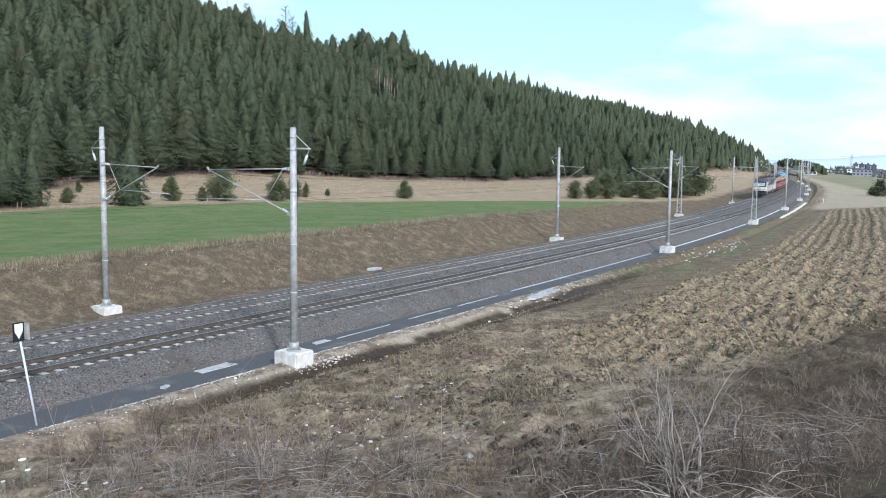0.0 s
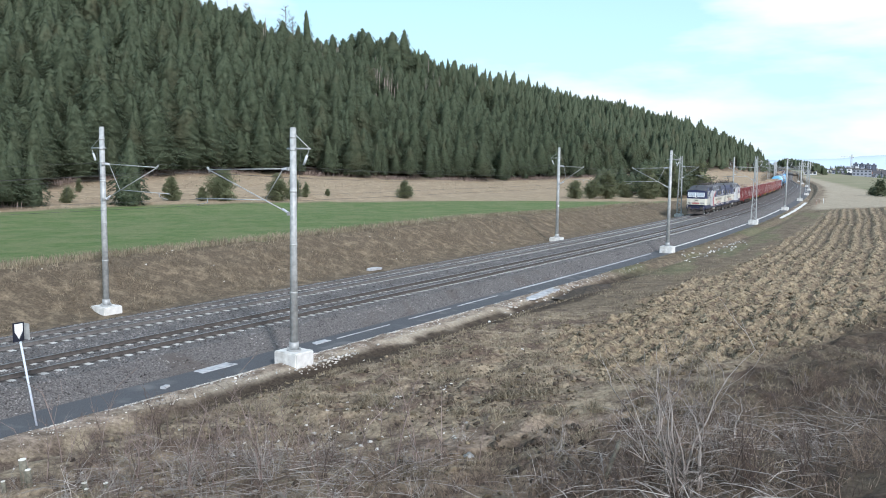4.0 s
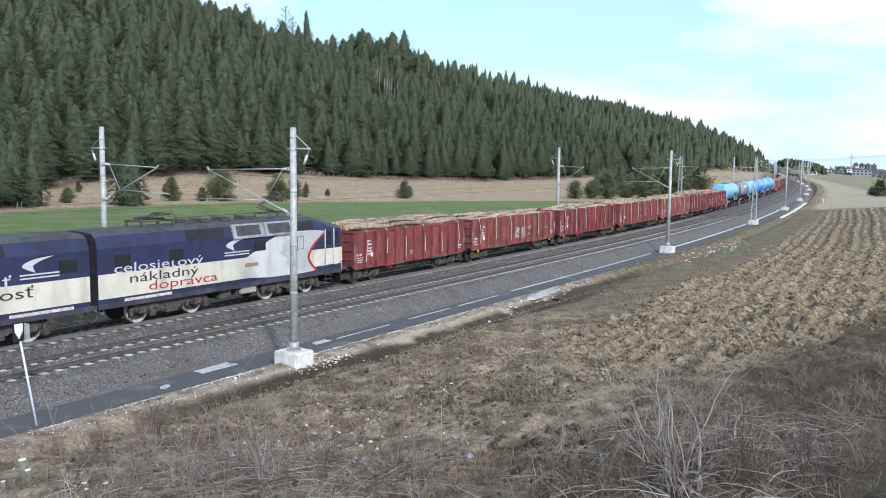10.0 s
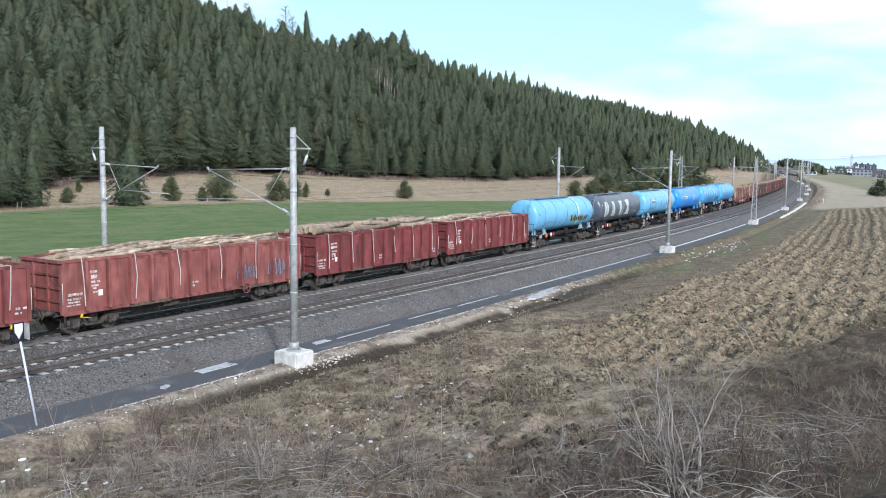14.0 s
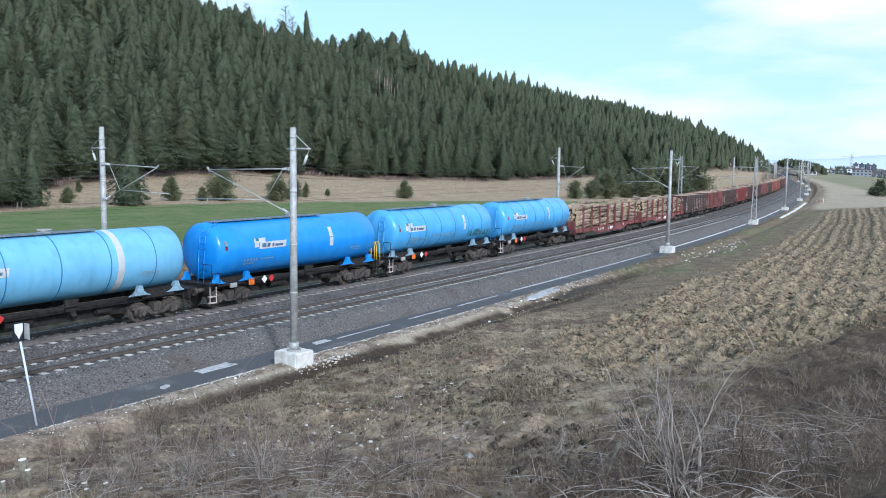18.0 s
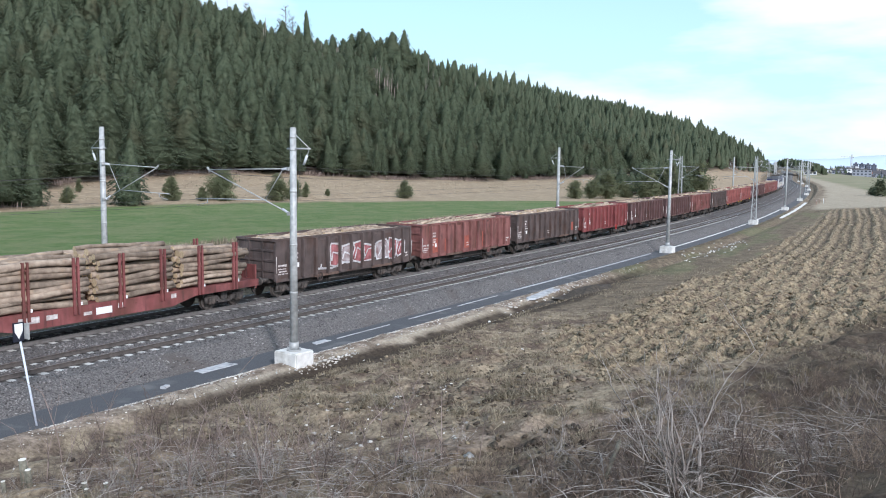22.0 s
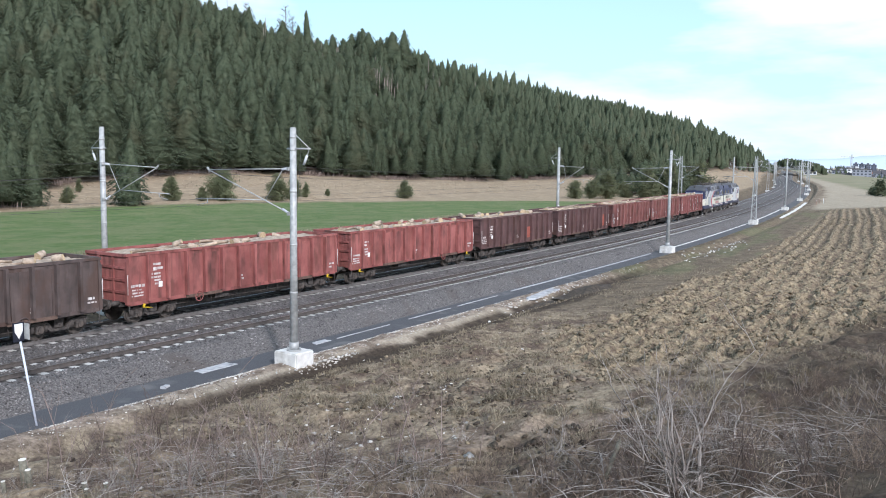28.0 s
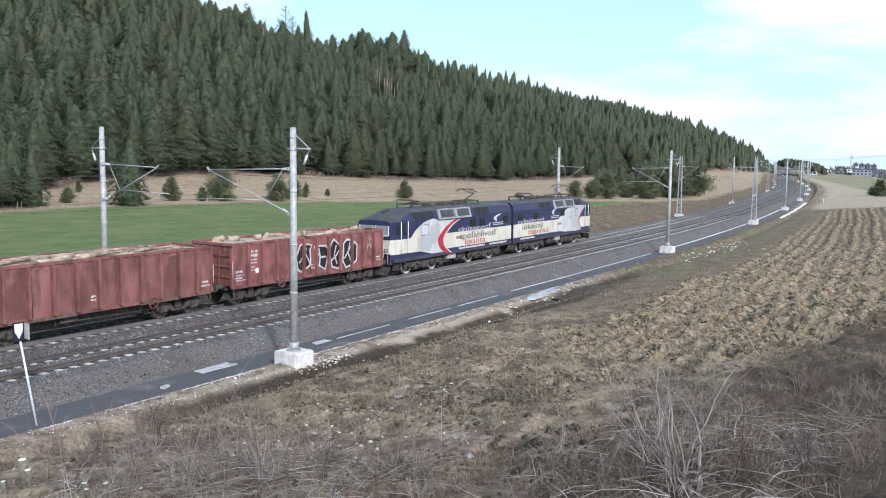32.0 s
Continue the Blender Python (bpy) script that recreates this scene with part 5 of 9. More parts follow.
def tank_wagon(mat, label, L=14.98, seams=5, band=None, stripe=None, logo=None, graffiti=False, shapes=False, foot=None, seed=0):
    rng = random.Random(seed)
    root = tagged(new("tank_wagon"), label, "tank wagon", group="wagons of the train")
    x0, x1 = 0.95, L - 0.75
    n = 36
    rings = []
    for t in (0.03, 0.35, 0.62, 0.82, 0.94, 1.0):
        rings.append((x0 + 0.42 * (1 - math.sqrt(max(0, 1 - t * t))), RT * t))
    xs = [x0 + 0.42 + (x1 - x0 - 0.84) * k / 8 for k in range(1, 8)]
    rings += [(x, RT) for x in xs]
    for t in (1.0, 0.94, 0.82, 0.62, 0.35, 0.03):
        rings.append((x1 - 0.42 * (1 - math.sqrt(max(0, 1 - t * t))), RT * t))
    bm = bmesh.new()
    bm_loft(bm, [[(x, r * math.cos(i * math.tau / n), ZC + r * math.sin(i * math.tau / n)) for i in range(n)] for x, r in rings])
    part("barrel", bm, mat, root)
    for k in range(seams):
        x = x0 + 1.9 + (x1 - x0 - 3.8) * k / max(1, seams - 1)
        bm = bmesh.new()
        bm_loft(bm, [[(xx, r * math.cos(i * math.tau / n), ZC + r * math.sin(i * math.tau / n)) for i in range(n)] for xx, r in ((x - 0.026, RT - 0.01), (x - 0.02, RT + 0.014), (x + 0.02, RT + 0.014), (x + 0.026, RT - 0.01))])
        part("seam_ring", bm, M_TSEAM if mat is not M_TGREY else mat, root)
    # underframe
    for sy in (-0.85, 0.85):
        block("long_sill", (0.6, sy - 0.06, 1.0, L - 0.6, sy + 0.06, 1.28), M_TFRAME, root)
    for x in (0.66, L - 0.66):
        block("headstock", (x - 0.08, -1.3, 0.85, x + 0.08, 1.3, 1.28), M_TFRAME, root)
    for x in (2.3, L - 2.3):
        for sy in (-1, 1):
            for k in (-1, 1):
                bm = bmesh.new()
                bm_prism(bm, [(x + k * 1.62, 1.27), (x + k * 1.36, 1.36), (x + k * 1.2, 1.52), (x + k * 1.14, 1.74), (x + k * 0.92, 1.74), (x + k * 0.84, 1.5), (x + k * 0.7, 1.37), (x + k * 0.42, 1.27)][::k], min(sy * 0.98, sy * 1.17), max(sy * 0.98, sy * 1.17))
                part("saddle", bm, foot or (mat if mat is M_TBRIGHT else M_TFRAME), root)
        block("bolster", (x - 0.9, -1.1, 1.12, x + 0.9, 1.1, 1.5), M_TFRAME, root)
        bogie(root, x)
    ends(root, L)
    # end platforms, rails, ladder, roof walk
    block("platform", (0.55, -1.35, 1.3, 1.15, 1.35, 1.35), M_TFRAME, root)
    bm = bmesh.new()
    for y in (-1.3, -0.75):
        bm_tube(bm, (0.75, y, 1.35), (0.75, y, 2.3), 0.02, 6)
    bm_tube(bm, (0.75, -1.3, 2.3), (0.75, -0.75, 2.3), 0.02, 6)
    bm_tube(bm, (0.75, -1.3, 1.85), (1.3, -1.3, 1.85), 0.02, 6)
    bm_tube(bm, (1.3, -1.3, 1.35), (1.3, -1.3, 1.85), 0.02, 6)
    part("hand_rail", bm, M_TFRAME, root)
    if mat is M_TBRIGHT:
        for dx in (0.0, 0.34):
            bm = bmesh.new()
            prev = None
            for p in ((L - 0.72 + dx, -1.3, 1.3), (L - 0.72 + dx, -1.3, 2.2), (L - 0.72 + dx, -1.2, 2.42), (L - 0.72 + dx, -0.95, 2.42), (L - 0.72 + dx, -0.88, 2.2), (L - 0.72 + dx, -0.88, 1.3)):
                if prev:
                    bm_tube(bm, prev, p, 0.035, 6)
                prev = p
            part("platform_rail", bm, M_YELLOW, root, "yellow platform hand rail")
    block("rear_platform", (L - 0.85, -1.35, 1.3, L - 0.3, 1.35, 1.35), M_TFRAME, root)
    bm = bmesh.new()
    for y in (-0.75, -0.35):
        prev = None
        for z, x in ((1.35, 0.72), (3.0, 0.80), (3.7, 0.9), (4.2, 1.35), (4.36, 1.75)):
            p = (x, y, z)
            if prev:
                bm_tube(bm, prev, p, 0.022, 6)
            prev = p
    for i in range(9):
        z = 1.6 + i * 0.29
        bm_tube(bm, (0.74 + 0.03 * i, -0.75, z), (0.74 + 0.03 * i, -0.35, z), 0.015, 5)
    part("ladder", bm, mat if mat is not M_TGREY else M_GALV, root)
    bm = bmesh.new()
    bm_box(bm, 1.7, -0.45, 4.33, L * 0.66, 0.25, 4.36)
    for i in range(7):
        x = 1.75 + (L * 0.66 - 1.8) * i / 6
        bm_tube(bm, (x, -0.45, 4.22), (x, -0.45, 4.42), 0.018, 5)
    bm_tube(bm, (1.7, -0.45, 4.42), (L * 0.66, -0.45, 4.42), 0.018, 5)
    part("roof_walkway", bm, M_TWALK, root)
    bm = bmesh.new()
    bm_tube(bm, (L * 0.52, 0, 4.28), (L * 0.52, 0, 4.45), 0.26, 14)
    bm_tube(bm, (L * 0.52, 0, 4.45), (L * 0.52, 0, 4.5), 0.3, 14)
    part("manhole", bm, M_GALV, root)
    # steps, brake lever, pipes and fittings below
    for x, s in ((0.62, 1), (L - 0.62, -1)):
        bm = bmesh.new()
        bm_tube(bm, (x, -1.32, 1.2), (x, -1.32, 0.4), 0.022, 5)
        bm_tube(bm, (x + s * 0.4, -1.32, 1.2), (x + s * 0.4, -1.32, 0.4), 0.022, 5)
        bm_box(bm, min(x, x + s * 0.4), -1.36, 0.38, max(x, x + s * 0.4), -1.14, 0.42)
        bm_box(bm, min(x, x + s * 0.4), -1.36, 0.7, max(x, x + s * 0.4), -1.14, 0.73)
        part("foot_step", bm, M_STRAP if s > 0 else M_TFRAME, root)
    bm = bmesh.new()
    bm_tube(bm, (L * 0.55, -1.2, 1.0), (L * 0.55, 1.2, 1.0), 0.09, 10)
    bm_tube(bm, (L * 0.55, -1.1, 1.0), (L * 0.55, -1.28, 0.8), 0.12, 10)
    bm_tube(bm, (L * 0.55, 0, 1.5), (L * 0.55, 0, 1.0), 0.14, 10)
    bm_box(bm, L * 0.53, -1.1, 1.05, L * 0.57, -0.95, 1.55)
    part("outlet_pipe", bm, M_TFRAME, root)
    block("air_tank", (L * 0.36, -0.75, 0.62, L * 0.45, -0.3, 0.95), M_TFRAME, root, bevel=0.08)
    block("air_tank", (L * 0.64, -0.75, 0.62, L * 0.70, -0.3, 0.95), M_TFRAME, root, bevel=0.08)
    block("brake_rigging", (3.6, -0.5, 0.5, L - 3.6, 0.5, 0.9), M_TFRAME, root)
    bar("side_pipe", (3.4, -1.2, 1.28), (L - 3.0, -1.2, 1.28), 0.03, M_TFRAME, root, 6)
    px, pw, pr = (4.35, 3.72, 3.18) if shapes else (3.35, 4.45, 4.98)
    plate("hazard_plate", root, px, 1.0, px + 0.4, 1.32, -1.22, M_ORANGE, "orange hazard plate")
    bm = bmesh.new()
    bm_prism(bm, [(pw, 1.0), (pw + 0.21, 1.21), (pw, 1.42), (pw - 0.21, 1.21)], -1.27, -1.255)
    part("placard", bm, M_WHITE, root, "white diamond placard")
    bm = bmesh.new()
    bm_prism(bm, [(pr, 1.0), (pr + 0.21, 1.21), (pr, 1.42), (pr - 0.21, 1.21)], -1.27, -1.255)
    part("placard", bm, M_REDP, root, "red diamond placard")
    block("instruction_box", (2.0, -1.3, 1.02, 2.45, -1.24, 1.25), M_GALV, root)
    if band:
        wrap(root, "white_band", [(band, band + 0.34, -70, 100)], M_BRIGHTW, "broad white band")
    if stripe:
        wrap(root, "level_stripe", [(stripe, stripe + 0.3, -10, 34)], M_BRIGHTW, "white upright stripe")
        wrap(root, "stripe_mark", [(stripe - 0.01, stripe + 0.31, 9, 10.2)], M_TSEAM, off=0.014)
    if logo:
        wrap(root, "logo_plate", [(logo, logo + 2.0, 0, 14, 0.1), (logo - 0.32, logo + 0.5, 14, 23, 0.06), (logo - 0.32, logo - 0.004, 4, 14, 0.04)], M_BRIGHTW, "white plate with blue bars")
        wrap(root, "logo_bar", [(logo + 0.2, logo + 0.5, 3, 11, 0.05), (logo + 0.58, logo + 0.8, 3, 11, 0.05), (logo + 0.95, logo + 1.1, 3, 10, 0.05), (logo + 1.18, logo + 1.75, 3, 8, 0.04)], M_LOGO, off=0.014)
        wrap(root, "logo_spot", [(logo - 0.18, logo + 0.06, 17, 24)], M_TEAL, off=0.014)
    faded = M_TMARK if mat is not M_TGREY else M_CHALK
    low = 22 if shapes else 0
    wrap(root, "marking", [(2.9 + 0.21 * k, 2.9 + 0.21 * k + rng.uniform(0.1, 0.18), -25 - low, -18 - low) for k in range(5)] + [(4.1 + 0.2 * k, 4.26 + 0.2 * k, -23 - low, -20 - low) for k in range(5)] + [(2.9, 3.7, -31 - low, -28 - low)], faded)
    wrap(root, "marking", [(L - 3.4 + 0.2 * k, L - 3.24 + 0.2 * k, -22, -18) for k in range(5)] + [(L - 3.4, L - 2.5, -27, -25)], faded)
    if mat is M_TMID:
        scribble = []
        for k in range(16):
            xx = 5.7 + 0.17 * k
            lean = rng.uniform(-0.12, 0.16)
            scribble.append((xx, xx + 0.05, -24 + rng.uniform(-3, 2), -14 + rng.uniform(-3, 3), lean))
            if k % 3 == 0:
                scribble.append((xx, xx + 0.2, -15, -13.4))
        wrap(root, "graffiti", scribble, M_TMARK, "pale sprayed scribble", 0.012)
        if seed == 5:
            scribble = []
            for k in range(15):
                xx = 10.4 + 0.2 * k
                scribble.append((xx, xx + rng.uniform(0.08, 0.2), -32 + rng.uniform(-3, 3), -15 + rng.uniform(-5, 4), rng.uniform(-0.25, 0.25)))
            wrap(root, "graffiti", scribble, M_TEAL, "dull teal sprayed graffiti", 0.010)
    wrap(root, "marking", [(1.55, 1.72, 14, 22)], M_CHALK)
    wrap(root, "marking", [(1.55, 1.72, 4, 12)], M_REDP)
    if graffiti:
        cells = []
        for i in range(9):
            xx = L - 6.3 + i * 0.42
            cells += [(xx, xx + rng.uniform(0.14, 0.34), -30 + rng.uniform(0, 5), -8 + rng.uniform(-8, 4), rng.uniform(-0.3, 0.3))]
        wrap(root, "graffiti", cells, M_GRAF_K, "sprayed dark and yellow graffiti", 0.012)
        wrap(root, "graffiti", [(c[0] - 0.1, c[1] + 0.12, c[2] - 3, c[3] + 3, c[4]) for c in cells], M_GRAF_L, "sprayed yellow graffiti", 0.008)
    if shapes:
        # plain white shapes: octagon, two wedges, a sliver, an hourglass
        cells = [(2.25, 3.45, -18, 16), (2.25, 3.45, 16, 32, 0.3, -0.3), (2.55, 3.15, -34, -18, -0.3, 0.3)]
        cells += [(4.37, 5.6, -32, 31, 0.27, -0.45)]
        cells += [(6.92, 7.35, -32, 31, -0.3, 0.28), (7.68, 7.86, -43, 2, 0.14, 0.1)]
        cells += [(8.7, 10.1, -32, 0, 0.45, -0.45), (9.15, 9.65, 0, 33, -0.5, 0.35)]
        for a, b in ((0, 3), (3, 4), (4, 5), (5, 6), (6, 8)):
            wrap(root, "white_shape", cells[a:b], M_BRIGHTW, "large white block shape")
    return root, L


M_TFRAME = surface("sooty_frame", (0.012, 0.011, 0.011), (0.032, 0.030, 0.029), 7, 0.8, 0.0, bump=0.15, c3=(0.045, 0.042, 0.038), big=0.2)
M_BRIGHTW = surface("bright_white_paint", (0.84, 0.84, 0.83), (0.92, 0.92, 0.91), 5, 0.5)
M_TSEAM = surface("seam_blue", (0.025, 0.15, 0.34), (0.045, 0.20, 0.42), 5, 0.5)
M_TWALK = surface("walkway_steel", (0.12, 0.16, 0.20), (0.24, 0.29, 0.33), 6, 0.7)
M_TMARK = surface("faded_tank_marking", (0.26, 0.40, 0.52), (0.46, 0.56, 0.64), 8, 0.7)
M_TEAL = surface("teal_spray", (0.05, 0.24, 0.30), (0.10, 0.34, 0.38), 8, 0.7)
M_LOGO = surface("logo_blue", (0.10, 0.22, 0.38), (0.18, 0.32, 0.48), 9, 0.6)
M_GRAF_K = surface("black_spray", (0.02, 0.03, 0.03), (0.05, 0.06, 0.06), 8, 0.7)
M_GRAF_L = surface("lime_spray", (0.28, 0.34, 0.12), (0.45, 0.5, 0.2), 8, 0.7)


# ---- log wagons ----
def log_wagon(seed, label):
    rng = random.Random(seed)
    L = 20.18
    mat = PAINT_LOGW
    root = tagged(new("log_wagon"), label, "freight wagon", group="wagons of the train")
    for sy in (-1, 1):
        bm = bmesh.new()
        bm_prism(bm, [(0.6, 0.95), (0.6, 1.3), (L - 0.6, 1.3), (L - 0.6, 0.95), (L - 4.8, 0.93), (L - 6.2, 0.6), (6.2, 0.6), (4.8, 0.93)], sy * 1.38 - 0.04, sy * 1.38 + 0.04)
        part("side_sill", bm, mat, root)
    block("deck", (0.6, -1.34, 1.2, L - 0.6, 1.34, 1.3), mat, root)
    block("centre_beam", (0.7, -0.3, 0.75, L - 0.7, 0.3, 1.2), M_DARK, root)
    for x in (0.62, L - 0.62):
        s = 1 if x < 5 else -1
        block("headstock", (min(x, x + s * 0.14), -1.32, 0.8, max(x, x + s * 0.14), 1.32, 1.32), mat, root)
        bm = bmesh.new()
        for y0, y1 in ((-1.3, -0.7), (-0.6, 0.6), (0.7, 1.3)):
            bm_box(bm, min(x, x + s * 0.08), y0, 1.3, max(x, x + s * 0.08), y1, 2.05)
        part("bulkhead", bm, mat, root)
        for sy in (-1, 1):
            bar("foot_step", (x + s * 0.2, sy * 1.36, 0.95), (x + s * 0.2, sy * 1.36, 0.42), 0.025, M_DARK, root, 5)
    ends(root, L)
    for x in (2.6, L - 2.6):
        bogie(root, x)
    bm = bmesh.new()
    for dx in (-0.1, 0.1):
        bm_prism(bm, [(dx - 0.055, 0.95), (dx + 0.055, 0.95), (dx + 0.045, 3.36), (dx - 0.045, 3.36)], -0.05, 0.05)
    for z in (1.6, 2.3, 3.0):
        bm_box(bm, -0.09, -0.03, z, 0.09, 0.03, z + 0.06)
    stake = mesh_of(bm, "stanchion", [mat])
    xs = [L / 2 + (k - 3.5) * 2.235 for k in range(8)]
    for x in xs:
        for sy in (-1, 1):
            child("stanchion", stake, root, pose(x, sy * 1.45, 0))
        bm = bmesh.new()
        bm_box(bm, x + 0.16, -1.46, 1.32, x + 0.27, -1.42, 1.46)
        part("lashing_ring", bm, M_WHITE, root, "white lashing fitting")
    bm = bmesh.new()
    u = 0.95
    for k in range(4):
        x = u + k * 4.55
        rows = rng.choice((7, 8, 8))
        length = 4.25
        z = 1.32
        for r in range(rows):
            cols = 9
            d = rng.uniform(0.23, 0.27)
            for c in range(cols):
                y = -1.24 + 2.48 * c / (cols - 1) + (0.13 if r % 2 else -0.0) * (0 if c in (0, cols - 1) else 1)
                outer = c in (0, cols - 1) or r >= rows - 1 or (r == rows - 2 and c in (1, 2, 6, 7))
                m = pose(x + rng.uniform(-0.1, 0.12), y, z + 0.13 + rng.uniform(-0.02, 0.03), rng.uniform(0, 360), rng.uniform(-0.6, 0.6), rng.uniform(-0.7, 0.7))
                if outer:
                    child("log", rng.choice(LOGS_LONG), root, m)
                else:
                    a, b = m @ Vector((0, 0, 0)), m @ Vector((4.1 + rng.uniform(-0.1, 0.15), 0, 0))
                    bm_tube(bm, a, b, rng.uniform(0.105, 0.15), 8)
            z += d
        for c in range(rng.choice((1, 2, 2))):
            child("log", rng.choice(LOGS_LONG), root, pose(x + rng.uniform(-0.05, 0.15), rng.uniform(-0.8, 0.8), z + 0.1, rng.uniform(0, 360), rng.uniform(-1, 1), rng.uniform(-3, 3)))
    for f in bm.faces:
        if len(f.verts) > 4:
            f.material_index = 1
    tagged(part("log_filling", bm, [M_BARK, M_CUT], root), kind="stuff")
    for x0, z0, w, h in ((6.4, 0.86, 0.9, 0.26), (7.6, 0.9, 0.5, 0.2), (11.0, 0.95, 0.25, 0.22), (9.3, 0.85, 0.4, 0.14), (13.9, 1.0, 0.3, 0.2)):
        plate("marking", root, x0, z0, x0 + w, z0 + h, -1.425, M_CHALK)
    plate("label_plate", root, 9.9, 0.8, 10.7, 1.1, -1.425, M_WHITE, "white label plate")
    return root, L


PAINT_LOGW = paint("log_wagon_red", (0.185, 0.058, 0.056), (0.25, 0.085, 0.080), amount=0.5)
# ---- the twin locomotive ----
M_NAVY = paint("loco_navy", (0.025, 0.031, 0.074), (0.036, 0.043, 0.096), (0.03, 0.03, 0.04), 0.24, 0.45, (0.026, 0.025, 0.03), 0.5)
M_CREAM = paint("loco_cream", (0.60, 0.575, 0.48), (0.68, 0.655, 0.555), (0.32, 0.29, 0.235), 0.24, 0.5, (0.22, 0.20, 0.165), 0.5)
M_PALE = paint("loco_pale", (0.52, 0.53, 0.525), (0.60, 0.61, 0.60), (0.36, 0.36, 0.345), 0.24, 0.5, (0.27, 0.27, 0.265), 0.5)
M_PATCH = paint("loco_grey_patch", (0.39, 0.41, 0.405), (0.46, 0.48, 0.475), (0.4, 0.4, 0.4), 0.2, 0.5, (0.3, 0.3, 0.3), 0.25)
M_SILL = paint("loco_sill", (0.045, 0.045, 0.075), (0.065, 0.065, 0.10), (0.05, 0.04, 0.035), 0.4, 0.55)
M_LRED = paint("loco_red", (0.38, 0.032, 0.048), (0.45, 0.045, 0.062), (0.22, 0.03, 0.035), 0.1, 0.45)
M_ROOF = paint("loco_roof", (0.050, 0.052, 0.060), (0.080, 0.083, 0.092), (0.05, 0.04, 0.035), 0.4, 0.6)
M_GRILLE = surface("vent_grille", (0.012, 0.012, 0.015), (0.03, 0.03, 0.035), 20, 0.6)
M_BOXG = paint("cooler_grey", (0.27, 0.28, 0.295), (0.38, 0.39, 0.41), (0.12, 0.11, 0.10), 0.35, 0.55)
M_TEXTW = surface("white_lettering", (0.48, 0.48, 0.50), (0.58, 0.58, 0.60), 9, 0.6)
M_TEXTK = surface("dark_lettering", (0.03, 0.03, 0.035), (0.05, 0.05, 0.05), 9, 0.6)
M_GLASS = bpy.data.materials.new("window_glass")
M_GLASS.use_nodes = True
_g = M_GLASS.node_tree.nodes["Principled BSDF"]
_g.inputs["Base Color"].default_value = (0.02, 0.025, 0.03, 1)
_g.inputs["Roughness"].default_value = 0.06
_g.inputs["Specular IOR Level"].default_value = 0.9
# pale, half metallic base: most of the sky's reflection is in the colour
M_SCREEN = surface("windscreen_painted_sky", (0.52, 0.53, 0.57), (0.62, 0.63, 0.67), 1.2, 0.09, metal=0.5, spec=0.9)
M_NUMBER = surface("dull_red_plate", (0.34, 0.12, 0.11), (0.42, 0.17, 0.15), 9, 0.6)
M_LAMP = surface("lamp_glass", (0.5, 0.5, 0.48), (0.6, 0.6, 0.58), 9, 0.15)


def lettering(parent, body, x, z, size, width, mat, y, name="lettering"):
    """Words along the side, read by the camera, fitted to a width."""
    cu = bpy.data.curves.new(name, "FONT")
    cu.body = body
    cu.size = 1.0
    cu.extrude = 0.0
    cu.resolution_u = 3
    tmp = bpy.data.objects.new(name, cu)
    scene.collection.objects.link(tmp)
    bpy.context.view_layer.update()
    dg = bpy.context.evaluated_depsgraph_get()
    me = bpy.data.meshes.new_from_object(tmp.evaluated_get(dg))
    bpy.data.objects.remove(tmp)
    bpy.data.curves.remove(cu)
    vs = [v.co for v in me.vertices]
    wx = max(v.x for v in vs) - min(v.x for v in vs)
    x_min = min(v.x for v in vs)
    for v in me.vertices:
        v.co = Vector(((v.co.x - x_min) * width / wx, 0, v.co.y * size))
    me.materials.clear()
    me.materials.append(mat)
    o = new(name, me)
    o.parent = parent
    o.matrix_basis = pose(x, y, z)
    return o


def smoothline(pts, k=5):
    """A curve through the points."""
    out = []
    n = len(pts)
    for i in range(n - 1):
        p0, p1, p2, p3 = pts[max(0, i - 1)], pts[i], pts[i + 1], pts[min(n - 1, i + 2)]
        for j in range(k):
            t = j / k
            out.append(tuple(0.5 * (2 * b + (c - a) * t + (2 * a - 5 * b + 4 * c - d) * t * t + (3 * b - a - 3 * c + d) * t ** 3) for a, b, c, d in zip(p0, p1, p2, p3)))
    return out + [pts[-1]]


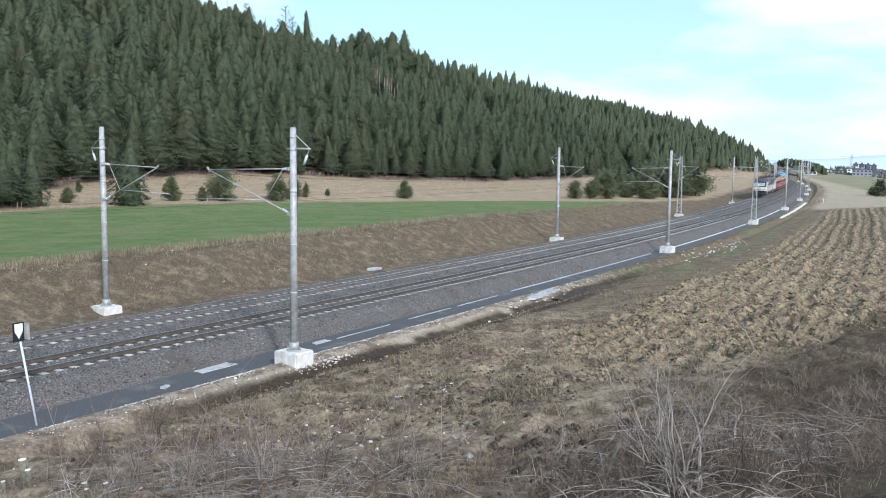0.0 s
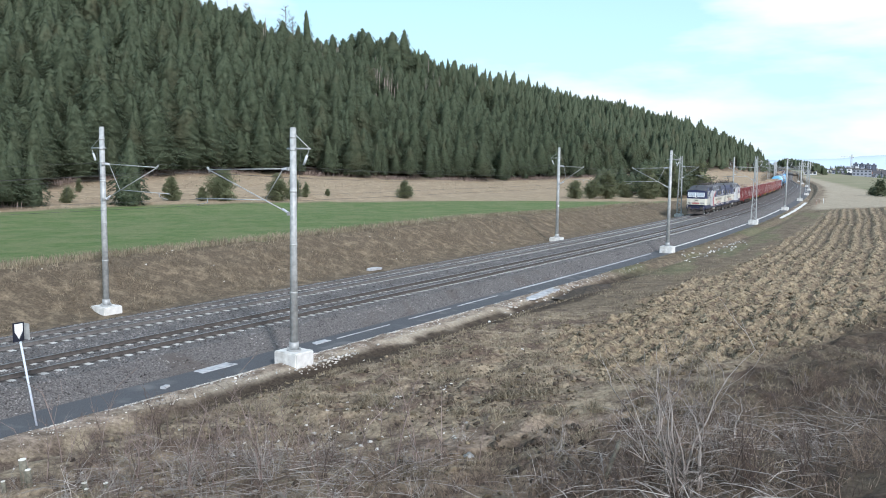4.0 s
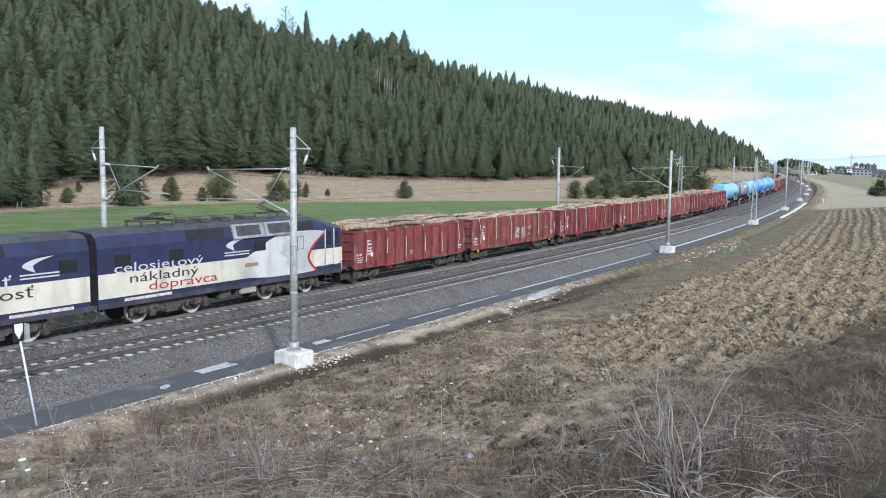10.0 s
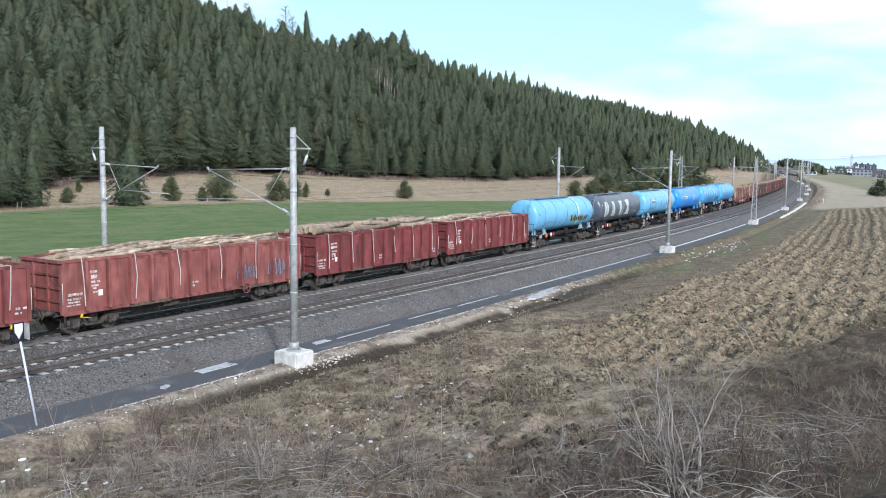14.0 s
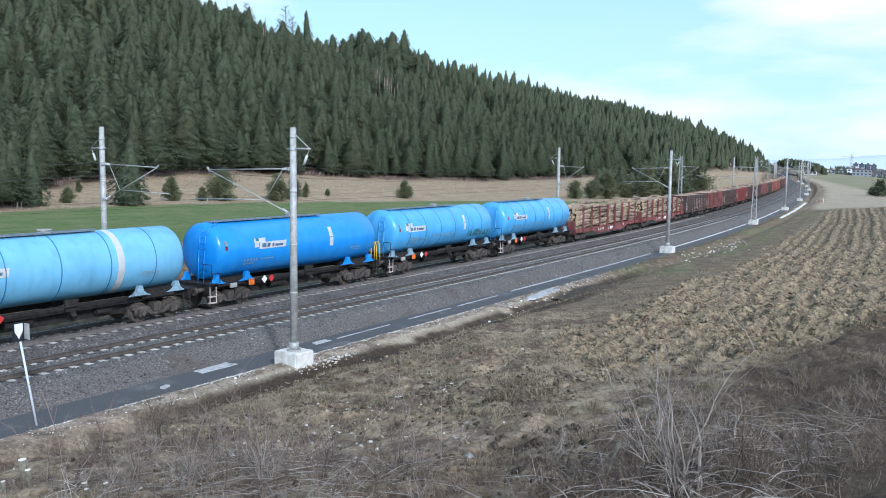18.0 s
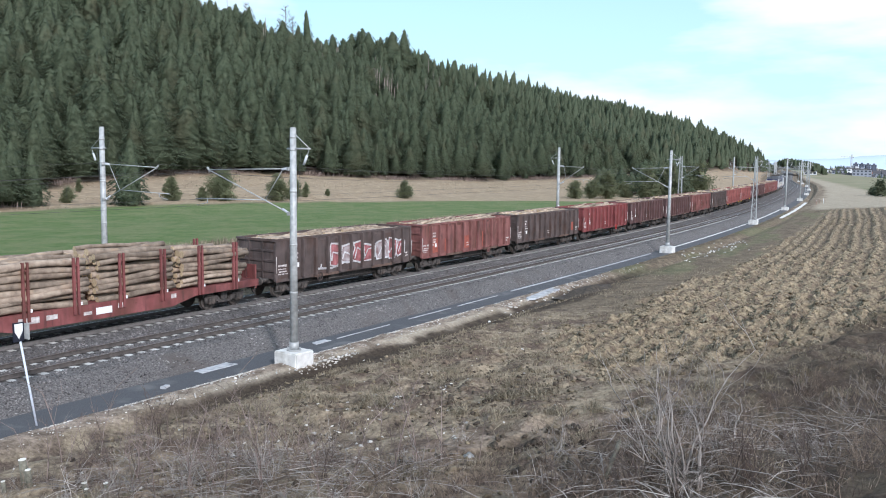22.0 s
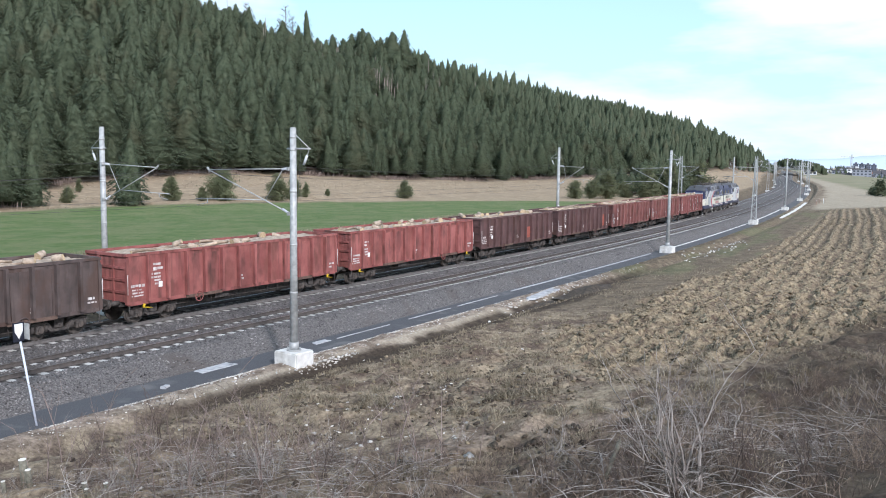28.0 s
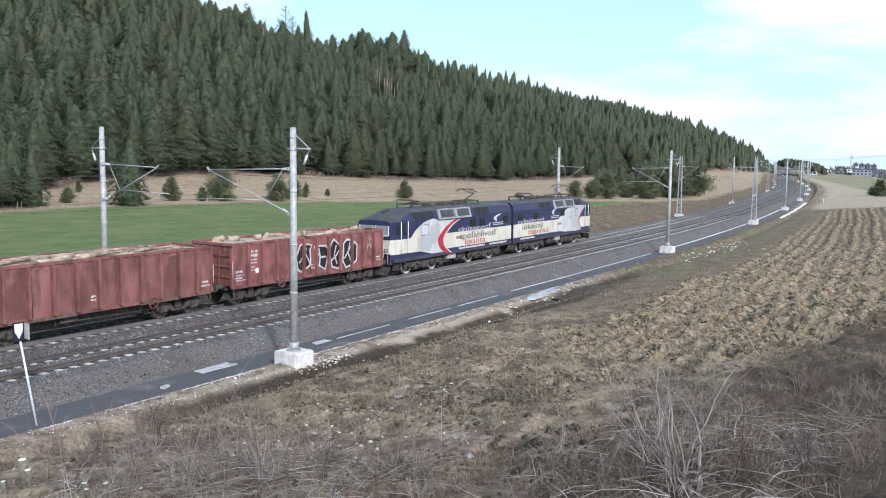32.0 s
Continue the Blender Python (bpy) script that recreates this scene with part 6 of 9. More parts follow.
def loco_bogie(parent, x):
    bm = bmesh.new()
    for sy in (-1, 1):
        y = sy * 1.12
        bm_prism(bm, [(-2.2, 0.72), (-2.2, 0.95), (2.2, 0.95), (2.2, 0.72), (0.9, 0.68), (0.5, 0.5), (-0.5, 0.5), (-0.9, 0.68)], y - 0.07, y + 0.07)
        for dx in (-2.15, -1.05, 1.05, 2.15):
            bm_tube(bm, (dx, y - sy * 0.02, 0.35), (dx, y - sy * 0.02, 0.8), 0.12, 10)
        bm_box(bm, -0.35, min(y, y + sy * 0.16), 0.35, 0.35, max(y, y + sy * 0.16), 0.75)
    bm_box(bm, -0.4, -1.1, 0.5, 0.4, 1.1, 0.9)
    b = part("bogie", bm, M_DARK, parent)
    b.matrix_basis = pose(x, 0, 0)
    for dx in (-1.6, 1.6):
        for sy in (-1, 1):
            child("wheel", WHEEL_LOCO, b, pose(dx, sy * 0.75, 0.625, 0, 0, 0 if sy < 0 else 180))
            child("axle_box", AXLE_BOX, b, pose(dx, sy * 1.12, 0.625, 0, 0, 0 if sy < 0 else 180))
            bm = bmesh.new()
            bm_tube(bm, (dx + 0.55, sy * 1.22, 0.95), (dx + 0.55, sy * 1.22, 0.35), 0.03, 6)
            bm_box(bm, dx + 0.42, min(sy * 1.1, sy * 1.26), 0.3, dx + 0.68, max(sy * 1.1, sy * 1.26), 0.55)
            part("brake_block", bm, M_DARK, b)
    return b


def pantograph(parent, u, raised, X):
    """Insulated base frame with a folded or half raised arm and its collector head."""
    z0 = 4.45
    d = X(u + 1) - X(u)
    P = lambda a, y, z: (X(u) + a * d, y, z)
    bm = bmesh.new()
    for a in (-0.9, 0.9):
        for y in (-0.55, 0.55):
            bm_tube(bm, P(a, y, z0 - 0.15), P(a, y, z0 + 0.12), 0.07, 8)
    for y in (-0.55, 0.55):
        bm_tube(bm, P(-1.0, y, z0 + 0.15), P(1.0, y, z0 + 0.15), 0.04, 6)
    for a in (-0.9, 0.9):
        bm_tube(bm, P(a, -0.6, z0 + 0.15), P(a, 0.6, z0 + 0.15), 0.04, 6)
    part("pantograph_base", bm, M_DARK, parent)
    bm = bmesh.new()
    if raised:
        knee, head = (1.15, 0, z0 + 0.62), (0.0, 0, 5.42)
        bm_tube(bm, P(-0.3, 0, z0 + 0.15), P(*knee), 0.05, 8)
        for y in (-0.3, 0.3):
            bm_tube(bm, P(*knee), P(head[0], y, head[2]), 0.03, 6)
        bm_tube(bm, P(-0.1, 0.15, z0 + 0.15), P(1.2, 0.15, z0 + 0.5), 0.025, 6)
        z1, a1 = 5.46, 0.0
    else:
        bm_tube(bm, P(-0.8, 0, z0 + 0.2), P(0.9, 0, z0 + 0.3), 0.05, 8)
        for y in (-0.35, 0.35):
            bm_tube(bm, P(0.9, 0, z0 + 0.3), P(-0.9, y, z0 + 0.42), 0.03, 6)
        z1, a1 = z0 + 0.45, -0.75
    part("pantograph_arm", bm, M_DARK, parent)
    bm = bmesh.new()
    for a in (-0.16, 0.16):
        bm_tube(bm, P(a1 + a, -0.55, z1), P(a1 + a, 0.55, z1), 0.03, 6)
        for s in (-1, 1):
            bm_tube(bm, P(a1 + a, s * 0.55, z1), P(a1 + a, s * 0.85, z1 - 0.2), 0.022, 6)
    part("collector_head", bm, M_DARK, parent)


def loco_half(root, X, first):
    """One of the two halves; u runs from the cab end. first: the half with the broad red arc."""
    H = 1.47

    def ring(u, w, zs, zt, zlow=1.05):
        return [(X(u), y, z) for y, z in ((-w, zlow), (-w, 2.5), (-w, 3.62 if zs > 3.9 else zs - 0.15), (-w + 0.17, zs), (-w + 0.5, zt - 0.06), (0, zt), (w - 0.5, zt - 0.06), (w - 0.17, zs), (w, 3.62 if zs > 3.9 else zs - 0.15), (w, 2.5), (w, zlow))]
    bm = bmesh.new()
    bm_loft(bm, [ring(0.30, 1.28, 3.66, 3.72), ring(0.42, 1.36, 3.72, 3.80), ring(0.8, 1.44, 3.76, 3.90), ring(1.4, H, 3.82, 4.05), ring(2.3, H, 4.02, 4.28), ring(2.7, H, 4.15, 4.38), ring(16.3, H, 4.15, 4.38), ring(16.82, H - 0.02, 4.12, 4.34)], 0, True, False)
    bmesh.ops.recalc_face_normals(bm, faces=bm.faces)
    for f in bm.faces:
        if f.normal.z > 0.55:
            f.material_index = 1
    part("body", bm, [M_NAVY, M_ROOF], root)
    block("sole_bar", (min(X(0.5), X(16.8)), -1.48, 0.98, max(X(0.5), X(16.8)), 1.48, 1.22), M_SILL, root)
    # both sides carry the same paint
    for sy in (-1, 1):
        def panel(name, pts, layer, mat, label=""):
            y0 = sy * (H + 0.0015)
            y1 = sy * (H + 0.004 + 0.004 * layer)
            bm = bmesh.new()
            bm_prism(bm, [(X(u), z) for u, z in pts], min(y0, y1), max(y0, y1))
            part(name, bm, mat, root, label)
        if first:
            sweep_top = smoothline([(2.4, 2.47), (3.03, 2.99), (4.02, 3.44), (5.2, 3.64)])
            inner = smoothline([(7.9, 3.42), (6.75, 2.9), (6.05, 2.06), (6.35, 1.5), (7.0, 1.12)])
            panel("cream_panel", [(1.35, 1.5), (1.35, 2.47)] + sweep_top[:9] + [(3.6, 2.2), (3.7, 1.5)], 0, M_CREAM, "cream painted side panel")
            panel("pale_panel", [(3.55, 1.5)] + [(3.55, 2.3)] + sweep_top[7:] + [(5.9, 3.44), (7.95, 3.42)] + inner[1:] + [(5.6, 1.12), (4.6, 1.3)], 1, M_PALE, "pale grey painted side panel")
            panel("grey_patch", [(3.3, 2.15), (3.42, 2.5), (3.75, 2.62), (4.7, 2.75), (4.85, 3.1), (5.25, 3.22), (5.6, 3.35), (5.95, 3.2), (6.2, 2.95), (5.95, 2.7), (6.1, 2.45), (5.65, 2.2), (5.5, 1.95), (5.0, 1.85), (4.75, 1.5), (4.35, 1.42), (4.0, 1.62), (3.65, 1.68), (3.45, 1.9)], 2, M_PATCH)
            panel("cream_band", [(6.6, 1.42), (6.5, 2.0), (6.85, 2.5), (16.8, 2.5), (16.8, 1.42)], 0, M_CREAM, "cream painted band")
            o = smoothline([(7.95, 3.42), (6.75, 2.95), (5.9, 2.35), (5.74, 2.0), (6.05, 1.5), (6.85, 1.08)])
            i_ = smoothline([(8.55, 3.42), (7.5, 3.05), (6.65, 2.45), (6.42, 2.02), (6.7, 1.52), (7.5, 1.08)])
            w_ = smoothline([(8.8, 3.42), (7.75, 3.05), (6.86, 2.45), (6.6, 2.02), (6.85, 1.52), (7.68, 1.08)])
            panel("white_arc", o + w_[::-1], 2, M_PALE)
            panel("red_arc", o + i_[::-1], 3, M_LRED, "broad red painted arc")
        else:
            sweep_top = smoothline([(8.1, 2.5), (7.5, 2.77), (6.2, 3.37), (4.8, 3.6), (3.8, 3.61), (2.9, 3.6)])
            panel("cream_band", [(16.8, 1.42), (16.8, 2.5), (8.1, 2.5), (7.2, 2.0), (7.4, 1.42)], 0, M_CREAM, "cream painted band")
            panel("pale_panel", [(7.9, 1.42), (8.1, 2.5)] + sweep_top[1:] + [(1.95, 3.5), (2.85, 2.88), (3.3, 2.4), (3.42, 2.1), (3.2, 1.7), (2.75, 1.3), (4.0, 1.25), (6.5, 1.3)], 1, M_PALE, "pale grey painted side panel")
            panel("grey_patch", [(5.75, 2.5), (5.45, 2.75), (5.5, 3.0), (4.85, 3.25), (4.7, 3.5), (3.85, 3.58), (2.6, 3.55), (2.15, 3.45), (2.9, 2.92), (3.38, 2.4), (3.5, 2.1), (3.28, 1.68), (2.85, 1.33), (3.9, 1.33), (4.3, 1.6), (4.9, 1.62), (5.2, 1.95), (5.05, 2.2)], 2, M_PATCH)
            panel("cream_panel", [(1.35, 1.5), (1.35, 2.47), (3.15, 2.47), (3.3, 2.1), (3.08, 1.72), (2.85, 1.5)], 1, M_CREAM, "cream painted side panel")
            o = smoothline([(1.9, 3.54), (2.86, 2.92), (3.3, 2.45), (3.46, 2.1), (3.24, 1.68), (2.75, 1.28)])
            i_ = smoothline([(1.9, 3.46), (2.72, 2.86), (3.12, 2.42), (3.27, 2.1), (3.08, 1.74), (2.62, 1.32)])
            panel("red_edge", o + i_[::-1], 3, M_LRED)
        # cream paint that runs round the cab's corner to the door
        bm = bmesh.new()
        low, high = [], []
        for u, w in ((0.30, 1.284), (0.42, 1.364), (0.8, 1.444), (1.4, 1.4735)):
            low.append((bm.verts.new((X(u), sy * (w + 0.001), 1.5)), bm.verts.new((X(u), sy * (w + 0.008), 1.5))))
            high.append((bm.verts.new((X(u), sy * (w + 0.001), 2.46)), bm.verts.new((X(u), sy * (w + 0.008), 2.46))))
        for k in range(3):
            bm.faces.new((low[k][1], low[k + 1][1], high[k + 1][1], high[k][1]))
            bm.faces.new((high[k][0], high[k][1], high[k + 1][1], high[k + 1][0]))
            bm.faces.new((low[k][0], low[k + 1][0], low[k + 1][1], low[k][1]))
        bmesh.ops.recalc_face_normals(bm, faces=bm.faces)
        part("corner_panel", bm, M_CREAM, root, "cream painted cab corner")
        # doors, windows
        y = sy * H
        for u in (1.22, 2.0):
            bm = bmesh.new()
            bm_tube(bm, (X(u), y + sy * 0.05, 1.5), (X(u), y + sy * 0.05, 3.6), 0.024, 6)
            part("door_rail", bm, M_WHITE, root, "white hand rail")
        def flat(name, u0, z0, u1, z1, mat, proud, label=""):
            ya, yb = y + sy * 0.002, y + sy * proud
            return block(name, (min(X(u0), X(u1)), min(ya, yb), z0, max(X(u0), X(u1)), max(ya, yb), z1), mat, root, label)
        d = flat("cab_door", 1.3, 1.5, 1.92, 3.58, M_NAVY, 0.012)
        flat("door_lower_panel", 1.32, 1.52, 1.9, 2.46, M_CREAM, 0.022)
        flat("door_window", 1.42, 2.72, 1.8, 3.45, M_GLASS, 0.02)
        flat("cab_window", 0.78, 2.75, 1.1, 3.42, M_GLASS, 0.012)
        if first:
            flat("vent_door", 3.58, 2.55, 4.5, 3.28, M_GRILLE, 0.018, "dark seal round a side hatch")
            flat("hatch_cover", 3.61, 2.58, 4.47, 3.25, M_PALE, 0.022)
            for k in range(9):
                flat("panel_rib", 3.3, 1.62 + k * 0.1, 5.75, 1.637 + k * 0.1, M_PATCH, 0.021)
            for k in range(5):
                flat("panel_rib", 4.6, 2.6 + k * 0.13, 5.9, 2.617 + k * 0.13, M_PATCH, 0.021)
        else:
            flat("vent_door", 3.78, 2.6, 4.3, 3.32, M_GRILLE, 0.018, "dark seal round a side hatch")
            flat("hatch_cover", 3.81, 2.63, 4.27, 3.29, M_PATCH, 0.022)
        for u in ((10.2, 11.6, 15.4) if first else (6.75, 12.2, 15.15)):
            flat("side_window", u, 2.78, u + 0.8, 3.3, M_GLASS, 0.03)
        flat("builder_plate", 8.2 if first else 7.3, 2.0, 9.0 if first else 8.2, 2.2, M_PLATE, 0.014)
        # shoulder windows and cooler boxes
        def shoulder(name, u0, u1, k0, k1, mat, proud):
            """A slab on the sloping shoulder, k from 0 low to 1 high."""
            bm = bmesh.new()
            q = []
            for u, k in ((u0, k0), (u1, k0), (u1, k1), (u0, k1)):
                q.append(Vector((X(u), sy * (H - 0.17 * k), 3.62 + 0.53 * k)))
            n = Vector((0, sy * 0.95, 0.3)) * proud
            n0 = Vector((0, sy * 0.95, 0.3)) * 0.003
            a = [bm.verts.new(v + n0) for v in q]
            b = [bm.verts.new(v + n) for v in q]
            for i in range(4):
                bm.faces.new((a[i], a[(i + 1) % 4], b[(i + 1) % 4], b[i]))
            bm.faces.new(a[::-1])
            bm.faces.new(b)
            return part(name, bm, mat, root)
        for base in ((2.75, 3.62, 4.49), (10.9, 11.65, 12.4)) if first else ((9.6, 10.4, 11.2), (2.9, 3.6)):
            for u in base:
                shoulder("shoulder_window", u, u + 0.72, 0.06, 0.94, M_GRILLE, 0.02)
        ub = 5.75 if first else 4.6
        for k in range(2):
            shoulder("cooler_box", ub + k * 2.25, ub + k * 2.25 + 2.2, -0.25, 1.12, M_BOXG, 0.10)
            shoulder("cooler_grille", ub + k * 2.25 + 0.3, ub + k * 2.25 + 1.95, 0.0, 0.95, M_BOXD, 0.115)
    y = -H - 0.022
    if first:
        lettering(root, "sk\u00fasenos\u0165", 8.45, 2.44, 0.62, 4.9, M_TEXTW, y)
        lettering(root, "spo\u013eahlivos\u0165", 8.75, 1.95, 0.62, 5.5, M_TEXTK, y - 0.002)
        lettering(root, "kvalita", 9.5, 1.50, 0.62, 3.0, M_LRED, y - 0.003)
        for u0, u1, z0 in ((8.6, 12.4, 1.22), (13.2, 16.0, 1.2)):
            block("address_bar", (u0, -1.49, z0, u1, -1.482, z0 + 0.13), M_CHALK, root)
        logo_u = 13.8
    else:
        lettering(root, "celosie\u0165ov\u00fd", X(16.0), 2.5, 0.6, 5.0, M_TEXTW, y)
        lettering(root, "n\u00e1kladn\u00fd", X(15.2), 2.0, 0.6, 3.9, M_TEXTK, y - 0.002)
        lettering(root, "dopravca", X(14.2), 1.55, 0.6, 4.1, M_LRED, y - 0.003)
        block("address_bar", (X(15.5), -1.49, 1.2, X(12.9), -1.482, 1.33), M_CHALK, root)
        logo_u = 9.5
    # swoosh emblem as a plain shape
    bm = bmesh.new()
    xa = X(logo_u) if first else X(logo_u)
    sw = smoothline([(xa + 1.4, 3.55), (xa + 0.5, 3.45), (xa, 3.2), (xa + 0.55, 2.92)]) + smoothline([(xa + 0.45, 3.2), (xa + 0.75, 3.36), (xa + 1.4, 3.55)])
    bm_prism(bm, sw, -H - 0.012, -H - 0.003)
    part("emblem", bm, M_TEXTW, root, "pale crescent emblem")
    block("emblem_bar", (xa - 0.1, -H - 0.01, 2.82, xa + 1.6, -H - 0.003, 2.88), M_TEXTW, root)
    block("emblem_bar", (xa - 0.1, -H - 0.01, 2.68, xa + 1.6, -H - 0.003, 2.74), M_TEXTW, root)
    # cab front
    sx = X(1) - X(0)
    F = lambda a, b: (min(X(a), X(b)), max(X(a), X(b)))
    bm = bmesh.new()
    q = [(X(0.18), -1.28, 1.56), (X(0.18), 1.28, 1.56), (X(0.24), 1.31, 2.44), (X(0.24), -1.31, 2.44)]
    back = [(X(0.33), yy, z) for _, yy, z in q]
    va, vb = [bm.verts.new(v) for v in q], [bm.verts.new(v) for v in back]
    for i in range(4):
        bm.faces.new((va[i], va[(i + 1) % 4], vb[(i + 1) % 4], vb[i]))
    bm.faces.new(va)
    part("front_panel", bm, M_CREAM, root, "cream lower front panel")
    for sy in (-1, 1):
        bm = bmesh.new()
        def pane(y0, y1, z0, z1, cut, out):
            return [(X(0.26 - out + 0.06 * (z - 2.7)), sy * yy, z) for yy, z in ((y0 + cut, z0), (y1 - cut, z0), (y1, z0 + cut), (y1, z1 - cut), (y1 - cut, z1), (y0 + cut, z1), (y0, z1 - cut), (y0, z0 + cut))]
        o = pane(0.06, 1.19, 2.70, 3.52, 0.09, 0.0)
        ip = pane(0.115, 1.135, 2.755, 3.465, 0.075, 0.0)
        vo, vi = [bm.verts.new(v) for v in o], [bm.verts.new(v) for v in ip]
        for i in range(8):
            bm.faces.new((vo[i], vo[(i + 1) % 8], vi[(i + 1) % 8], vi[i]))
        vb = [bm.verts.new((X(0.33), v[1], v[2])) for v in o]
        for i in range(8):
            bm.faces.new((vo[(i + 1) % 8], vo[i], vb[i], vb[(i + 1) % 8]))
        part("windscreen_frame", bm, M_WHITE, root, "white windscreen frame")
        bm = bmesh.new()
        bm_loft(bm, [[(v[0] + 0.03 * (1 if X(1) > X(0) else -1), v[1], v[2]) for v in ip], ip], 0, True, False)
        bmesh.ops.recalc_face_normals(bm, faces=bm.faces)
        part("windscreen", bm, M_SCREEN, root, "windscreen with the bright sky's reflection put into its pale colour")
        bm = bmesh.new()
        bm_tube(bm, (X(0.22), sy * 0.5, 2.68), (X(0.25), sy * 0.75, 3.15), 0.012, 5)
        part("wiper", bm, M_BLACK, root)
        for k in (0.78, 1.04):
            bm = bmesh.new()
            bm_tube(bm, (X(0.26), sy * k, 1.78), (X(0.14), sy * k, 1.78), 0.125, 16)
            part("lamp_ring", bm, M_BLACK, root)
            bm = bmesh.new()
            bm_tube(bm, (X(0.2), sy * k, 1.78), (X(0.13), sy * k, 1.78), 0.085, 14)
            part("headlight", bm, M_LAMP, root)
        child("buffer", BUFFER, root, pose(X(0), sy * 0.875, 1.05, 0, 0, 0 if first else 180))
        bm = bmesh.new()
        for k in range(4):
            a0, b0 = F(1.35, 1.85)
            bm_box(bm, a0, min(sy * 1.42, sy * 1.25), 0.4 + 0.25 * k, b0, max(sy * 1.42, sy * 1.25), 0.43 + 0.25 * k)
        for u in (1.35, 1.85):
            bm_tube(bm, (X(u), sy * 1.42, 0.4), (X(u), sy * 1.42, 1.2), 0.018, 5)
        part("cab_steps", bm, M_DARK, root)
    a0, b0 = F(0.15, 0.21)
    block("number_board", (a0, -0.5, 1.66, b0, 0.5, 1.88), M_NUMBER, root, "dull red plate on the front")
    a0, b0 = F(0.19, 0.215)
    block("front_emblem", (a0, -0.24, 2.16, b0, 0.1, 2.25), M_TEXTK, root)
    block("front_emblem", (a0, -0.28, 2.06, b0, 0.28, 2.10), M_CHALK, root)
    bm = bmesh.new()
    for yy in (-0.1, 0.1):
        bm_tube(bm, (X(0.34), yy, 2.57), (X(0.22), yy, 2.57), 0.075, 12)
    part("top_lamp", bm, M_LAMP, root)
    a0, b0 = F(0.3, 0.62)
    block("buffer_beam", (a0, -1.3, 0.85, b0, 1.3, 1.56), M_SILL, root)
    for yy in (-0.55, -0.3, 0.3, 0.55):
        bar("brake_hose", (X(0.28), yy, 1.0), (X(0.16), yy + 0.06, 0.5), 0.03, M_DARK, root, 6)
    for yy in (-1.2, 1.2):
        bar("front_grab_rail", (X(0.16), yy, 0.95), (X(0.16), yy, 1.5), 0.018, M_CHALK, root, 6)
    bm = bmesh.new()
    q = [(X(0.12), -1.2, 0.2), (X(0.12), 1.2, 0.2), (X(0.4), 1.3, 0.72), (X(0.4), -1.3, 0.72)]
    bm.faces.new([bm.verts.new(v) for v in q])
    bmesh.ops.solidify(bm, geom=bm.faces[:], thickness=0.04)
    part("plough", bm, M_DARK, root, "dark rail guard")
    child("coupler", COUPLER, root, pose(X(0), 0, 1.0, 0, 0, 0 if first else 180))
    for u in (4.455, 12.755):
        loco_bogie(root, X(u))
    for u0, u1, z0, m in ((7.0, 8.6, 0.55, M_DARK), (7.3, 8.4, 0.62, M_BOXL), (8.9, 9.7, 0.5, M_DARK), (6.3, 6.8, 0.6, M_DARK)):
        a0, b0 = F(u0, u1)
        block("equipment_box", (a0, -1.35 if m is M_BOXL else -1.2, z0, b0, 1.2, 1.0), m, root, bevel=0.03)
    # roof gear
    pantograph(root, 4.6 if first else 12.9, False, X)
    pantograph(root, 12.0 if first else 4.6, True, X)
    bm = bmesh.new()
    for u in (6.6, 8.2, 9.6, 10.6):
        a0, b0 = F(u, u + 0.5)
        bm_box(bm, a0, -0.4, 4.36, b0, 0.5, 4.55)
        bm_tube(bm, (X(u + 0.7), 0.2, 4.36), (X(u + 0.7), 0.2, 4.62), 0.06, 8)
    bm_tube(bm, (X(5.6), 0.2, 4.62), (X(11.2), 0.2, 4.62), 0.02, 5)
    part("roof_conductor", bm, M_DARK, root)
    bm = bmesh.new()
    bm_tube(bm, (X(1.6), 0.3, 4.1), (X(2.2), 0.3, 4.3), 0.09, 8)
    part("horn", bm, M_DARK, root)


M_BOXD = surface("cooler_dark", (0.035, 0.037, 0.042), (0.075, 0.078, 0.085), 2, 0.5)
M_BOXL = surface("pale_box", (0.38, 0.37, 0.33), (0.48, 0.46, 0.41), 6, 0.6)
M_PLATE = surface("bronze_plate", (0.30, 0.19, 0.10), (0.38, 0.25, 0.14), 9, 0.5)


def locomotive(label):
    root = tagged(new("locomotive"), label, "locomotive", group="locomotives")
    loco_half(root, lambda u: u, True)
    loco_half(root, lambda u: 34.0 - u, False)
    bm = bmesh.new()
    rings = []
    for k in range(9):
        x = 16.84 + (34.0 - 2 * 16.84) * k / 8
        w, t = (1.32, 4.2) if k % 2 else (1.42, 4.28)
        rings.append([(x, -w, 1.2), (x, -w, t - 0.3), (x, -w + 0.3, t), (x, w - 0.3, t), (x, w, t - 0.3), (x, w, 1.2)])
    bm_loft(bm, rings, 0, True, False)
    part("gangway_bellows", bm, M_BLACK, root, "black folded bellows between the halves")
    bm = bmesh.new()
    prev = None
    for k in range(9):
        a = math.pi * k / 8
        p = (17.0 - 0.32 * math.cos(a), -1.25, 1.0 - 0.55 * math.sin(a))
        if prev:
            bm_tube(bm, prev, p, 0.05, 6)
        prev = p
    bm_box(bm, 16.62, -1.35, 1.0, 17.4, -1.0, 1.45)
    part("jumper_cable", bm, M_DARK, root)
    block("drawbar", (16.4, -0.3, 0.8, 18.0, 0.3, 1.05), M_DARK, root)
    return root, 34.42


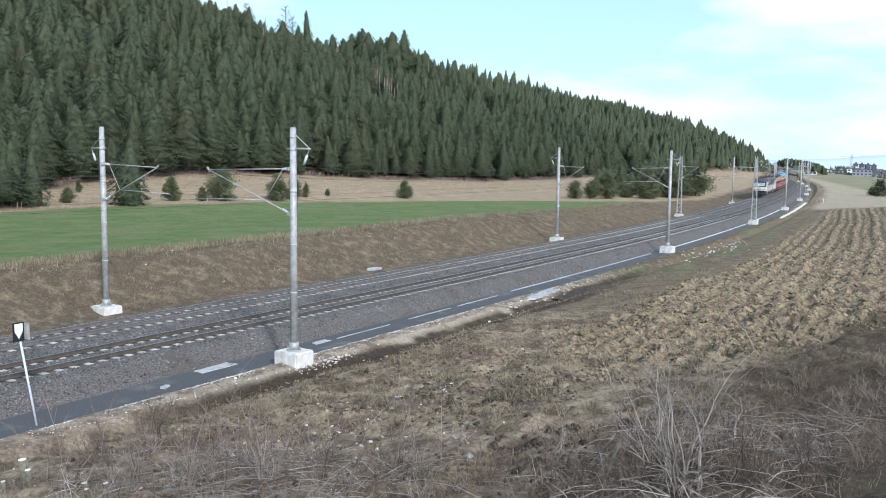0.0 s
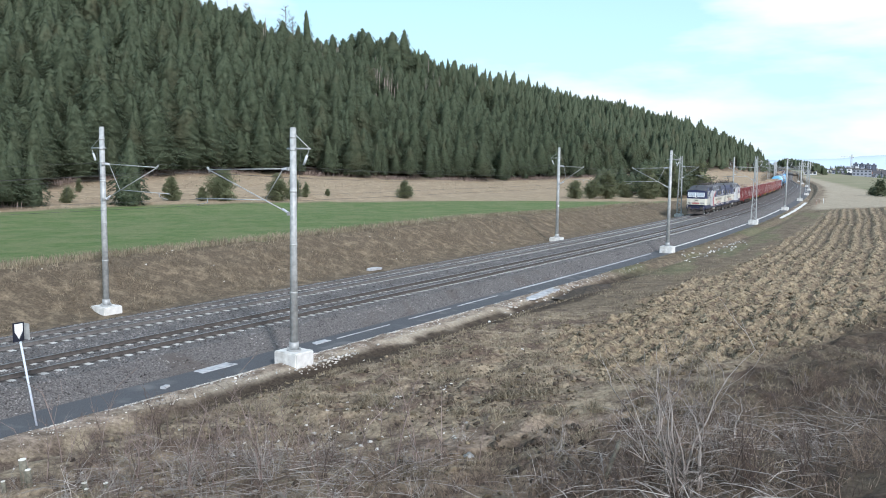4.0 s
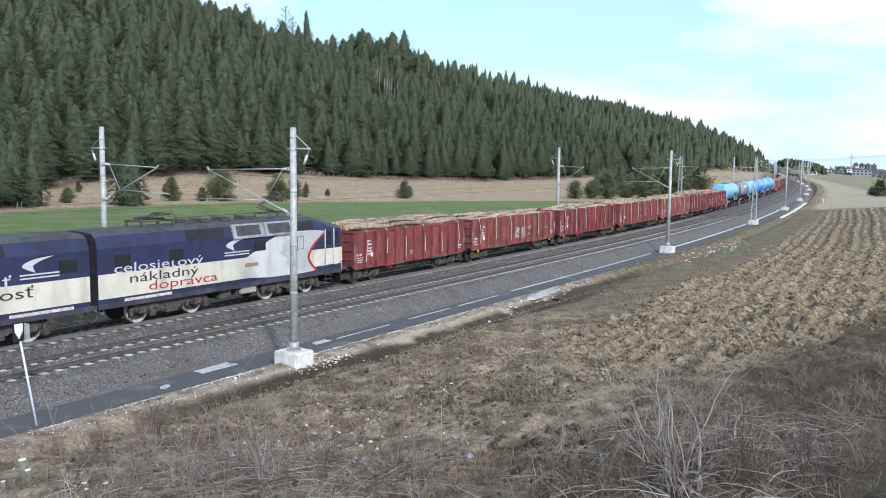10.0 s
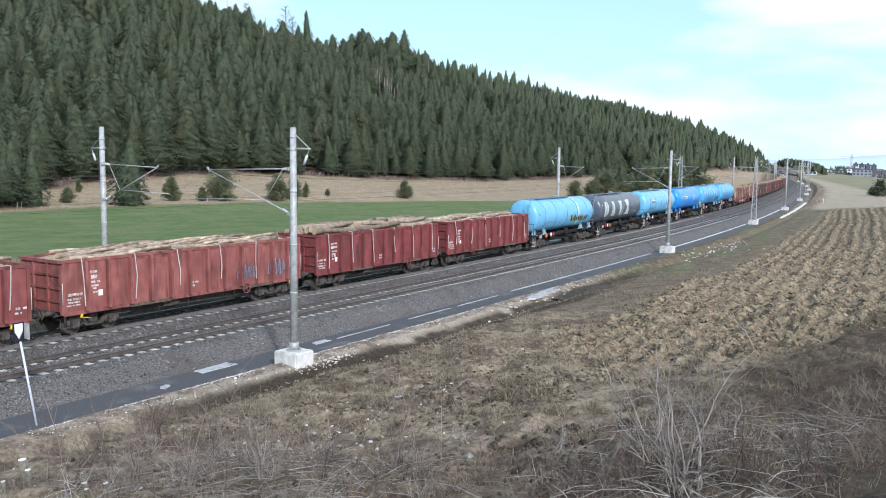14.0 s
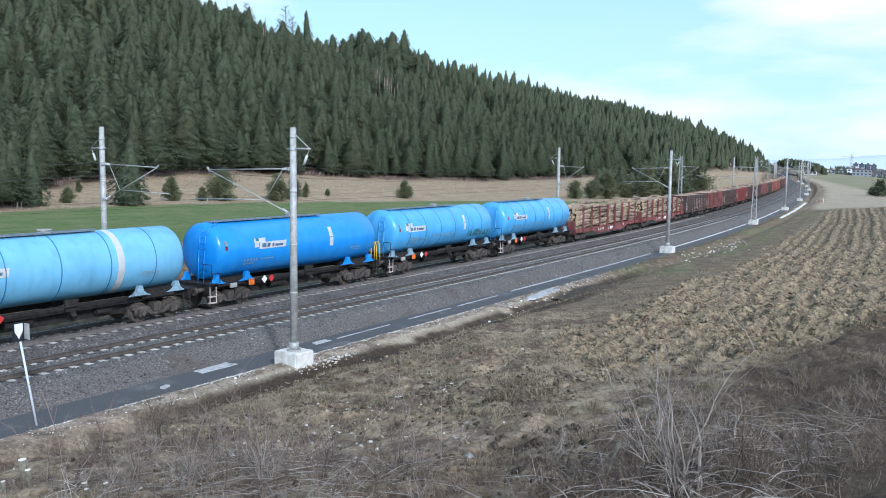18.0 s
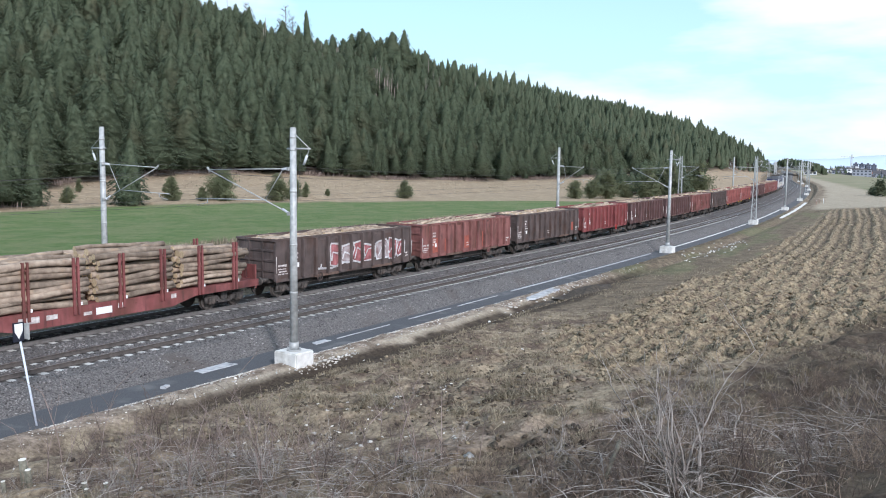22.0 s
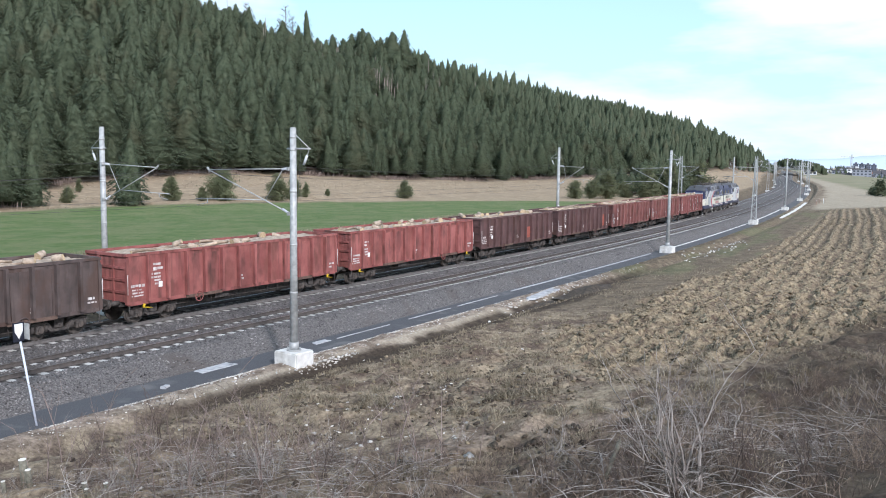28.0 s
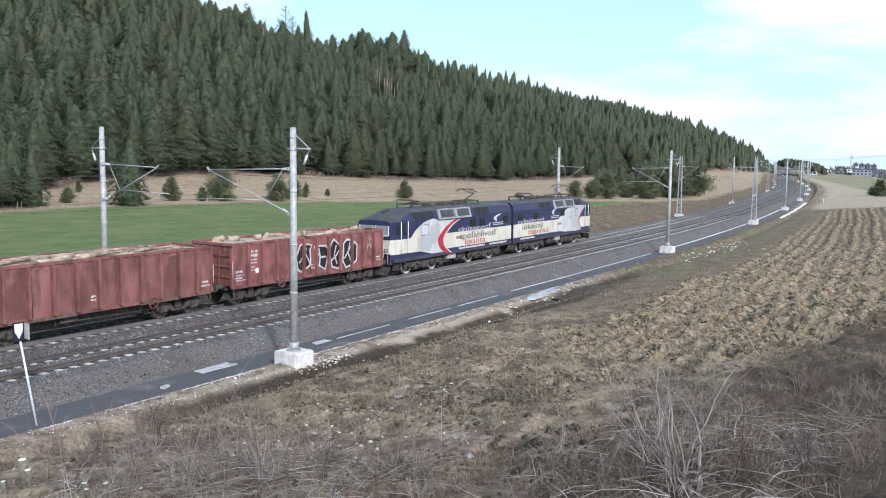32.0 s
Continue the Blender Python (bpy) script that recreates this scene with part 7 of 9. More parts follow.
# ---- the train, front to rear ----
S6 = lambda L: [1.6 + i * (L - 3.2) / 5 for i in range(6)]
LOCO = locomotive("navy, cream and pale grey twin electric locomotive with a red arc")
consist = [LOCO]
SHORT, LONGW = 14.04, 15.74
red_dirty = "weathered red open wagon heaped with timber"
consist += [
    gondola(False, "crimson", "round", S6(SHORT), 1, "dark red open wagon heaped with strapped round logs", wheel_red=True),
    gondola(True, "faded", "logs", S6(LONGW), 2, "faded red open wagon with grey graffiti and strapped timber", graffiti=graf_grey, yellow=True),
    gondola(True, "crimson", "logs", S6(LONGW), 3, "dark red open wagon with strapped timber and yellow handles", yellow=True, wheel_red=True),
    gondola(True, "faded", "logs", S6(LONGW), 4, "faded red open wagon with chalk rings and strapped timber", yellow=True, graffiti=graf_round),
    gondola(True, "orange_red", "logs", S6(LONGW), 6, "faded red open wagon with blue graffiti and strapped timber", yellow=True, graffiti=graf_blue),
    gondola(False, "crimson", "round", S6(SHORT), 8, "dark red open wagon heaped with strapped round logs"),
    gondola(False, "crimson", "logs", S6(SHORT), 7, "dark red open wagon heaped with strapped timber"),
    tank_wagon(M_TBLUE, "light blue tank wagon with a white band and graffiti", seams=5, band=10.1, graffiti=True, foot=M_TFOOT, seed=1),
    tank_wagon(M_TGREY, "slate grey tank wagon with large white block shapes", seams=6, shapes=True, seed=2),
    tank_wagon(M_TBLUE, "light blue tank wagon with a white band", seams=5, band=10.3, logo=3.3, foot=M_TFOOT, seed=3),
    tank_wagon(M_TBRIGHT, "bright smooth blue tank wagon with a white stripe", seams=0, stripe=9.6, logo=3.9, seed=4),
    tank_wagon(M_TMID, "blue ribbed tank wagon with a white stripe, stained below", seams=6, stripe=9.7, logo=2.6, foot=M_TFOOT, seed=5),
    tank_wagon(M_TMID, "blue ribbed tank wagon with pale saddles and a stripe", seams=6, stripe=9.3, logo=3.0, foot=M_TFOOT, seed=6),
    log_wagon(11, "red stake wagon stacked with pale round logs"),
    log_wagon(12, "red stake wagon stacked with pale round logs"),
    gondola(False, "brown", "logs", (), 13, "dark brown open wagon with white and red graffiti", graffiti=graf_big),
    gondola(False, "russet", "logs", (), 14, "red-brown open wagon with orange paint patches and timber", patches=((3.6, 1.25, 0.9, 0.9, M_ORP), (6.3, 1.25, 0.9, 0.9, M_ORP), (8.9, 1.2, 0.9, 1.1, M_ORP), (2.0, 1.25, 0.8, 1.0, M_ORP))),
    gondola(False, "brown", "logs", (), 15, "dark brown open wagon with an orange patch and timber", patches=((11.0, 1.35, 1.4, 0.75, M_ORP),)),
    gondola(False, "scarlet", "logs", (), 16, "bright red open wagon heaped with pale timber", wheel_red=True),
    gondola(False, "maroon", "logs", (), 17, "dark maroon open wagon heaped with pale timber"),
    gondola(False, "maroon", "logs", (), 18, "dark maroon open wagon heaped with pale timber"),
    gondola(False, "russet", "logs", (), 19, "red-brown open wagon with chalk scrawls and timber", graffiti=graf_round),
    gondola(False, "brown", "chips", (), 20, "very dark brown rust-streaked open wagon with timber", patches=((2.0, 1.4, 0.7, 1.2, M_GRAF_G),)),
    gondola(True, "orange_red", "chips", (), 21, "faded bright red open wagon loaded with chips and stumps", yellow=True),
    gondola(True, "orange_red", "chips", (), 22, "faded bright red open wagon loaded with chips and stumps", yellow=True),
    gondola(False, "maroon", "chips", (), 23, "dark maroon open wagon with a red patch and timber", patches=((8.5, 1.3, 0.95, 0.9, M_ORP),)),
    gondola(False, "maroon", "logs", (), 24, "dark maroon open wagon with a red patch and timber", patches=((11.4, 1.3, 0.9, 1.1, M_ORP),)),
    gondola(False, "russet", "logs", (), 25, red_dirty),
    gondola(False, "russet", "logs", (), 26, red_dirty),
    gondola(False, "aged", "chips", (), 27, "weathered red open wagon with white graffiti rings and timber", graffiti=graf_rings),
]
rear = copy_thing(LOCO[0], Matrix.Identity(4))
rear["label"] = "navy, cream and grey twin electric locomotive at the train's tail"
consist.append((rear, 34.42))
consist = [(thing, length + (-0.32 if i == 0 else 0.08 if 2 <= i <= 5 else 0)) for i, (thing, length) in enumerate(consist)]
TRAIN = []
_p = 5.49
for thing, length in consist:
    TRAIN.append((thing, _p, length))
    _p += length
# ---- vegetation and loose ground ----
def fast_mesh(name, V, F, mats, mat_idx=None, smooth=False, normals=None):
    """A mesh from arrays of points and triangles."""
    me = bpy.data.meshes.new(name)
    V, F = np.asarray(V, np.float32), np.asarray(F, np.int32)
    me.vertices.add(len(V))
    me.vertices.foreach_set("co", V.ravel())
    me.loops.add(F.size)
    me.loops.foreach_set("vertex_index", F.ravel())
    me.polygons.add(len(F))
    me.polygons.foreach_set("loop_start", np.arange(0, F.size, F.shape[1], dtype=np.int32))
    for m in mats:
        me.materials.append(m)
    if mat_idx is not None:
        me.polygons.foreach_set("material_index", np.asarray(mat_idx, np.int32))
    if smooth:
        me.polygons.foreach_set("use_smooth", np.ones(len(F), bool))
    me.update(calc_edges=True)
    if normals is not None:
        me.normals_split_custom_set_from_vertices(normals)
    return new(name, me)


def stamp(shapes, picks, xyz, scale, turn, wide=None, normals=None):
    """Copies of small shapes, joined: picks, places, sizes and turns as arrays."""
    Vs, Fs, Ms, n = [], [], [], 0
    wide = scale if wide is None else wide
    for k, shape in enumerate(shapes):
        V, F, M = shape[:3]
        i = np.nonzero(picks == k)[0]
        if not len(i):
            continue
        c, s = np.cos(turn[i])[:, None], np.sin(turn[i])[:, None]
        w = wide[i][:, None]
        x = (V[None, :, 0] * c - V[None, :, 1] * s) * w + xyz[i, 0:1]
        y = (V[None, :, 0] * s + V[None, :, 1] * c) * w + xyz[i, 1:2]
        z = V[None, :, 2] * scale[i][:, None] + xyz[i, 2:3]
        Vs.append(np.stack([x, y, z], -1).reshape(-1, 3))
        Fs.append((F[None] + (np.arange(len(i)) * len(V))[:, None, None] + n).reshape(-1, 3))
        Ms.append(np.tile(M, len(i)))
        if normals is not None:
            N = shape[3]
            normals.append(np.stack([N[None, :, 0] * c - N[None, :, 1] * s, N[None, :, 0] * s + N[None, :, 1] * c, np.broadcast_to(N[None, :, 2], (len(i), len(V)))], -1).reshape(-1, 3))
        n += len(i) * len(V)
    return np.concatenate(Vs), np.concatenate(Fs), np.concatenate(Ms)


def conifer_shape(rng, whorls, per, ratio, bare=0.1, fine=True, slim=0.17):
    """A unit conifer: trunk, a dark inner core, and whorls of separate drooping or rising sprays round it."""
    V, F, M, N = [], [], [], []
    for a in range(4):
        V.append((0.013 * math.cos(a * math.tau / 4), 0.013 * math.sin(a * math.tau / 4), -0.05))
    V.append((0, 0, 0.95))
    N += [(v[0] * 60, v[1] * 60, 0.3) for v in V]
    F += [(a, (a + 1) % 4, 4) for a in range(4)]
    M += [1] * 4
    bulge = rng.uniform(0.62, 0.95)
    side = [rng.uniform(0.75, 1.2) for _ in range(7)]
    skew = rng.uniform(-0.05, 0.05), rng.uniform(-0.05, 0.05)

    def env(f, a):
        k = side[int((a % math.tau) / math.tau * 7) % 7]
        return ratio * k * (1 - f) ** bulge * min(1, 0.6 + f * 2.4) + 0.006
    # the closed mass of the crown, ragged
    sides, rings = (8, 7) if fine else (6, 5)
    n0 = len(V)
    for q in range(rings):
        f = q / (rings - 0.4)
        for a in range(sides):
            b = (a + rng.uniform(-0.3, 0.3)) * math.tau / sides + q * 0.4
            r = env(f, b) * rng.uniform(0.58, 0.80)
            V.append((r * math.cos(b) + skew[0] * f, r * math.sin(b) + skew[1] * f, bare + (0.97 - bare) * f + rng.uniform(-0.02, 0.02)))
            N.append((math.cos(b), math.sin(b), 0.45 + rng.uniform(-0.3, 0.3)))
    for q in range(rings - 1):
        for a in range(sides):
            b = (a + 1) % sides
            k, m = n0 + q * sides, n0 + (q + 1) * sides
            F += [(k + a, k + b, m + b), (k + a, m + b, m + a)]
            M += [0, 0]
    V.append((skew[0], skew[1], 1.0))
    N.append((0, 0, 1))
    F += [(n0 + (rings - 1) * sides + a, n0 + (rings - 1) * sides + (a + 1) % sides, len(V) - 1) for a in range(sides)]
    M += [0] * sides
    # sprays at the ends of the branches
    for t in range(whorls):
        turn = rng.uniform(0, math.tau)
        n = max(3, round(per * (1 - 0.5 * t / whorls)))
        for q in range(n):
            f = max(0.0, min(0.985, (t + rng.uniform(-0.5, 0.5)) / (whorls - 0.4)))
            a = turn + (q + rng.uniform(-0.4, 0.4)) * math.tau / n
            l = env(f, a) * rng.uniform(0.85, 1.35) + 0.006
            w = (slim * l + 0.008) * rng.uniform(0.75, 1.25)
            z = bare + (0.98 - bare) * f
            hang = (0.022 + 0.10 * l) * rng.uniform(0.7, 1.5)
            ca, sa = math.cos(a), math.sin(a)

            def at_(r, s, up):
                return (ca * r - sa * s + skew[0] * f, sa * r + ca * s + skew[1] * f, z + up)
            k = len(V)
            up = rng.uniform(0.3, 0.8)
            tilt = rng.uniform(-0.25, 0.25)
            V += [at_(l * 0.6, 0, hang * 0.9), at_(l * 0.84, w, rng.uniform(-0.5, 0.1) * hang), at_(l, 0, -hang * rng.uniform(0.0, 0.5)), at_(l * 0.84, -w, rng.uniform(-0.5, 0.1) * hang)]
            N += [(ca * 0.8, sa * 0.8, up), (ca - sa * (0.3 + tilt), sa + ca * (0.3 + tilt), up * 0.7), (ca, sa, up * 0.5), (ca + sa * (0.3 - tilt), sa - ca * (0.3 - tilt), up * 0.7)]
            F += [(k, k + 2, k + 1), (k, k + 3, k + 2)]
            M += [2 if f < 0.88 else 0] * 2
    N = np.array(N)
    return np.array(V), np.array(F), np.array(M), N / np.linalg.norm(N, axis=1)[:, None]


M_NEEDLE = foliage("needles", (0.100, 0.124, 0.076), (0.143, 0.174, 0.108), (0.138, 0.145, 0.089), 0.42, (0.93, 1.07), 1.2, 0.35, 0.12)
def feathery(m, scale, lo, hi):
    """Gaps between the needles, so that a spray has a ragged outline."""
    nd, ln = m.node_tree.nodes, m.node_tree.links
    out = nd["Material Output"]
    src = out.inputs["Surface"].links[0].from_socket
    t = nd.new("ShaderNodeTexNoise")
    t.inputs["Scale"].default_value, t.inputs["Detail"].default_value, t.inputs["Roughness"].default_value = scale, 3, 0.6
    ln.new(nd.new("ShaderNodeNewGeometry").outputs["Position"], t.inputs["Vector"])
    mr = nd.new("ShaderNodeMapRange")
    mr.inputs["From Min"].default_value, mr.inputs["From Max"].default_value = lo, hi
    ln.new(t.outputs["Fac"], mr.inputs["Value"])
    mx = nd.new("ShaderNodeMixShader")
    ln.new(mr.outputs["Result"], mx.inputs["Fac"])
    ln.new(nd.new("ShaderNodeBsdfTransparent").outputs["BSDF"], mx.inputs[1])
    ln.new(src, mx.inputs[2])
    ln.new(mx.outputs["Shader"], out.inputs["Surface"])
    return m


M_SPRAY = feathery(foliage("needle_sprays", (0.100, 0.124, 0.076), (0.143, 0.174, 0.108), (0.138, 0.145, 0.089), 0.55, (0.93, 1.07), 1.2, 0.0, 0.12), 3.6, 0.44, 0.56)
M_NEEDLE2 = foliage("young_needles", (0.145, 0.160, 0.092), (0.260, 0.280, 0.165), None, 0.45, (0.75, 1.3))
M_TRUNK = surface("trunk_bark", (0.07, 0.05, 0.036), (0.16, 0.115, 0.085), 4, 0.9, space="World")
M_TWIG = foliage("bare_twigs", (0.23, 0.20, 0.178), (0.46, 0.42, 0.38))
M_WEED = foliage("dry_weeds", (0.145, 0.108, 0.082), (0.345, 0.27, 0.205))
M_TWIG2 = foliage("dark_twigs", (0.07, 0.052, 0.045), (0.17, 0.135, 0.115))
M_TWIG3 = foliage("reddish_twigs", (0.16, 0.118, 0.10), (0.32, 0.255, 0.225))
M_BANKG = foliage("bank_straw", (0.17, 0.138, 0.098), (0.37, 0.305, 0.215))
M_STRAWB = foliage("dead_grass", (0.20, 0.163, 0.115), (0.43, 0.365, 0.26), (0.29, 0.243, 0.17), 0.3)
M_MEADOW = foliage("meadow_straw", (0.36, 0.29, 0.20), (0.55, 0.455, 0.33), None, 0.3, (0.8, 1.2))
M_STONE = foliage("pale_stones", (0.42, 0.39, 0.35), (0.72, 0.69, 0.64))
M_CLOD = foliage("soil_clods", (0.145, 0.115, 0.078), (0.385, 0.315, 0.215), None, 0.0, (0.6, 1.15))
M_CRUMB = foliage("soil_crumbs", (0.090, 0.071, 0.047), (0.28, 0.227, 0.150), None, 0.0, (0.6, 1.3))
M_SOD = foliage("dark_sods", (0.045, 0.034, 0.026), (0.17, 0.135, 0.10))
M_GRIT = foliage("ballast_stones", (0.075, 0.071, 0.069), (0.225, 0.212, 0.203), None, 0.0, (0.35, 1.75))


def forest():
    rng = random.Random(31)
    r = np.random.RandomState(31)
    near = [conifer_shape(rng, 20, 24, rng.uniform(0.26, 0.40), rng.uniform(0.05, 0.2)) for _ in range(14)]
    mid = [conifer_shape(rng, 14, 19, rng.uniform(0.27, 0.42), rng.uniform(0.08, 0.25), False, 0.17) for k in range(14)]
    far = [conifer_shape(rng, 7, 8, rng.uniform(0.25, 0.36), 0.08, False, 0.28) for _ in range(7)]
    for nm, s0, s1, gap, lab in (("pine_wood", -60, 340, 3.9, "dense dark green conifer wood on the hillside"), ("distant_wood", 340, 760, 4.6, "dense dark conifer wood on the far hillside")):
        S, D = np.meshgrid(np.arange(s0, s1, gap), np.arange(1.0, 122, gap))
        s = S.ravel() + r.uniform(-0.6, 0.6, S.size) * gap
        d = D.ravel() + r.uniform(-0.6, 0.6, S.size) * gap
        # a rocky gap with standing bare trunks below the skyline
        gap_d = np.hypot((s - 248) / 11, (d - 71) / 7)
        keep = (r.random_sample(s.size) < 0.93) & (gap_d > 0.8)
        s, d = s[keep], d[keep]
        lat = edge(s) - d
        x, y = at(s, lat)
        z = height(s, lat)
        hgt = 11.0 + 3.5 * (fbm(s * 0.03, lat * 0.03, 3, 77) - 0.5) * 2 + r.normal(0, 2.0, s.size)
        hgt = np.clip(hgt * np.where(d < 4, 0.82, 1.0) * np.interp(s, (380, 480), (1, 0.8)), 5, 17.5)
        hgt = hgt * np.where((np.abs(s - 306) < 12) & (d > 94), 1.36, 1.0)
        hgt = hgt * np.where((np.abs(s - 248 - 1.5 * (d - 71)) < 11) & (d > 46) & (d < 68), 0.52, 1.0)
        wide = hgt * r.uniform(0.85, 1.25, s.size) * np.where((np.abs(s - 306) < 12) & (d > 94), 1.15, 1.0)
        if nm == "pine_wood":
            shapes = near + mid + far
            pick = np.where((d < 32) & (s > 20), r.randint(0, len(near), s.size), len(near) + r.randint(0, len(mid), s.size))
            pick = np.where(s < 28 + 0.82 * d, len(near) + len(mid) + pick % len(far), pick)
        else:
            shapes = far
            pick = r.randint(0, len(far), s.size)
        N = []
        V, F, M = stamp(shapes, pick, np.stack([x, y, z], -1), hgt, r.uniform(0, 6.28, s.size), wide, N)
        o = fast_mesh(nm, V, F, [M_NEEDLE, M_TRUNK, M_SPRAY], M, True, np.concatenate(N))
        tagged(o, lab, "woodland", kind="stuff")
    # a thicket that runs down from the wood to the field's end
    n = 46
    s = r.uniform(158, 198, n)
    lat = -13.5 - 19 * r.random_sample(n) ** 1.2
    x, y = at(s, lat)
    V, F, M = stamp(mid, r.randint(0, len(mid), n), np.stack([x, y, height(s, lat) - 0.1], -1), r.uniform(4.5, 8.5, n), r.uniform(0, 6.28, n), r.uniform(6.5, 11, n))
    tagged(fast_mesh("pine_thicket", V, F, [M_NEEDLE, M_TRUNK, M_SPRAY], M), "dark pine thicket below the wood", "woodland", kind="stuff")
    # bare trunks that show between the crowns
    bm = bmesh.new()
    n = 84
    s = np.concatenate([r.normal(248, 5, 24), r.uniform(190, 330, n - 24)])
    d = np.concatenate([r.normal(71, 3.5, 24), 60 + 58 * r.random_sample(n - 24)])
    lat = edge(s) - d
    x, y = at(s, lat)
    z = height(s, lat)
    for k in range(n):
        h = rng.uniform(7, 12) if k < 24 else rng.uniform(9, 15)
        p = Vector((float(x[k]), float(y[k]), float(z[k]) - 0.3))
        bm_tube(bm, p, p + Vector((rng.uniform(-0.5, 0.5), rng.uniform(-0.5, 0.5), h)), rng.uniform(0.13, 0.22), 5, 0.06)
        for _ in range(4):
            q = p + Vector((0, 0, h * rng.uniform(0.5, 0.95)))
            bm_tube(bm, q, q + Vector((rng.uniform(-1.2, 1.2), rng.uniform(-1.2, 1.2), rng.uniform(0, 0.8))), 0.05, 3, 0.02, cap=False)
    tagged(new("bare_trunks", mesh_of(bm, "bare_trunks", [M_SNAG])), "pale bare trunks standing in the conifer wood", "woodland", kind="stuff")


M_SNAG = surface("weathered_trunks", (0.24, 0.195, 0.17), (0.42, 0.35, 0.31), 1.5, 0.9, space="World")
forest()


def needle_crown(rng, h, w, n):
    """Crown of a young pine: sprays of needles round leaning limbs, bushy, with an uneven outline."""
    V, F = [], []
    lean = rng.uniform(-0.06, 0.06) * h, rng.uniform(-0.06, 0.06) * h

    def env(f):
        return (1 - f ** (1.7 if h > 3.2 else 1.1)) ** 0.8 * min(1, 0.62 + 2.2 * f)
    limbs = []
    for _ in range(34):
        f = rng.random() ** 1.2 * 0.95
        a = rng.uniform(0, math.tau)
        limbs.append((f, a, w / 2 * env(f) * rng.uniform(0.7, 1.18)))
    for q in range(n):
        f, a, r = limbs[q % 34]
        k = rng.random() ** 0.6
        c = Vector((lean[0] * f + r * k * math.cos(a), lean[1] * f + r * k * math.sin(a), h * (0.05 + 0.88 * f) + r * k * 0.22))
        c += Vector((rng.gauss(0, 1), rng.gauss(0, 1), rng.gauss(0, 0.8))) * (0.085 * w)
        c.z = min(max(c.z, 0.03), h)
        out = Vector((math.cos(a), math.sin(a), rng.uniform(0.1, 1.0))).normalized()
        size = (0.09 + 0.026 * h) * rng.uniform(0.7, 1.4) * (1 - 0.35 * f)
        for j in range(5):
            t = (out + Vector((rng.uniform(-0.9, 0.9), rng.uniform(-0.9, 0.9), rng.uniform(-0.5, 0.9)))).normalized()
            side = t.cross(Vector((rng.uniform(-1, 1), rng.uniform(-1, 1), rng.uniform(-1, 1)))).normalized() * size * 0.17
            nv = len(V)
            V += [tuple(c - side), tuple(c + side), tuple(c + t * size)]
            F.append((nv, nv + 1, nv + 2))
    # dense inner foliage
    for _ in range(130):
        f = rng.random() * 0.85
        a = rng.uniform(0, math.tau)
        rr = w / 2 * env(f) * 0.55 * rng.random() ** 0.5
        c = Vector((lean[0] * f + rr * math.cos(a), lean[1] * f + rr * math.sin(a), h * (0.1 + 0.8 * f)))
        nv = len(V)
        for _k in range(3):
            V.append(tuple(c + Vector((rng.uniform(-1, 1), rng.uniform(-1, 1), rng.uniform(-0.8, 0.8))) * w * 0.16))
        F.append((nv, nv + 1, nv + 2))
    return V, F


def young_pines():
    rng = random.Random(9)
    for s, lat, h, w in YOUNG_PINES:
        root = tagged(new("young_pine"), "bushy green young pine on the dry meadow" if h < 6 else "tall bushy green pine at the meadow's edge", "tree", group="young pines")
        x, y = at(s, lat)
        root.matrix_world = pose(float(x), float(y), ground_z(s, lat) - 0.05)
        if h > 6 and s < 60:
            V, F, M, N = conifer_shape(rng, 15, 26, 0.5 * w / h, 0.0, True, 0.14)
            c = M != 1
            o = fast_mesh("crown", V * h, F[c], [M_NEEDLE, M_SPRAY], (M[c] == 2).astype(int), True, N)
        else:
            V, F = needle_crown(rng, h, w, 1500 if h < 3 else 3600)
            o = fast_mesh("crown", V, F, [M_NEEDLE2])
        o.parent = root
        bar("trunk", (0, 0, -0.1), (0, 0, h * 0.8), 0.018 * h + 0.03, M_TRUNK, root, 7, 0.01)


YOUNG_PINES = [
    (46.4, -64.7, 2.4, 2.2), (55.4, -74.2, 2.1, 1.1), (50.8, -57.9, 8.5, 6.3), (58.9, -58.9, 3.5, 2.3), (65.7, -56.0, 4.9, 4.9),
    (62.6, -57.0, 2.0, 1.9), (73.8, -52.8, 4.0, 3.5), (77.6, -52.7, 3.4, 2.5), (82.8, -54.3, 2.6, 1.4), (101.4, -47.1, 3.1, 3.3),
    (88.8, -54.4, 1.2, 0.9), (131.1, -26.8, 3.4, 3.8), (135.5, -24.9, 3.9, 3.3), (137.7, -22.8, 5.7, 4.8), (147.4, -21.7, 3.4, 3.4),
    (147.4, -17.1, 6.6, 5.7), (157.4, -15.2, 7.8, 5.2), (174.6, -12.2, 7.9, 7.7), (38.7, -65.0, 8.1, 6.1), (40.8, -63.7, 6.8, 4.1),
]
young_pines()


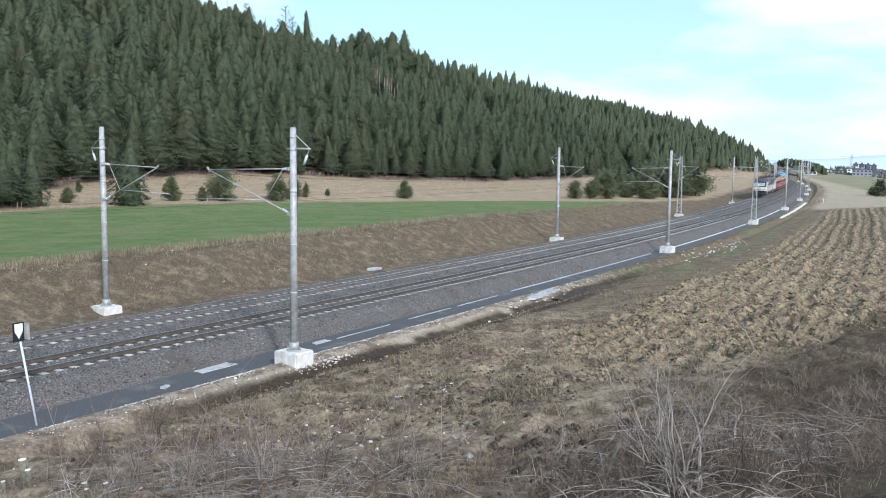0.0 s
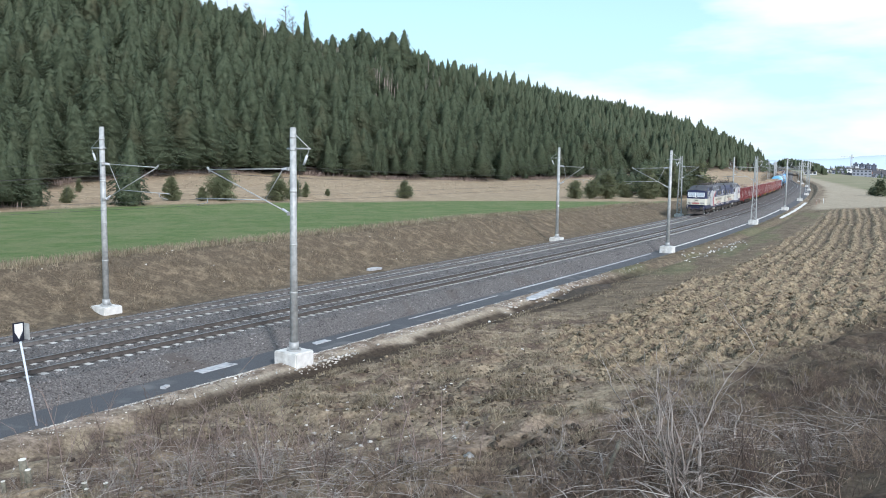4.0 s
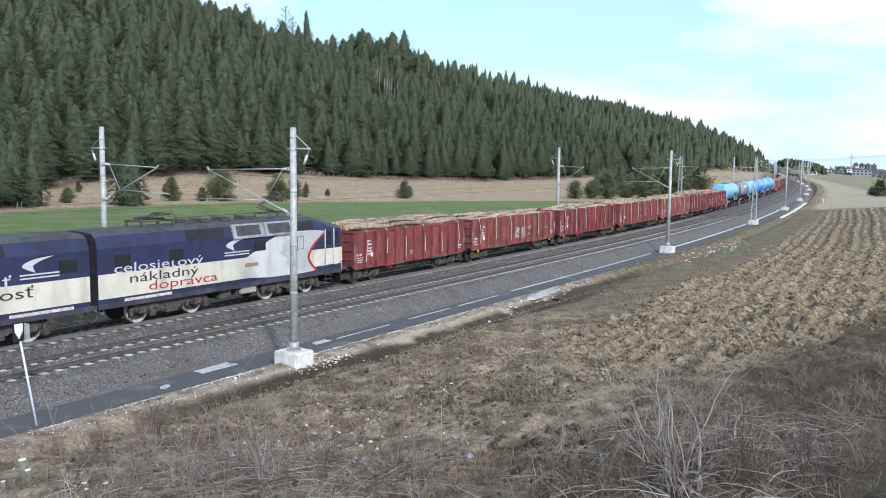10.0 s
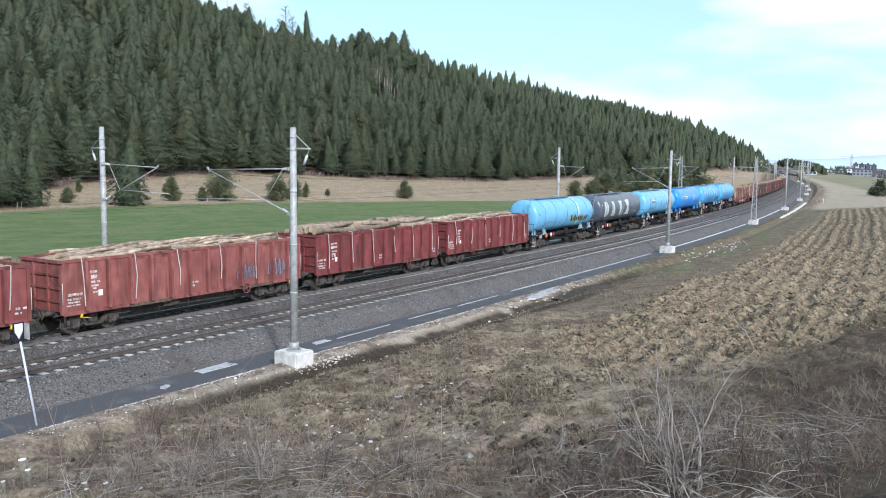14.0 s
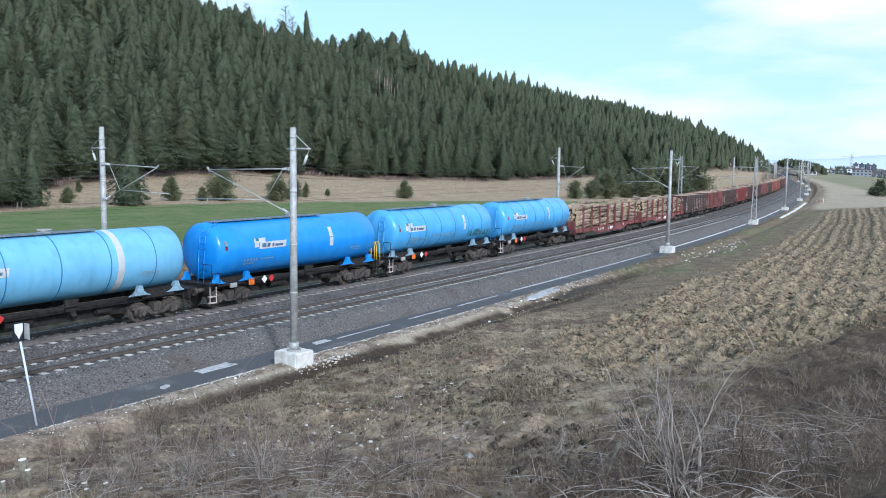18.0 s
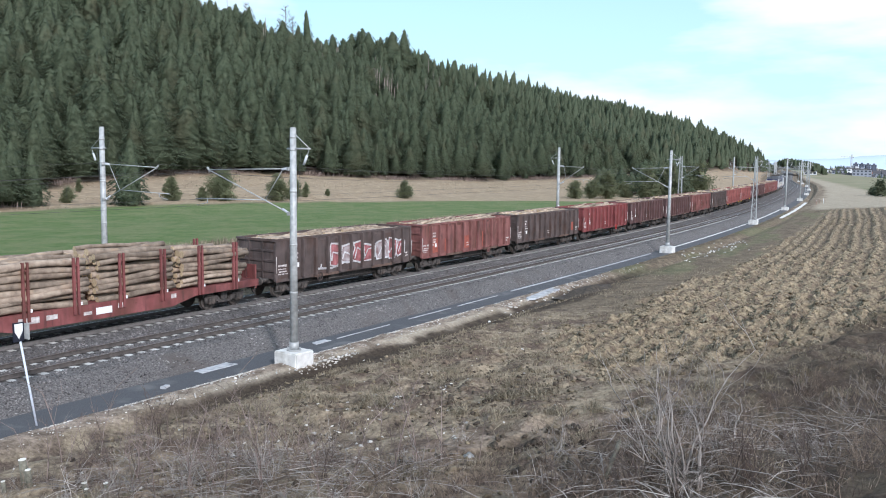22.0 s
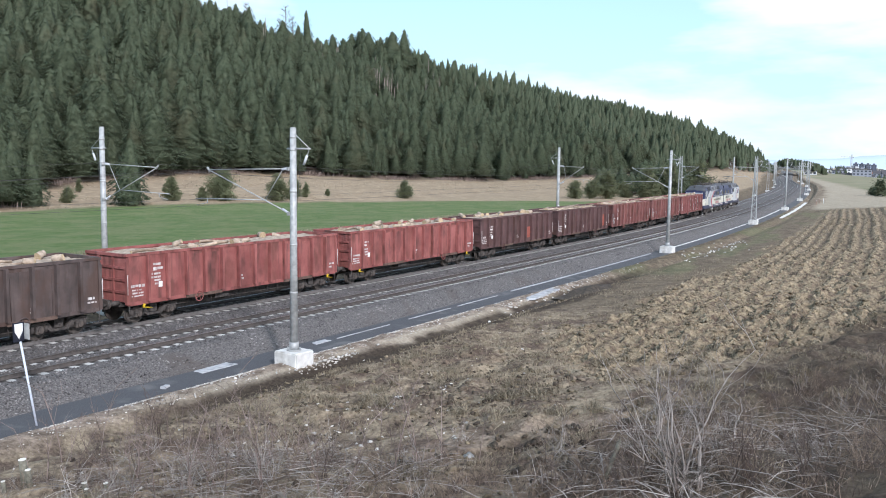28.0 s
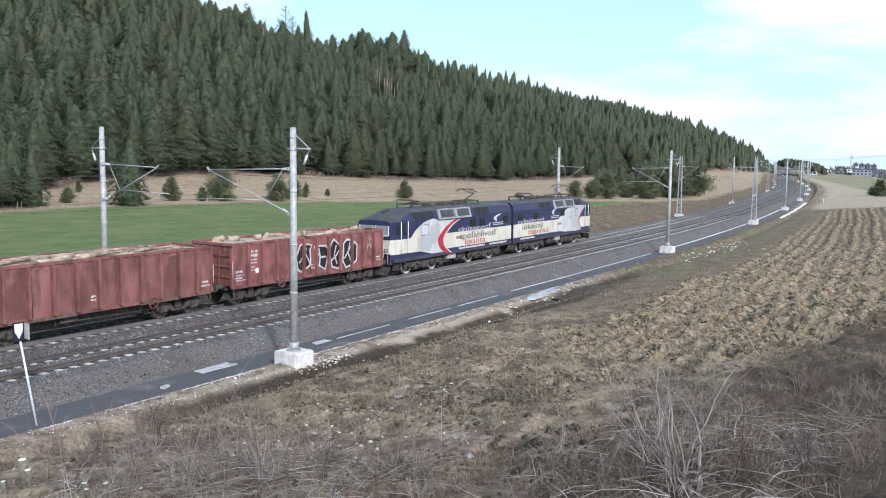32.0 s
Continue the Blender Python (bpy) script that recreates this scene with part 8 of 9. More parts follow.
def tall_trees():
    """The two trees that stand out over the skyline, one of them bare."""
    rng = random.Random(3)
    V, F, M, N = conifer_shape(rng, 17, 7, 0.15, 0.2)
    for s, lat, h in ((251.5, -166.4, 22.0),):
        root = tagged(new("spruce"), "tall dark spruce rising over the skyline", "tree")
        x, y = at(s, lat)
        root.matrix_world = pose(float(x), float(y), ground_z(s, lat))
        c = M != 1
        o = fast_mesh("crown", V * h, F[c], [M_NEEDLE, M_SPRAY], (M[c] == 2).astype(int))
        o.parent = root
        o = fast_mesh("trunk", V * h, F[~c], [M_TRUNK])
        o.parent = root
    for s, lat, h in ((237.5, -167.3, 21.0), (241.5, -166.9, 18.0), (217.5, -170.2, 15.5), (234.5, -167.8, 15.5)):
        root = tagged(new("bare_tree"), "slender bare tree rising over the skyline", "tree")
        x, y = at(s, lat)
        root.matrix_world = pose(float(x), float(y), ground_z(s, lat))
        bar("trunk", (0, 0, 0), (0, 0, h), 0.18, M_TRUNK, root, 6, 0.04)
        bm = bmesh.new()
        for i in range(60):
            z = h * rng.uniform(0.5, 0.98)
            a = rng.uniform(0, math.tau)
            l = (h - z) * 0.35 + 0.9
            p = Vector((0, 0, z))
            q = p + Vector((math.cos(a) * l, math.sin(a) * l, l * 0.5))
            bm_tube(bm, p, q, 0.05, 3, 0.015, cap=False)
            for _ in range(3):
                m = p.lerp(q, rng.uniform(0.4, 1))
                bm_tube(bm, m, m + Vector((rng.uniform(-0.6, 0.6), rng.uniform(-0.6, 0.6), rng.uniform(0.1, 0.8))), 0.03, 3, 0.01, cap=False)
        part("limbs", bm, M_TRUNK, root)


tall_trees()


def lump(rng, n=0):
    """An irregular stone of about unit size, 20 triangles."""
    t = (1 + 5 ** 0.5) / 2
    V = np.array([(-1, t, 0), (1, t, 0), (-1, -t, 0), (1, -t, 0), (0, -1, t), (0, 1, t), (0, -1, -t), (0, 1, -t), (t, 0, -1), (t, 0, 1), (-t, 0, -1), (-t, 0, 1)]) / 3.8
    V = V * np.array([[rng.uniform(0.3, 1.75)] for _ in range(12)]) * np.array([rng.uniform(0.8, 1.3), rng.uniform(0.7, 1.1), rng.uniform(0.55, 0.9)])
    F = np.array([(0, 11, 5), (0, 5, 1), (0, 1, 7), (0, 7, 10), (0, 10, 11), (1, 5, 9), (5, 11, 4), (11, 10, 2), (10, 7, 6), (7, 1, 8), (3, 9, 4), (3, 4, 2), (3, 2, 6), (3, 6, 8), (3, 8, 9), (4, 9, 5), (2, 4, 11), (6, 2, 10), (8, 6, 7), (9, 8, 1)])
    return V, F, np.zeros(20, int)


def grit(rng):
    V = np.array([(1, 0, 0), (-1, 0, 0), (0, 1, 0), (0, -1, 0), (0, 0, 0.8), (0, 0, -0.5)]) * np.array([[rng.uniform(0.35, 0.65)] for _ in range(6)]) + np.array([[rng.uniform(-0.12, 0.12) for _ in range(3)] for _ in range(6)])
    F = np.array([(0, 2, 4), (2, 1, 4), (1, 3, 4), (3, 0, 4), (2, 0, 5), (1, 2, 5), (3, 1, 5), (0, 3, 5)])
    return V, F, np.zeros(8, int)


def loose_ground():
    rng = random.Random(17)
    r = np.random.RandomState(17)
    lumps = [lump(rng) for _ in range(8)]
    grits = [grit(rng) for _ in range(8)]

    def scatter(name, shapes, s, lat, size, mat, label, cat, z=None, sink=0.25):
        x, y = at(s, lat)
        zz = ground_surface(s, lat) if z is None else z
        V, F, M = stamp(shapes, r.randint(0, len(shapes), len(s)), np.stack([x, y, zz + size * (0.25 - sink)], -1), size, r.uniform(0, 6.28, len(s)))
        tagged(fast_mesh(name, V, F, [mat], M), label, cat, kind="stuff")
    # clods of the ploughed field, in rows
    n = 30000
    s = 6 + 110 * r.random_sample(n) ** 1.9
    lat = 15 + 27 * r.random_sample(n)
    keep = (plough_mask(s, lat) > 0.4) & (furrow(s, lat) > r.uniform(-1.3, 0.5, n))
    s, lat = s[keep], lat[keep]
    scatter("soil_clods", grits, s, lat, np.clip(r.lognormal(-1.95, 0.5, len(s)), 0.06, 0.36) * np.interp(s, (10, 32), (0.85, 1.05)), M_CLOD, "dry brown clods of the ploughed field", "soil", sink=0.30)
    n = 9000
    s = 5 + 22 * r.random_sample(n)
    lat = 16 + 17 * r.random_sample(n)
    keep = plough_mask(s, lat) > 0.3
    s, lat = s[keep], lat[keep]
    scatter("clod_crumbs", grits, s, lat, np.clip(r.lognormal(-2.7, 0.5, len(s)), 0.03, 0.2), M_CRUMB, "broken crumbs between the clods", "soil")
    n = 5200
    s = -9 + 40 * r.random_sample(n) ** 1.5
    lat = 11 + 17 * r.random_sample(n)
    keep = fbm(s * 0.35, lat * 0.35, 3, 83) > r.uniform(0.38, 0.62, n)
    s, lat = s[keep], lat[keep]
    n = len(s)
    scatter("soil_crumbs", lumps, s, lat, np.clip(r.lognormal(-2.5, 0.5, n), 0.03, 0.22), M_CRUMB, "brown crumbs of dug soil", "soil")
    # pale stones on the berm and in heaps
    n = 1500
    s = -10 + 56 * r.random_sample(n) ** 1.3
    lat = 9.2 + 1.4 * r.random_sample(n) ** 1.2
    scatter("berm_stones", lumps, s, lat, np.clip(r.lognormal(-3.1, 0.4, n), 0.025, 0.13), M_STONE, "pale broken stones along the berm", "stones")
    n = 2600
    s = -9 + 44 * r.random_sample(n) ** 1.4
    lat = 9.08 + np.abs(r.normal(0, 0.16, n)) + 0.25 * fbm(s * 0.6, s * 0, 2, 91)
    scatter("edge_gravel", lumps, s, lat, np.clip(r.lognormal(-3.2, 0.4, n), 0.025, 0.09), M_STONE, "pale gravel fringe between the strip and the berm", "stones")
    n = 130
    s, lat = r.normal(6.9, 0.9, n), 10.58 + np.abs(r.normal(0, 0.16, n))
    scatter("footing_stones", lumps, s, lat, np.clip(r.lognormal(-2.7, 0.4, n), 0.04, 0.2), M_STONE, "pale stones heaped at the mast's footing", "stones")
    s = np.concatenate([[-3.2], r.normal(65, 7, 70), r.normal(-1, 3.5, 170), r.normal(27, 3, 60), r.uniform(-9, 20, 60)])
    lat = np.concatenate([[23.5], r.normal(12.1, 1.1, 70), r.normal(18.2, 2.2, 170), r.normal(10.9, 0.35, 60), r.uniform(11, 19, 60)])
    sz = np.concatenate([[0.3], r.uniform(0.10, 0.26, 70), r.uniform(0.04, 0.15, 170), r.uniform(0.06, 0.2, 60), r.uniform(0.04, 0.10, 60)])
    scatter("scattered_stones", lumps, s, lat, sz, M_STONE, "whitish stones scattered on the soil", "stones")
    scatter("bank_stones", lumps, r.uniform(-10, 60, 26), r.uniform(-10.5, -4.5, 26), r.uniform(0.07, 0.16, 26), M_STONE, "whitish stones lying on the far bank", "stones")
    # freshly turned dark earth in the foreground, and along the trench
    k = r.uniform(0, 5.6, 620)
    s = np.concatenate([r.normal(-3.6, 1.2, 320), r.normal(3.0, 2.2, 260), -3.4 + 0.79 * k + r.normal(0, 0.3, 620)])
    lat = np.concatenate([r.normal(26.6, 0.8, 320), r.normal(19.5, 1.4, 260), 22.4 + 0.61 * k + r.normal(0, 0.3, 620)])
    scatter("turned_earth", lumps, s, lat, np.clip(r.lognormal(-2.2, 0.45, len(s)), 0.05, 0.3), M_SOD, "dark lumps of turned earth", "soil")
    # rough dug ground between the berm and the ploughed strips
    n = 7000
    s = -7 + 24 * r.random_sample(n)
    lat = 12.5 + 13 * r.random_sample(n)
    k = (fbm(s * 0.45, lat * 0.45, 3, 103) > r.uniform(0.42, 0.62, n)) & (plough_mask(s, lat) < 0.5)
    s, lat = s[k], lat[k]
    dark = r.random_sample(len(s)) < 0.6
    scatter("dark_clods", grits, s[dark], lat[dark], np.clip(r.lognormal(-2.35, 0.5, dark.sum()), 0.04, 0.26), M_SOD, "dark clods of dug ground", "soil")
    scatter("dry_clods", grits, s[~dark], lat[~dark], np.clip(r.lognormal(-2.5, 0.5, (~dark).sum()), 0.04, 0.22), M_CLOD, "dry ochre clods of dug ground", "soil")
    # top layer of the ballast
    n = 34000
    s = -9 + 75 * r.random_sample(n) ** 1.5
    lat = r.uniform(-2.7, 7.3, n)
    z = np.interp(lat, [p[0] for p in BED], [p[1] for p in BED])
    off = np.minimum(np.abs(lat), np.abs(lat - SPACING))
    z = z - 0.05 * (np.abs(off - 0.82) < 0.34)
    scatter("ballast_stones", grits, s, lat, r.uniform(0.055, 0.12, n), M_GRIT, "sharp grey ballast stones", "ballast", z=z)


def ground_surface(s, lat):
    """Ground height with the relief that the sheet has."""
    z = height(s, lat)
    soil = step(10.2, 11.5, lat)
    pl = plough_mask(s, lat)
    bank = step(-4.2, -5.5, lat) * step(-12.5, -10.5, lat)
    z = z + bank * (fbm(s * 0.8, lat * 0.8, 3, 3) - 0.5) * 0.35
    z = z + soil * (1 - pl) * tussocks(s, lat)
    z = z + pl * field_relief(s, lat)
    return z


loose_ground()


def blades(name, s, lat, hgt, width, mat, label, lean=0.45):
    """Single blades of grass, bent over a little."""
    r = np.random.RandomState(len(s))
    x, y = at(s, lat)
    z = ground_surface(s, lat) - 0.02
    a = r.uniform(0, 6.28, len(s))
    b = r.uniform(0, 6.28, len(s))
    k = hgt * lean * r.random_sample(len(s))
    w = width * r.uniform(0.6, 1.3, len(s))
    dx, dy = np.cos(a) * w, np.sin(a) * w
    mx, my = x + np.cos(b) * k * 0.35, y + np.sin(b) * k * 0.35
    tx, ty = x + np.cos(b) * k, y + np.sin(b) * k
    V = np.stack([np.stack([x - dx, y - dy, z], -1), np.stack([x + dx, y + dy, z], -1), np.stack([mx + dx * 0.8, my + dy * 0.8, z + hgt * 0.6], -1), np.stack([mx - dx * 0.8, my - dy * 0.8, z + hgt * 0.6], -1), np.stack([tx, ty, z + hgt * (1 - 0.3 * lean)], -1)], 1)
    i = (np.arange(len(s)) * 5)[:, None, None]
    F = (np.array([[0, 1, 2], [0, 2, 3], [3, 2, 4]])[None] + i).reshape(-1, 3)
    tagged(fast_mesh(name, V.reshape(-1, 3), F, [mat]), label, "grass", kind="stuff")


def grasses():
    r = np.random.RandomState(23)

    def clumped(n, s0, s1, l0, l1, scale, cut, seed, power=1.0):
        s = s0 + (s1 - s0) * r.random_sample(n) ** power
        l = l0 + (l1 - l0) * r.random_sample(n)
        k = fbm(s * scale, l * scale, 3, seed) > cut + r.uniform(-0.08, 0.08, n)
        return s[k], l[k]
    s, l = clumped(36000, -13, 16, 12.5, 36, 0.42, 0.58, 51)
    k = ((l < 27.5) | (r.random_sample(len(s)) < 0.35)) & (dug(s, l)[0] < 0.2)
    s, l = s[k], l[k]
    blades("dead_grass", s, l, r.uniform(0.08, 0.36, len(s)), 0.008, M_STRAWB, "dead straw-coloured grass on the slope", 2.7)
    # tufts, each a burst of bent blades
    n = 190
    cs, cl = r.uniform(-9, 14, n), r.uniform(13, 31, n)
    keep = fbm(cs * 0.3, cl * 0.3, 2, 97) > 0.5
    cs, cl = np.repeat(cs[keep], 70), np.repeat(cl[keep], 70)
    s, l = cs + r.normal(0, 0.13, len(cs)), cl + r.normal(0, 0.13, len(cs))
    k = dug(s, l)[0] < 0.2
    s, l = s[k], l[k]
    blades("grass_tufts", s, l, r.uniform(0.2, 0.55, len(s)), 0.008, M_STRAWB, "tufts of bleached dead grass", 1.9)
    s, l = clumped(26000, 5, 60, 11.5, 22, 0.5, 0.5, 53, 1.5)
    k = plough_mask(s, l) < 0.5
    blades("short_dead_grass", s[k], l[k], r.uniform(0.05, 0.2, k.sum()), 0.012, M_STRAWB, "short dead grass on bare soil")
    s, l = clumped(16000, 5, 26, 15, 34, 0.7, 0.5, 59, 1.2)
    k = plough_mask(s, l) > 0.3
    blades("stubble", s[k], l[k], r.uniform(0.06, 0.26, k.sum()), 0.012, M_STRAWB, "torn straw and stubble between the clods", 2.4)
    s, l = clumped(52000, -4, 120, -11.4, -4.4, 0.45, 0.47, 57, 1.5)
    blades("bank_grass", s, l, r.uniform(0.08, 0.3, len(s)), 0.010, M_BANKG, "brown dead grass on the cutting bank", 1.6)
    n = 26000
    s = -20 + 260 * r.random_sample(n)
    l = edge(s) + 34 * r.random_sample(n) ** 1.3
    k = (fbm(s * 0.12, l * 0.3, 3, 95) > r.uniform(0.35, 0.62, n)) & (l < np.interp(s, (-60, 40, 75, 95, 120, 135, 150), (-61, -59, -50, -42, -22, -13, -9)))
    blades("meadow_tussocks", s[k], l[k], r.uniform(0.12, 0.32, k.sum()), 0.05, M_MEADOW, "pale dead tussocks on the meadow", 2.6)
    n = 9000
    s = -30 + 300 * r.random_sample(n)
    l = edge(s) + r.normal(0.6, 0.9, n)
    k = fbm(s * 0.2, s * 0, 2, 99) > r.uniform(0.3, 0.6, n)
    blades("wood_edge_brush", s[k], l[k], r.uniform(0.4, 1.5, k.sum()), 0.035, M_TWIG3, "low brown brush along the wood's edge", 0.8)
    n = 16000
    s = -4 + 130 * r.random_sample(n) ** 1.4
    blades("field_edge_grass", s, -11.6 + r.normal(0, 0.7, n), r.uniform(0.2, 0.6, n), 0.014, M_STRAWB, "pale dry grass fringe along the field's edge")


grasses()


def twig_shrub(rng, h, stems, dense=5, wander=0.3, spread=0.75, thick=1.0, segs=(7, 4, 2)):
    """Bare stems with crooked side twigs, as points and triangles."""
    V, F = [], []

    def limb(p, d, l, rad, segs, droop):
        pts = [p]
        for i in range(segs):
            d = (d + Vector((rng.uniform(-1, 1), rng.uniform(-1, 1), rng.uniform(-0.7, 0.7))) * wander - Vector((0, 0, droop))).normalized()
            pts.append(pts[-1] + d * (l / segs))
        base = len(V)
        for i, q in enumerate(pts):
            rr = rad * (1 - 0.75 * i / segs)
            for j in range(3):
                a = j * math.tau / 3
                V.append((q.x + rr * math.cos(a), q.y + rr * math.sin(a), q.z + rr * 0.4 * math.sin(a * 2)))
        for i in range(segs):
            for j in range(3):
                a, b = base + i * 3 + j, base + i * 3 + (j + 1) % 3
                F.append((a, b, b + 3))
                F.append((a, b + 3, a + 3))
        return pts, d
    for _ in range(stems):
        a = rng.uniform(0, math.tau)
        tilt = rng.uniform(0.1, spread)
        d = Vector((math.cos(a) * tilt, math.sin(a) * tilt, 1)).normalized()
        l = h * rng.uniform(0.55, 1.15)
        pts, d2 = limb(Vector((rng.uniform(-0.12, 0.12) * h, rng.uniform(-0.12, 0.12) * h, -0.1)), d, l, (0.008 + 0.004 * h) * thick, segs[0], 0.03)
        for k in range(dense):
            i = rng.randint(1, segs[0] - 1)
            q = pts[i].lerp(pts[i + 1], rng.random())
            b = rng.uniform(0, math.tau)
            dd = (d + Vector((math.cos(b), math.sin(b), rng.uniform(-0.2, 0.5))) * 0.9).normalized()
            p2, _d = limb(q, dd, l * rng.uniform(0.18, 0.5), 0.0055 * thick, segs[1], 0.02)
            for _k in range(2):
                limb(p2[rng.randint(1, segs[1] - 1)], (dd + Vector((rng.uniform(-0.9, 0.9), rng.uniform(-0.9, 0.9), 0.2))).normalized(), l * rng.uniform(0.08, 0.2), 0.0036 * thick, segs[2], 0)
    return V, F


def shrubs():
    rng = random.Random(71)
    for s, lat, h, stems, pale in ((-5.3, 29.2, 3.0, 11, 2), (-5.6, 28.3, 1.8, 14, 0), (-5.0, 30.1, 1.7, 14, 0), (-5.9, 27.0, 1.5, 10, 0), (-4.9, 31.2, 1.5, 9, 0), (-4.2, 32.6, 1.6, 12, 0), (-4.6, 30.2, 1.3, 12, 0), (-3.0, 33.2, 1.5, 11, 0), (-6.2, 24.9, 0.9, 8, 0), (-6.6, 20.2, 1.4, 16, 1), (-7.2, 18.2, 1.3, 15, 1), (-6.3, 21.6, 1.2, 13, 0), (-7.8, 16.6, 1.2, 10, 1), (-5.2, 17.4, 2.0, 5, 0), (-4.0, 13.6, 2.3, 4, 0), (-7.9, 15.2, 1.3, 8, 0), (-3.9, 19.9, 1.1, 8, 1), (-1.6, 22.3, 0.7, 9, 1), (-4.2, 28.2, 1.2, 9, 0), (-2.2, 31.6, 1.1, 9, 0)):
        V, F = twig_shrub(rng, h, stems, 9 if pale == 2 else 6, 0.34, 0.8, 1.45 if pale == 2 else 0.9)
        o = fast_mesh("bare_shrub", V, F, [M_TWIG if pale else M_TWIG2])
        x, y = at(s, lat)
        o.matrix_world = pose(float(x), float(y), float(ground_surface(np.array([s]), np.array([lat]))[0]))
        tagged(o, "leafless shrub with pale grey twigs on the slope" if pale else "leafless shrub with thin brown twigs on the slope", "shrub", group="bare shrubs")
    # low thicket of weeds and brush in the foreground
    shapes = []
    for _ in range(6):
        V, F = twig_shrub(rng, 1.0, 6, 3, 0.4, 2.2, 1.0, (4, 2, 1))
        shapes.append((np.array(V), np.array(F), np.zeros(len(F), int)))
    r = np.random.RandomState(73)
    n = 2600
    s = r.uniform(-10, 14, n)
    lat = r.uniform(14, 36, n)
    dens = np.where(lat > 24.5, step(3, -3, s - np.clip(lat - 26, 0, 4) * 2.5), 0.75 * step(-3.0, -6, s)) * (0.45 + 0.65 * (fbm(s * 0.4, lat * 0.4, 2, 91) > 0.42))
    k = (r.random_sample(n) < dens) & (dug(s, lat)[0] < 0.2)
    s, lat = s[k], lat[k]
    x, y = at(s, lat)
    k = (y > 12.8) & (np.abs(x) < 0.57 * y + 1.5)
    s, lat, x, y = s[k], lat[k], x[k], y[k]
    hgt = r.uniform(0.3, 0.8, len(s))
    V, F, M = stamp(shapes, r.randint(0, 6, len(s)), np.stack([x, y, ground_surface(s, lat)], -1), hgt, r.uniform(0, 6.28, len(s)))
    tagged(fast_mesh("brush", V, F, [M_WEED]), "tangle of bare grey-brown brush and weeds", "undergrowth", kind="stuff")
    # thin upright stems
    wands = []
    for _ in range(5):
        V, F = twig_shrub(rng, 1.0, 1, 5, 0.16, 0.25, 0.75, (6, 3, 2))
        wands.append((np.array(V), np.array(F), np.zeros(len(F), int)))
    n2 = 210
    s2, l2 = r.uniform(-8.5, -3, n2), r.uniform(13, 24, n2)
    k2 = fbm(s2 * 0.5, l2 * 0.5, 2, 47) > r.uniform(0.35, 0.6, n2)
    s2, l2 = s2[k2], l2[k2]
    n2 = len(s2)
    x2, y2 = at(s2, l2)
    V, F, M = stamp(wands, r.randint(0, 5, n2), np.stack([x2, y2, ground_surface(s2, l2)], -1), r.uniform(0.7, 2.1, n2), r.uniform(0, 6.28, n2))
    tagged(fast_mesh("sapling_stems", V, F, [M_TWIG3]), "thin upright bare reddish-grey stems", "undergrowth", kind="stuff")
    # fallen stalks
    stalk = (np.array([(x_, 0.009 * (1 - 0.5 * x_) * math.cos(a), 0.009 * (1 - 0.5 * x_) * math.sin(a) + 0.25 * x_ * (1 - x_)) for x_ in (0, 0.5, 1) for a in (0, 2.1, 4.2)]), np.array([(i * 3 + j, i * 3 + (j + 1) % 3, i * 3 + 3 + (j + 1) % 3) for i in (0, 1) for j in range(3)] + [(i * 3 + j, i * 3 + 3 + (j + 1) % 3, i * 3 + 3 + j) for i in (0, 1) for j in range(3)]), np.zeros(12, int))
    n2 = 1300
    s2, l2 = r.uniform(-9, 3, n2), np.where(r.random_sample(n2) < 0.45, r.uniform(26, 31.5, n2), r.uniform(15, 24, n2))
    s2 = np.where(l2 < 25, r.uniform(-9, -4, n2), s2)
    x2, y2 = at(s2, l2)
    V, F, M = stamp([stalk], np.zeros(n2, int), np.stack([x2, y2, ground_surface(s2, l2) + r.uniform(0.02, 0.35, n2)], -1), r.uniform(0.4, 1.3, n2), r.uniform(0, 6.28, n2))
    tagged(fast_mesh("fallen_stalks", V, F, [M_TWIG]), "pale fallen stalks lying in the brush", "undergrowth", kind="stuff")
    k = r.random_sample(len(s)) < 0.2 * step(33, 30.5, lat)
    V, F, M = stamp(shapes, r.randint(0, 6, k.sum()), np.stack([x[k] - 0.3, y[k] + 0.2, ground_surface(s[k], lat[k])], -1), hgt[k] * 1.25, r.uniform(0, 6.28, k.sum()))
    tagged(fast_mesh("pale_brush", V, F, [M_TWIG]), "tangle of bare pale grey stems", "undergrowth", kind="stuff")
    k = r.random_sample(len(s)) < 0.55
    V, F, M = stamp(shapes, r.randint(0, 6, k.sum()), np.stack([x[k] + 0.4, y[k] + 0.3, ground_surface(s[k], lat[k])], -1), hgt[k] * 0.9, r.uniform(0, 6.28, k.sum()))
    s3, l3 = r.uniform(4, 24, 420), r.uniform(27.6, 34, 420)
    k3 = r.random_sample(420) < step(4, -3, s3 - np.clip(l3 - 26.5, 0, 5) * 5)
    s3, l3 = s3[k3], l3[k3]
    x3, y3 = at(s3, l3)
    V3, F3, M3 = stamp(shapes, r.randint(0, 6, len(s3)), np.stack([x3, y3, ground_surface(s3, l3)], -1), r.uniform(0.25, 0.6, len(s3)), r.uniform(0, 6.28, len(s3)))
    F = np.concatenate([np.array(F), np.array(F3) + len(V)])
    V = np.concatenate([np.array(V), np.array(V3)])
    tagged(fast_mesh("dark_brush", V, F, [M_TWIG2]), "tangle of bare dark brown brush and weeds", "undergrowth", kind="stuff")


shrubs()
# ---- trackside small things ----
M_SLAB = surface("dried_concrete", (0.34, 0.345, 0.36), (0.54, 0.54, 0.54), 4, 0.85, bump=0.4, c3=(0.26, 0.26, 0.26), big=0.5)


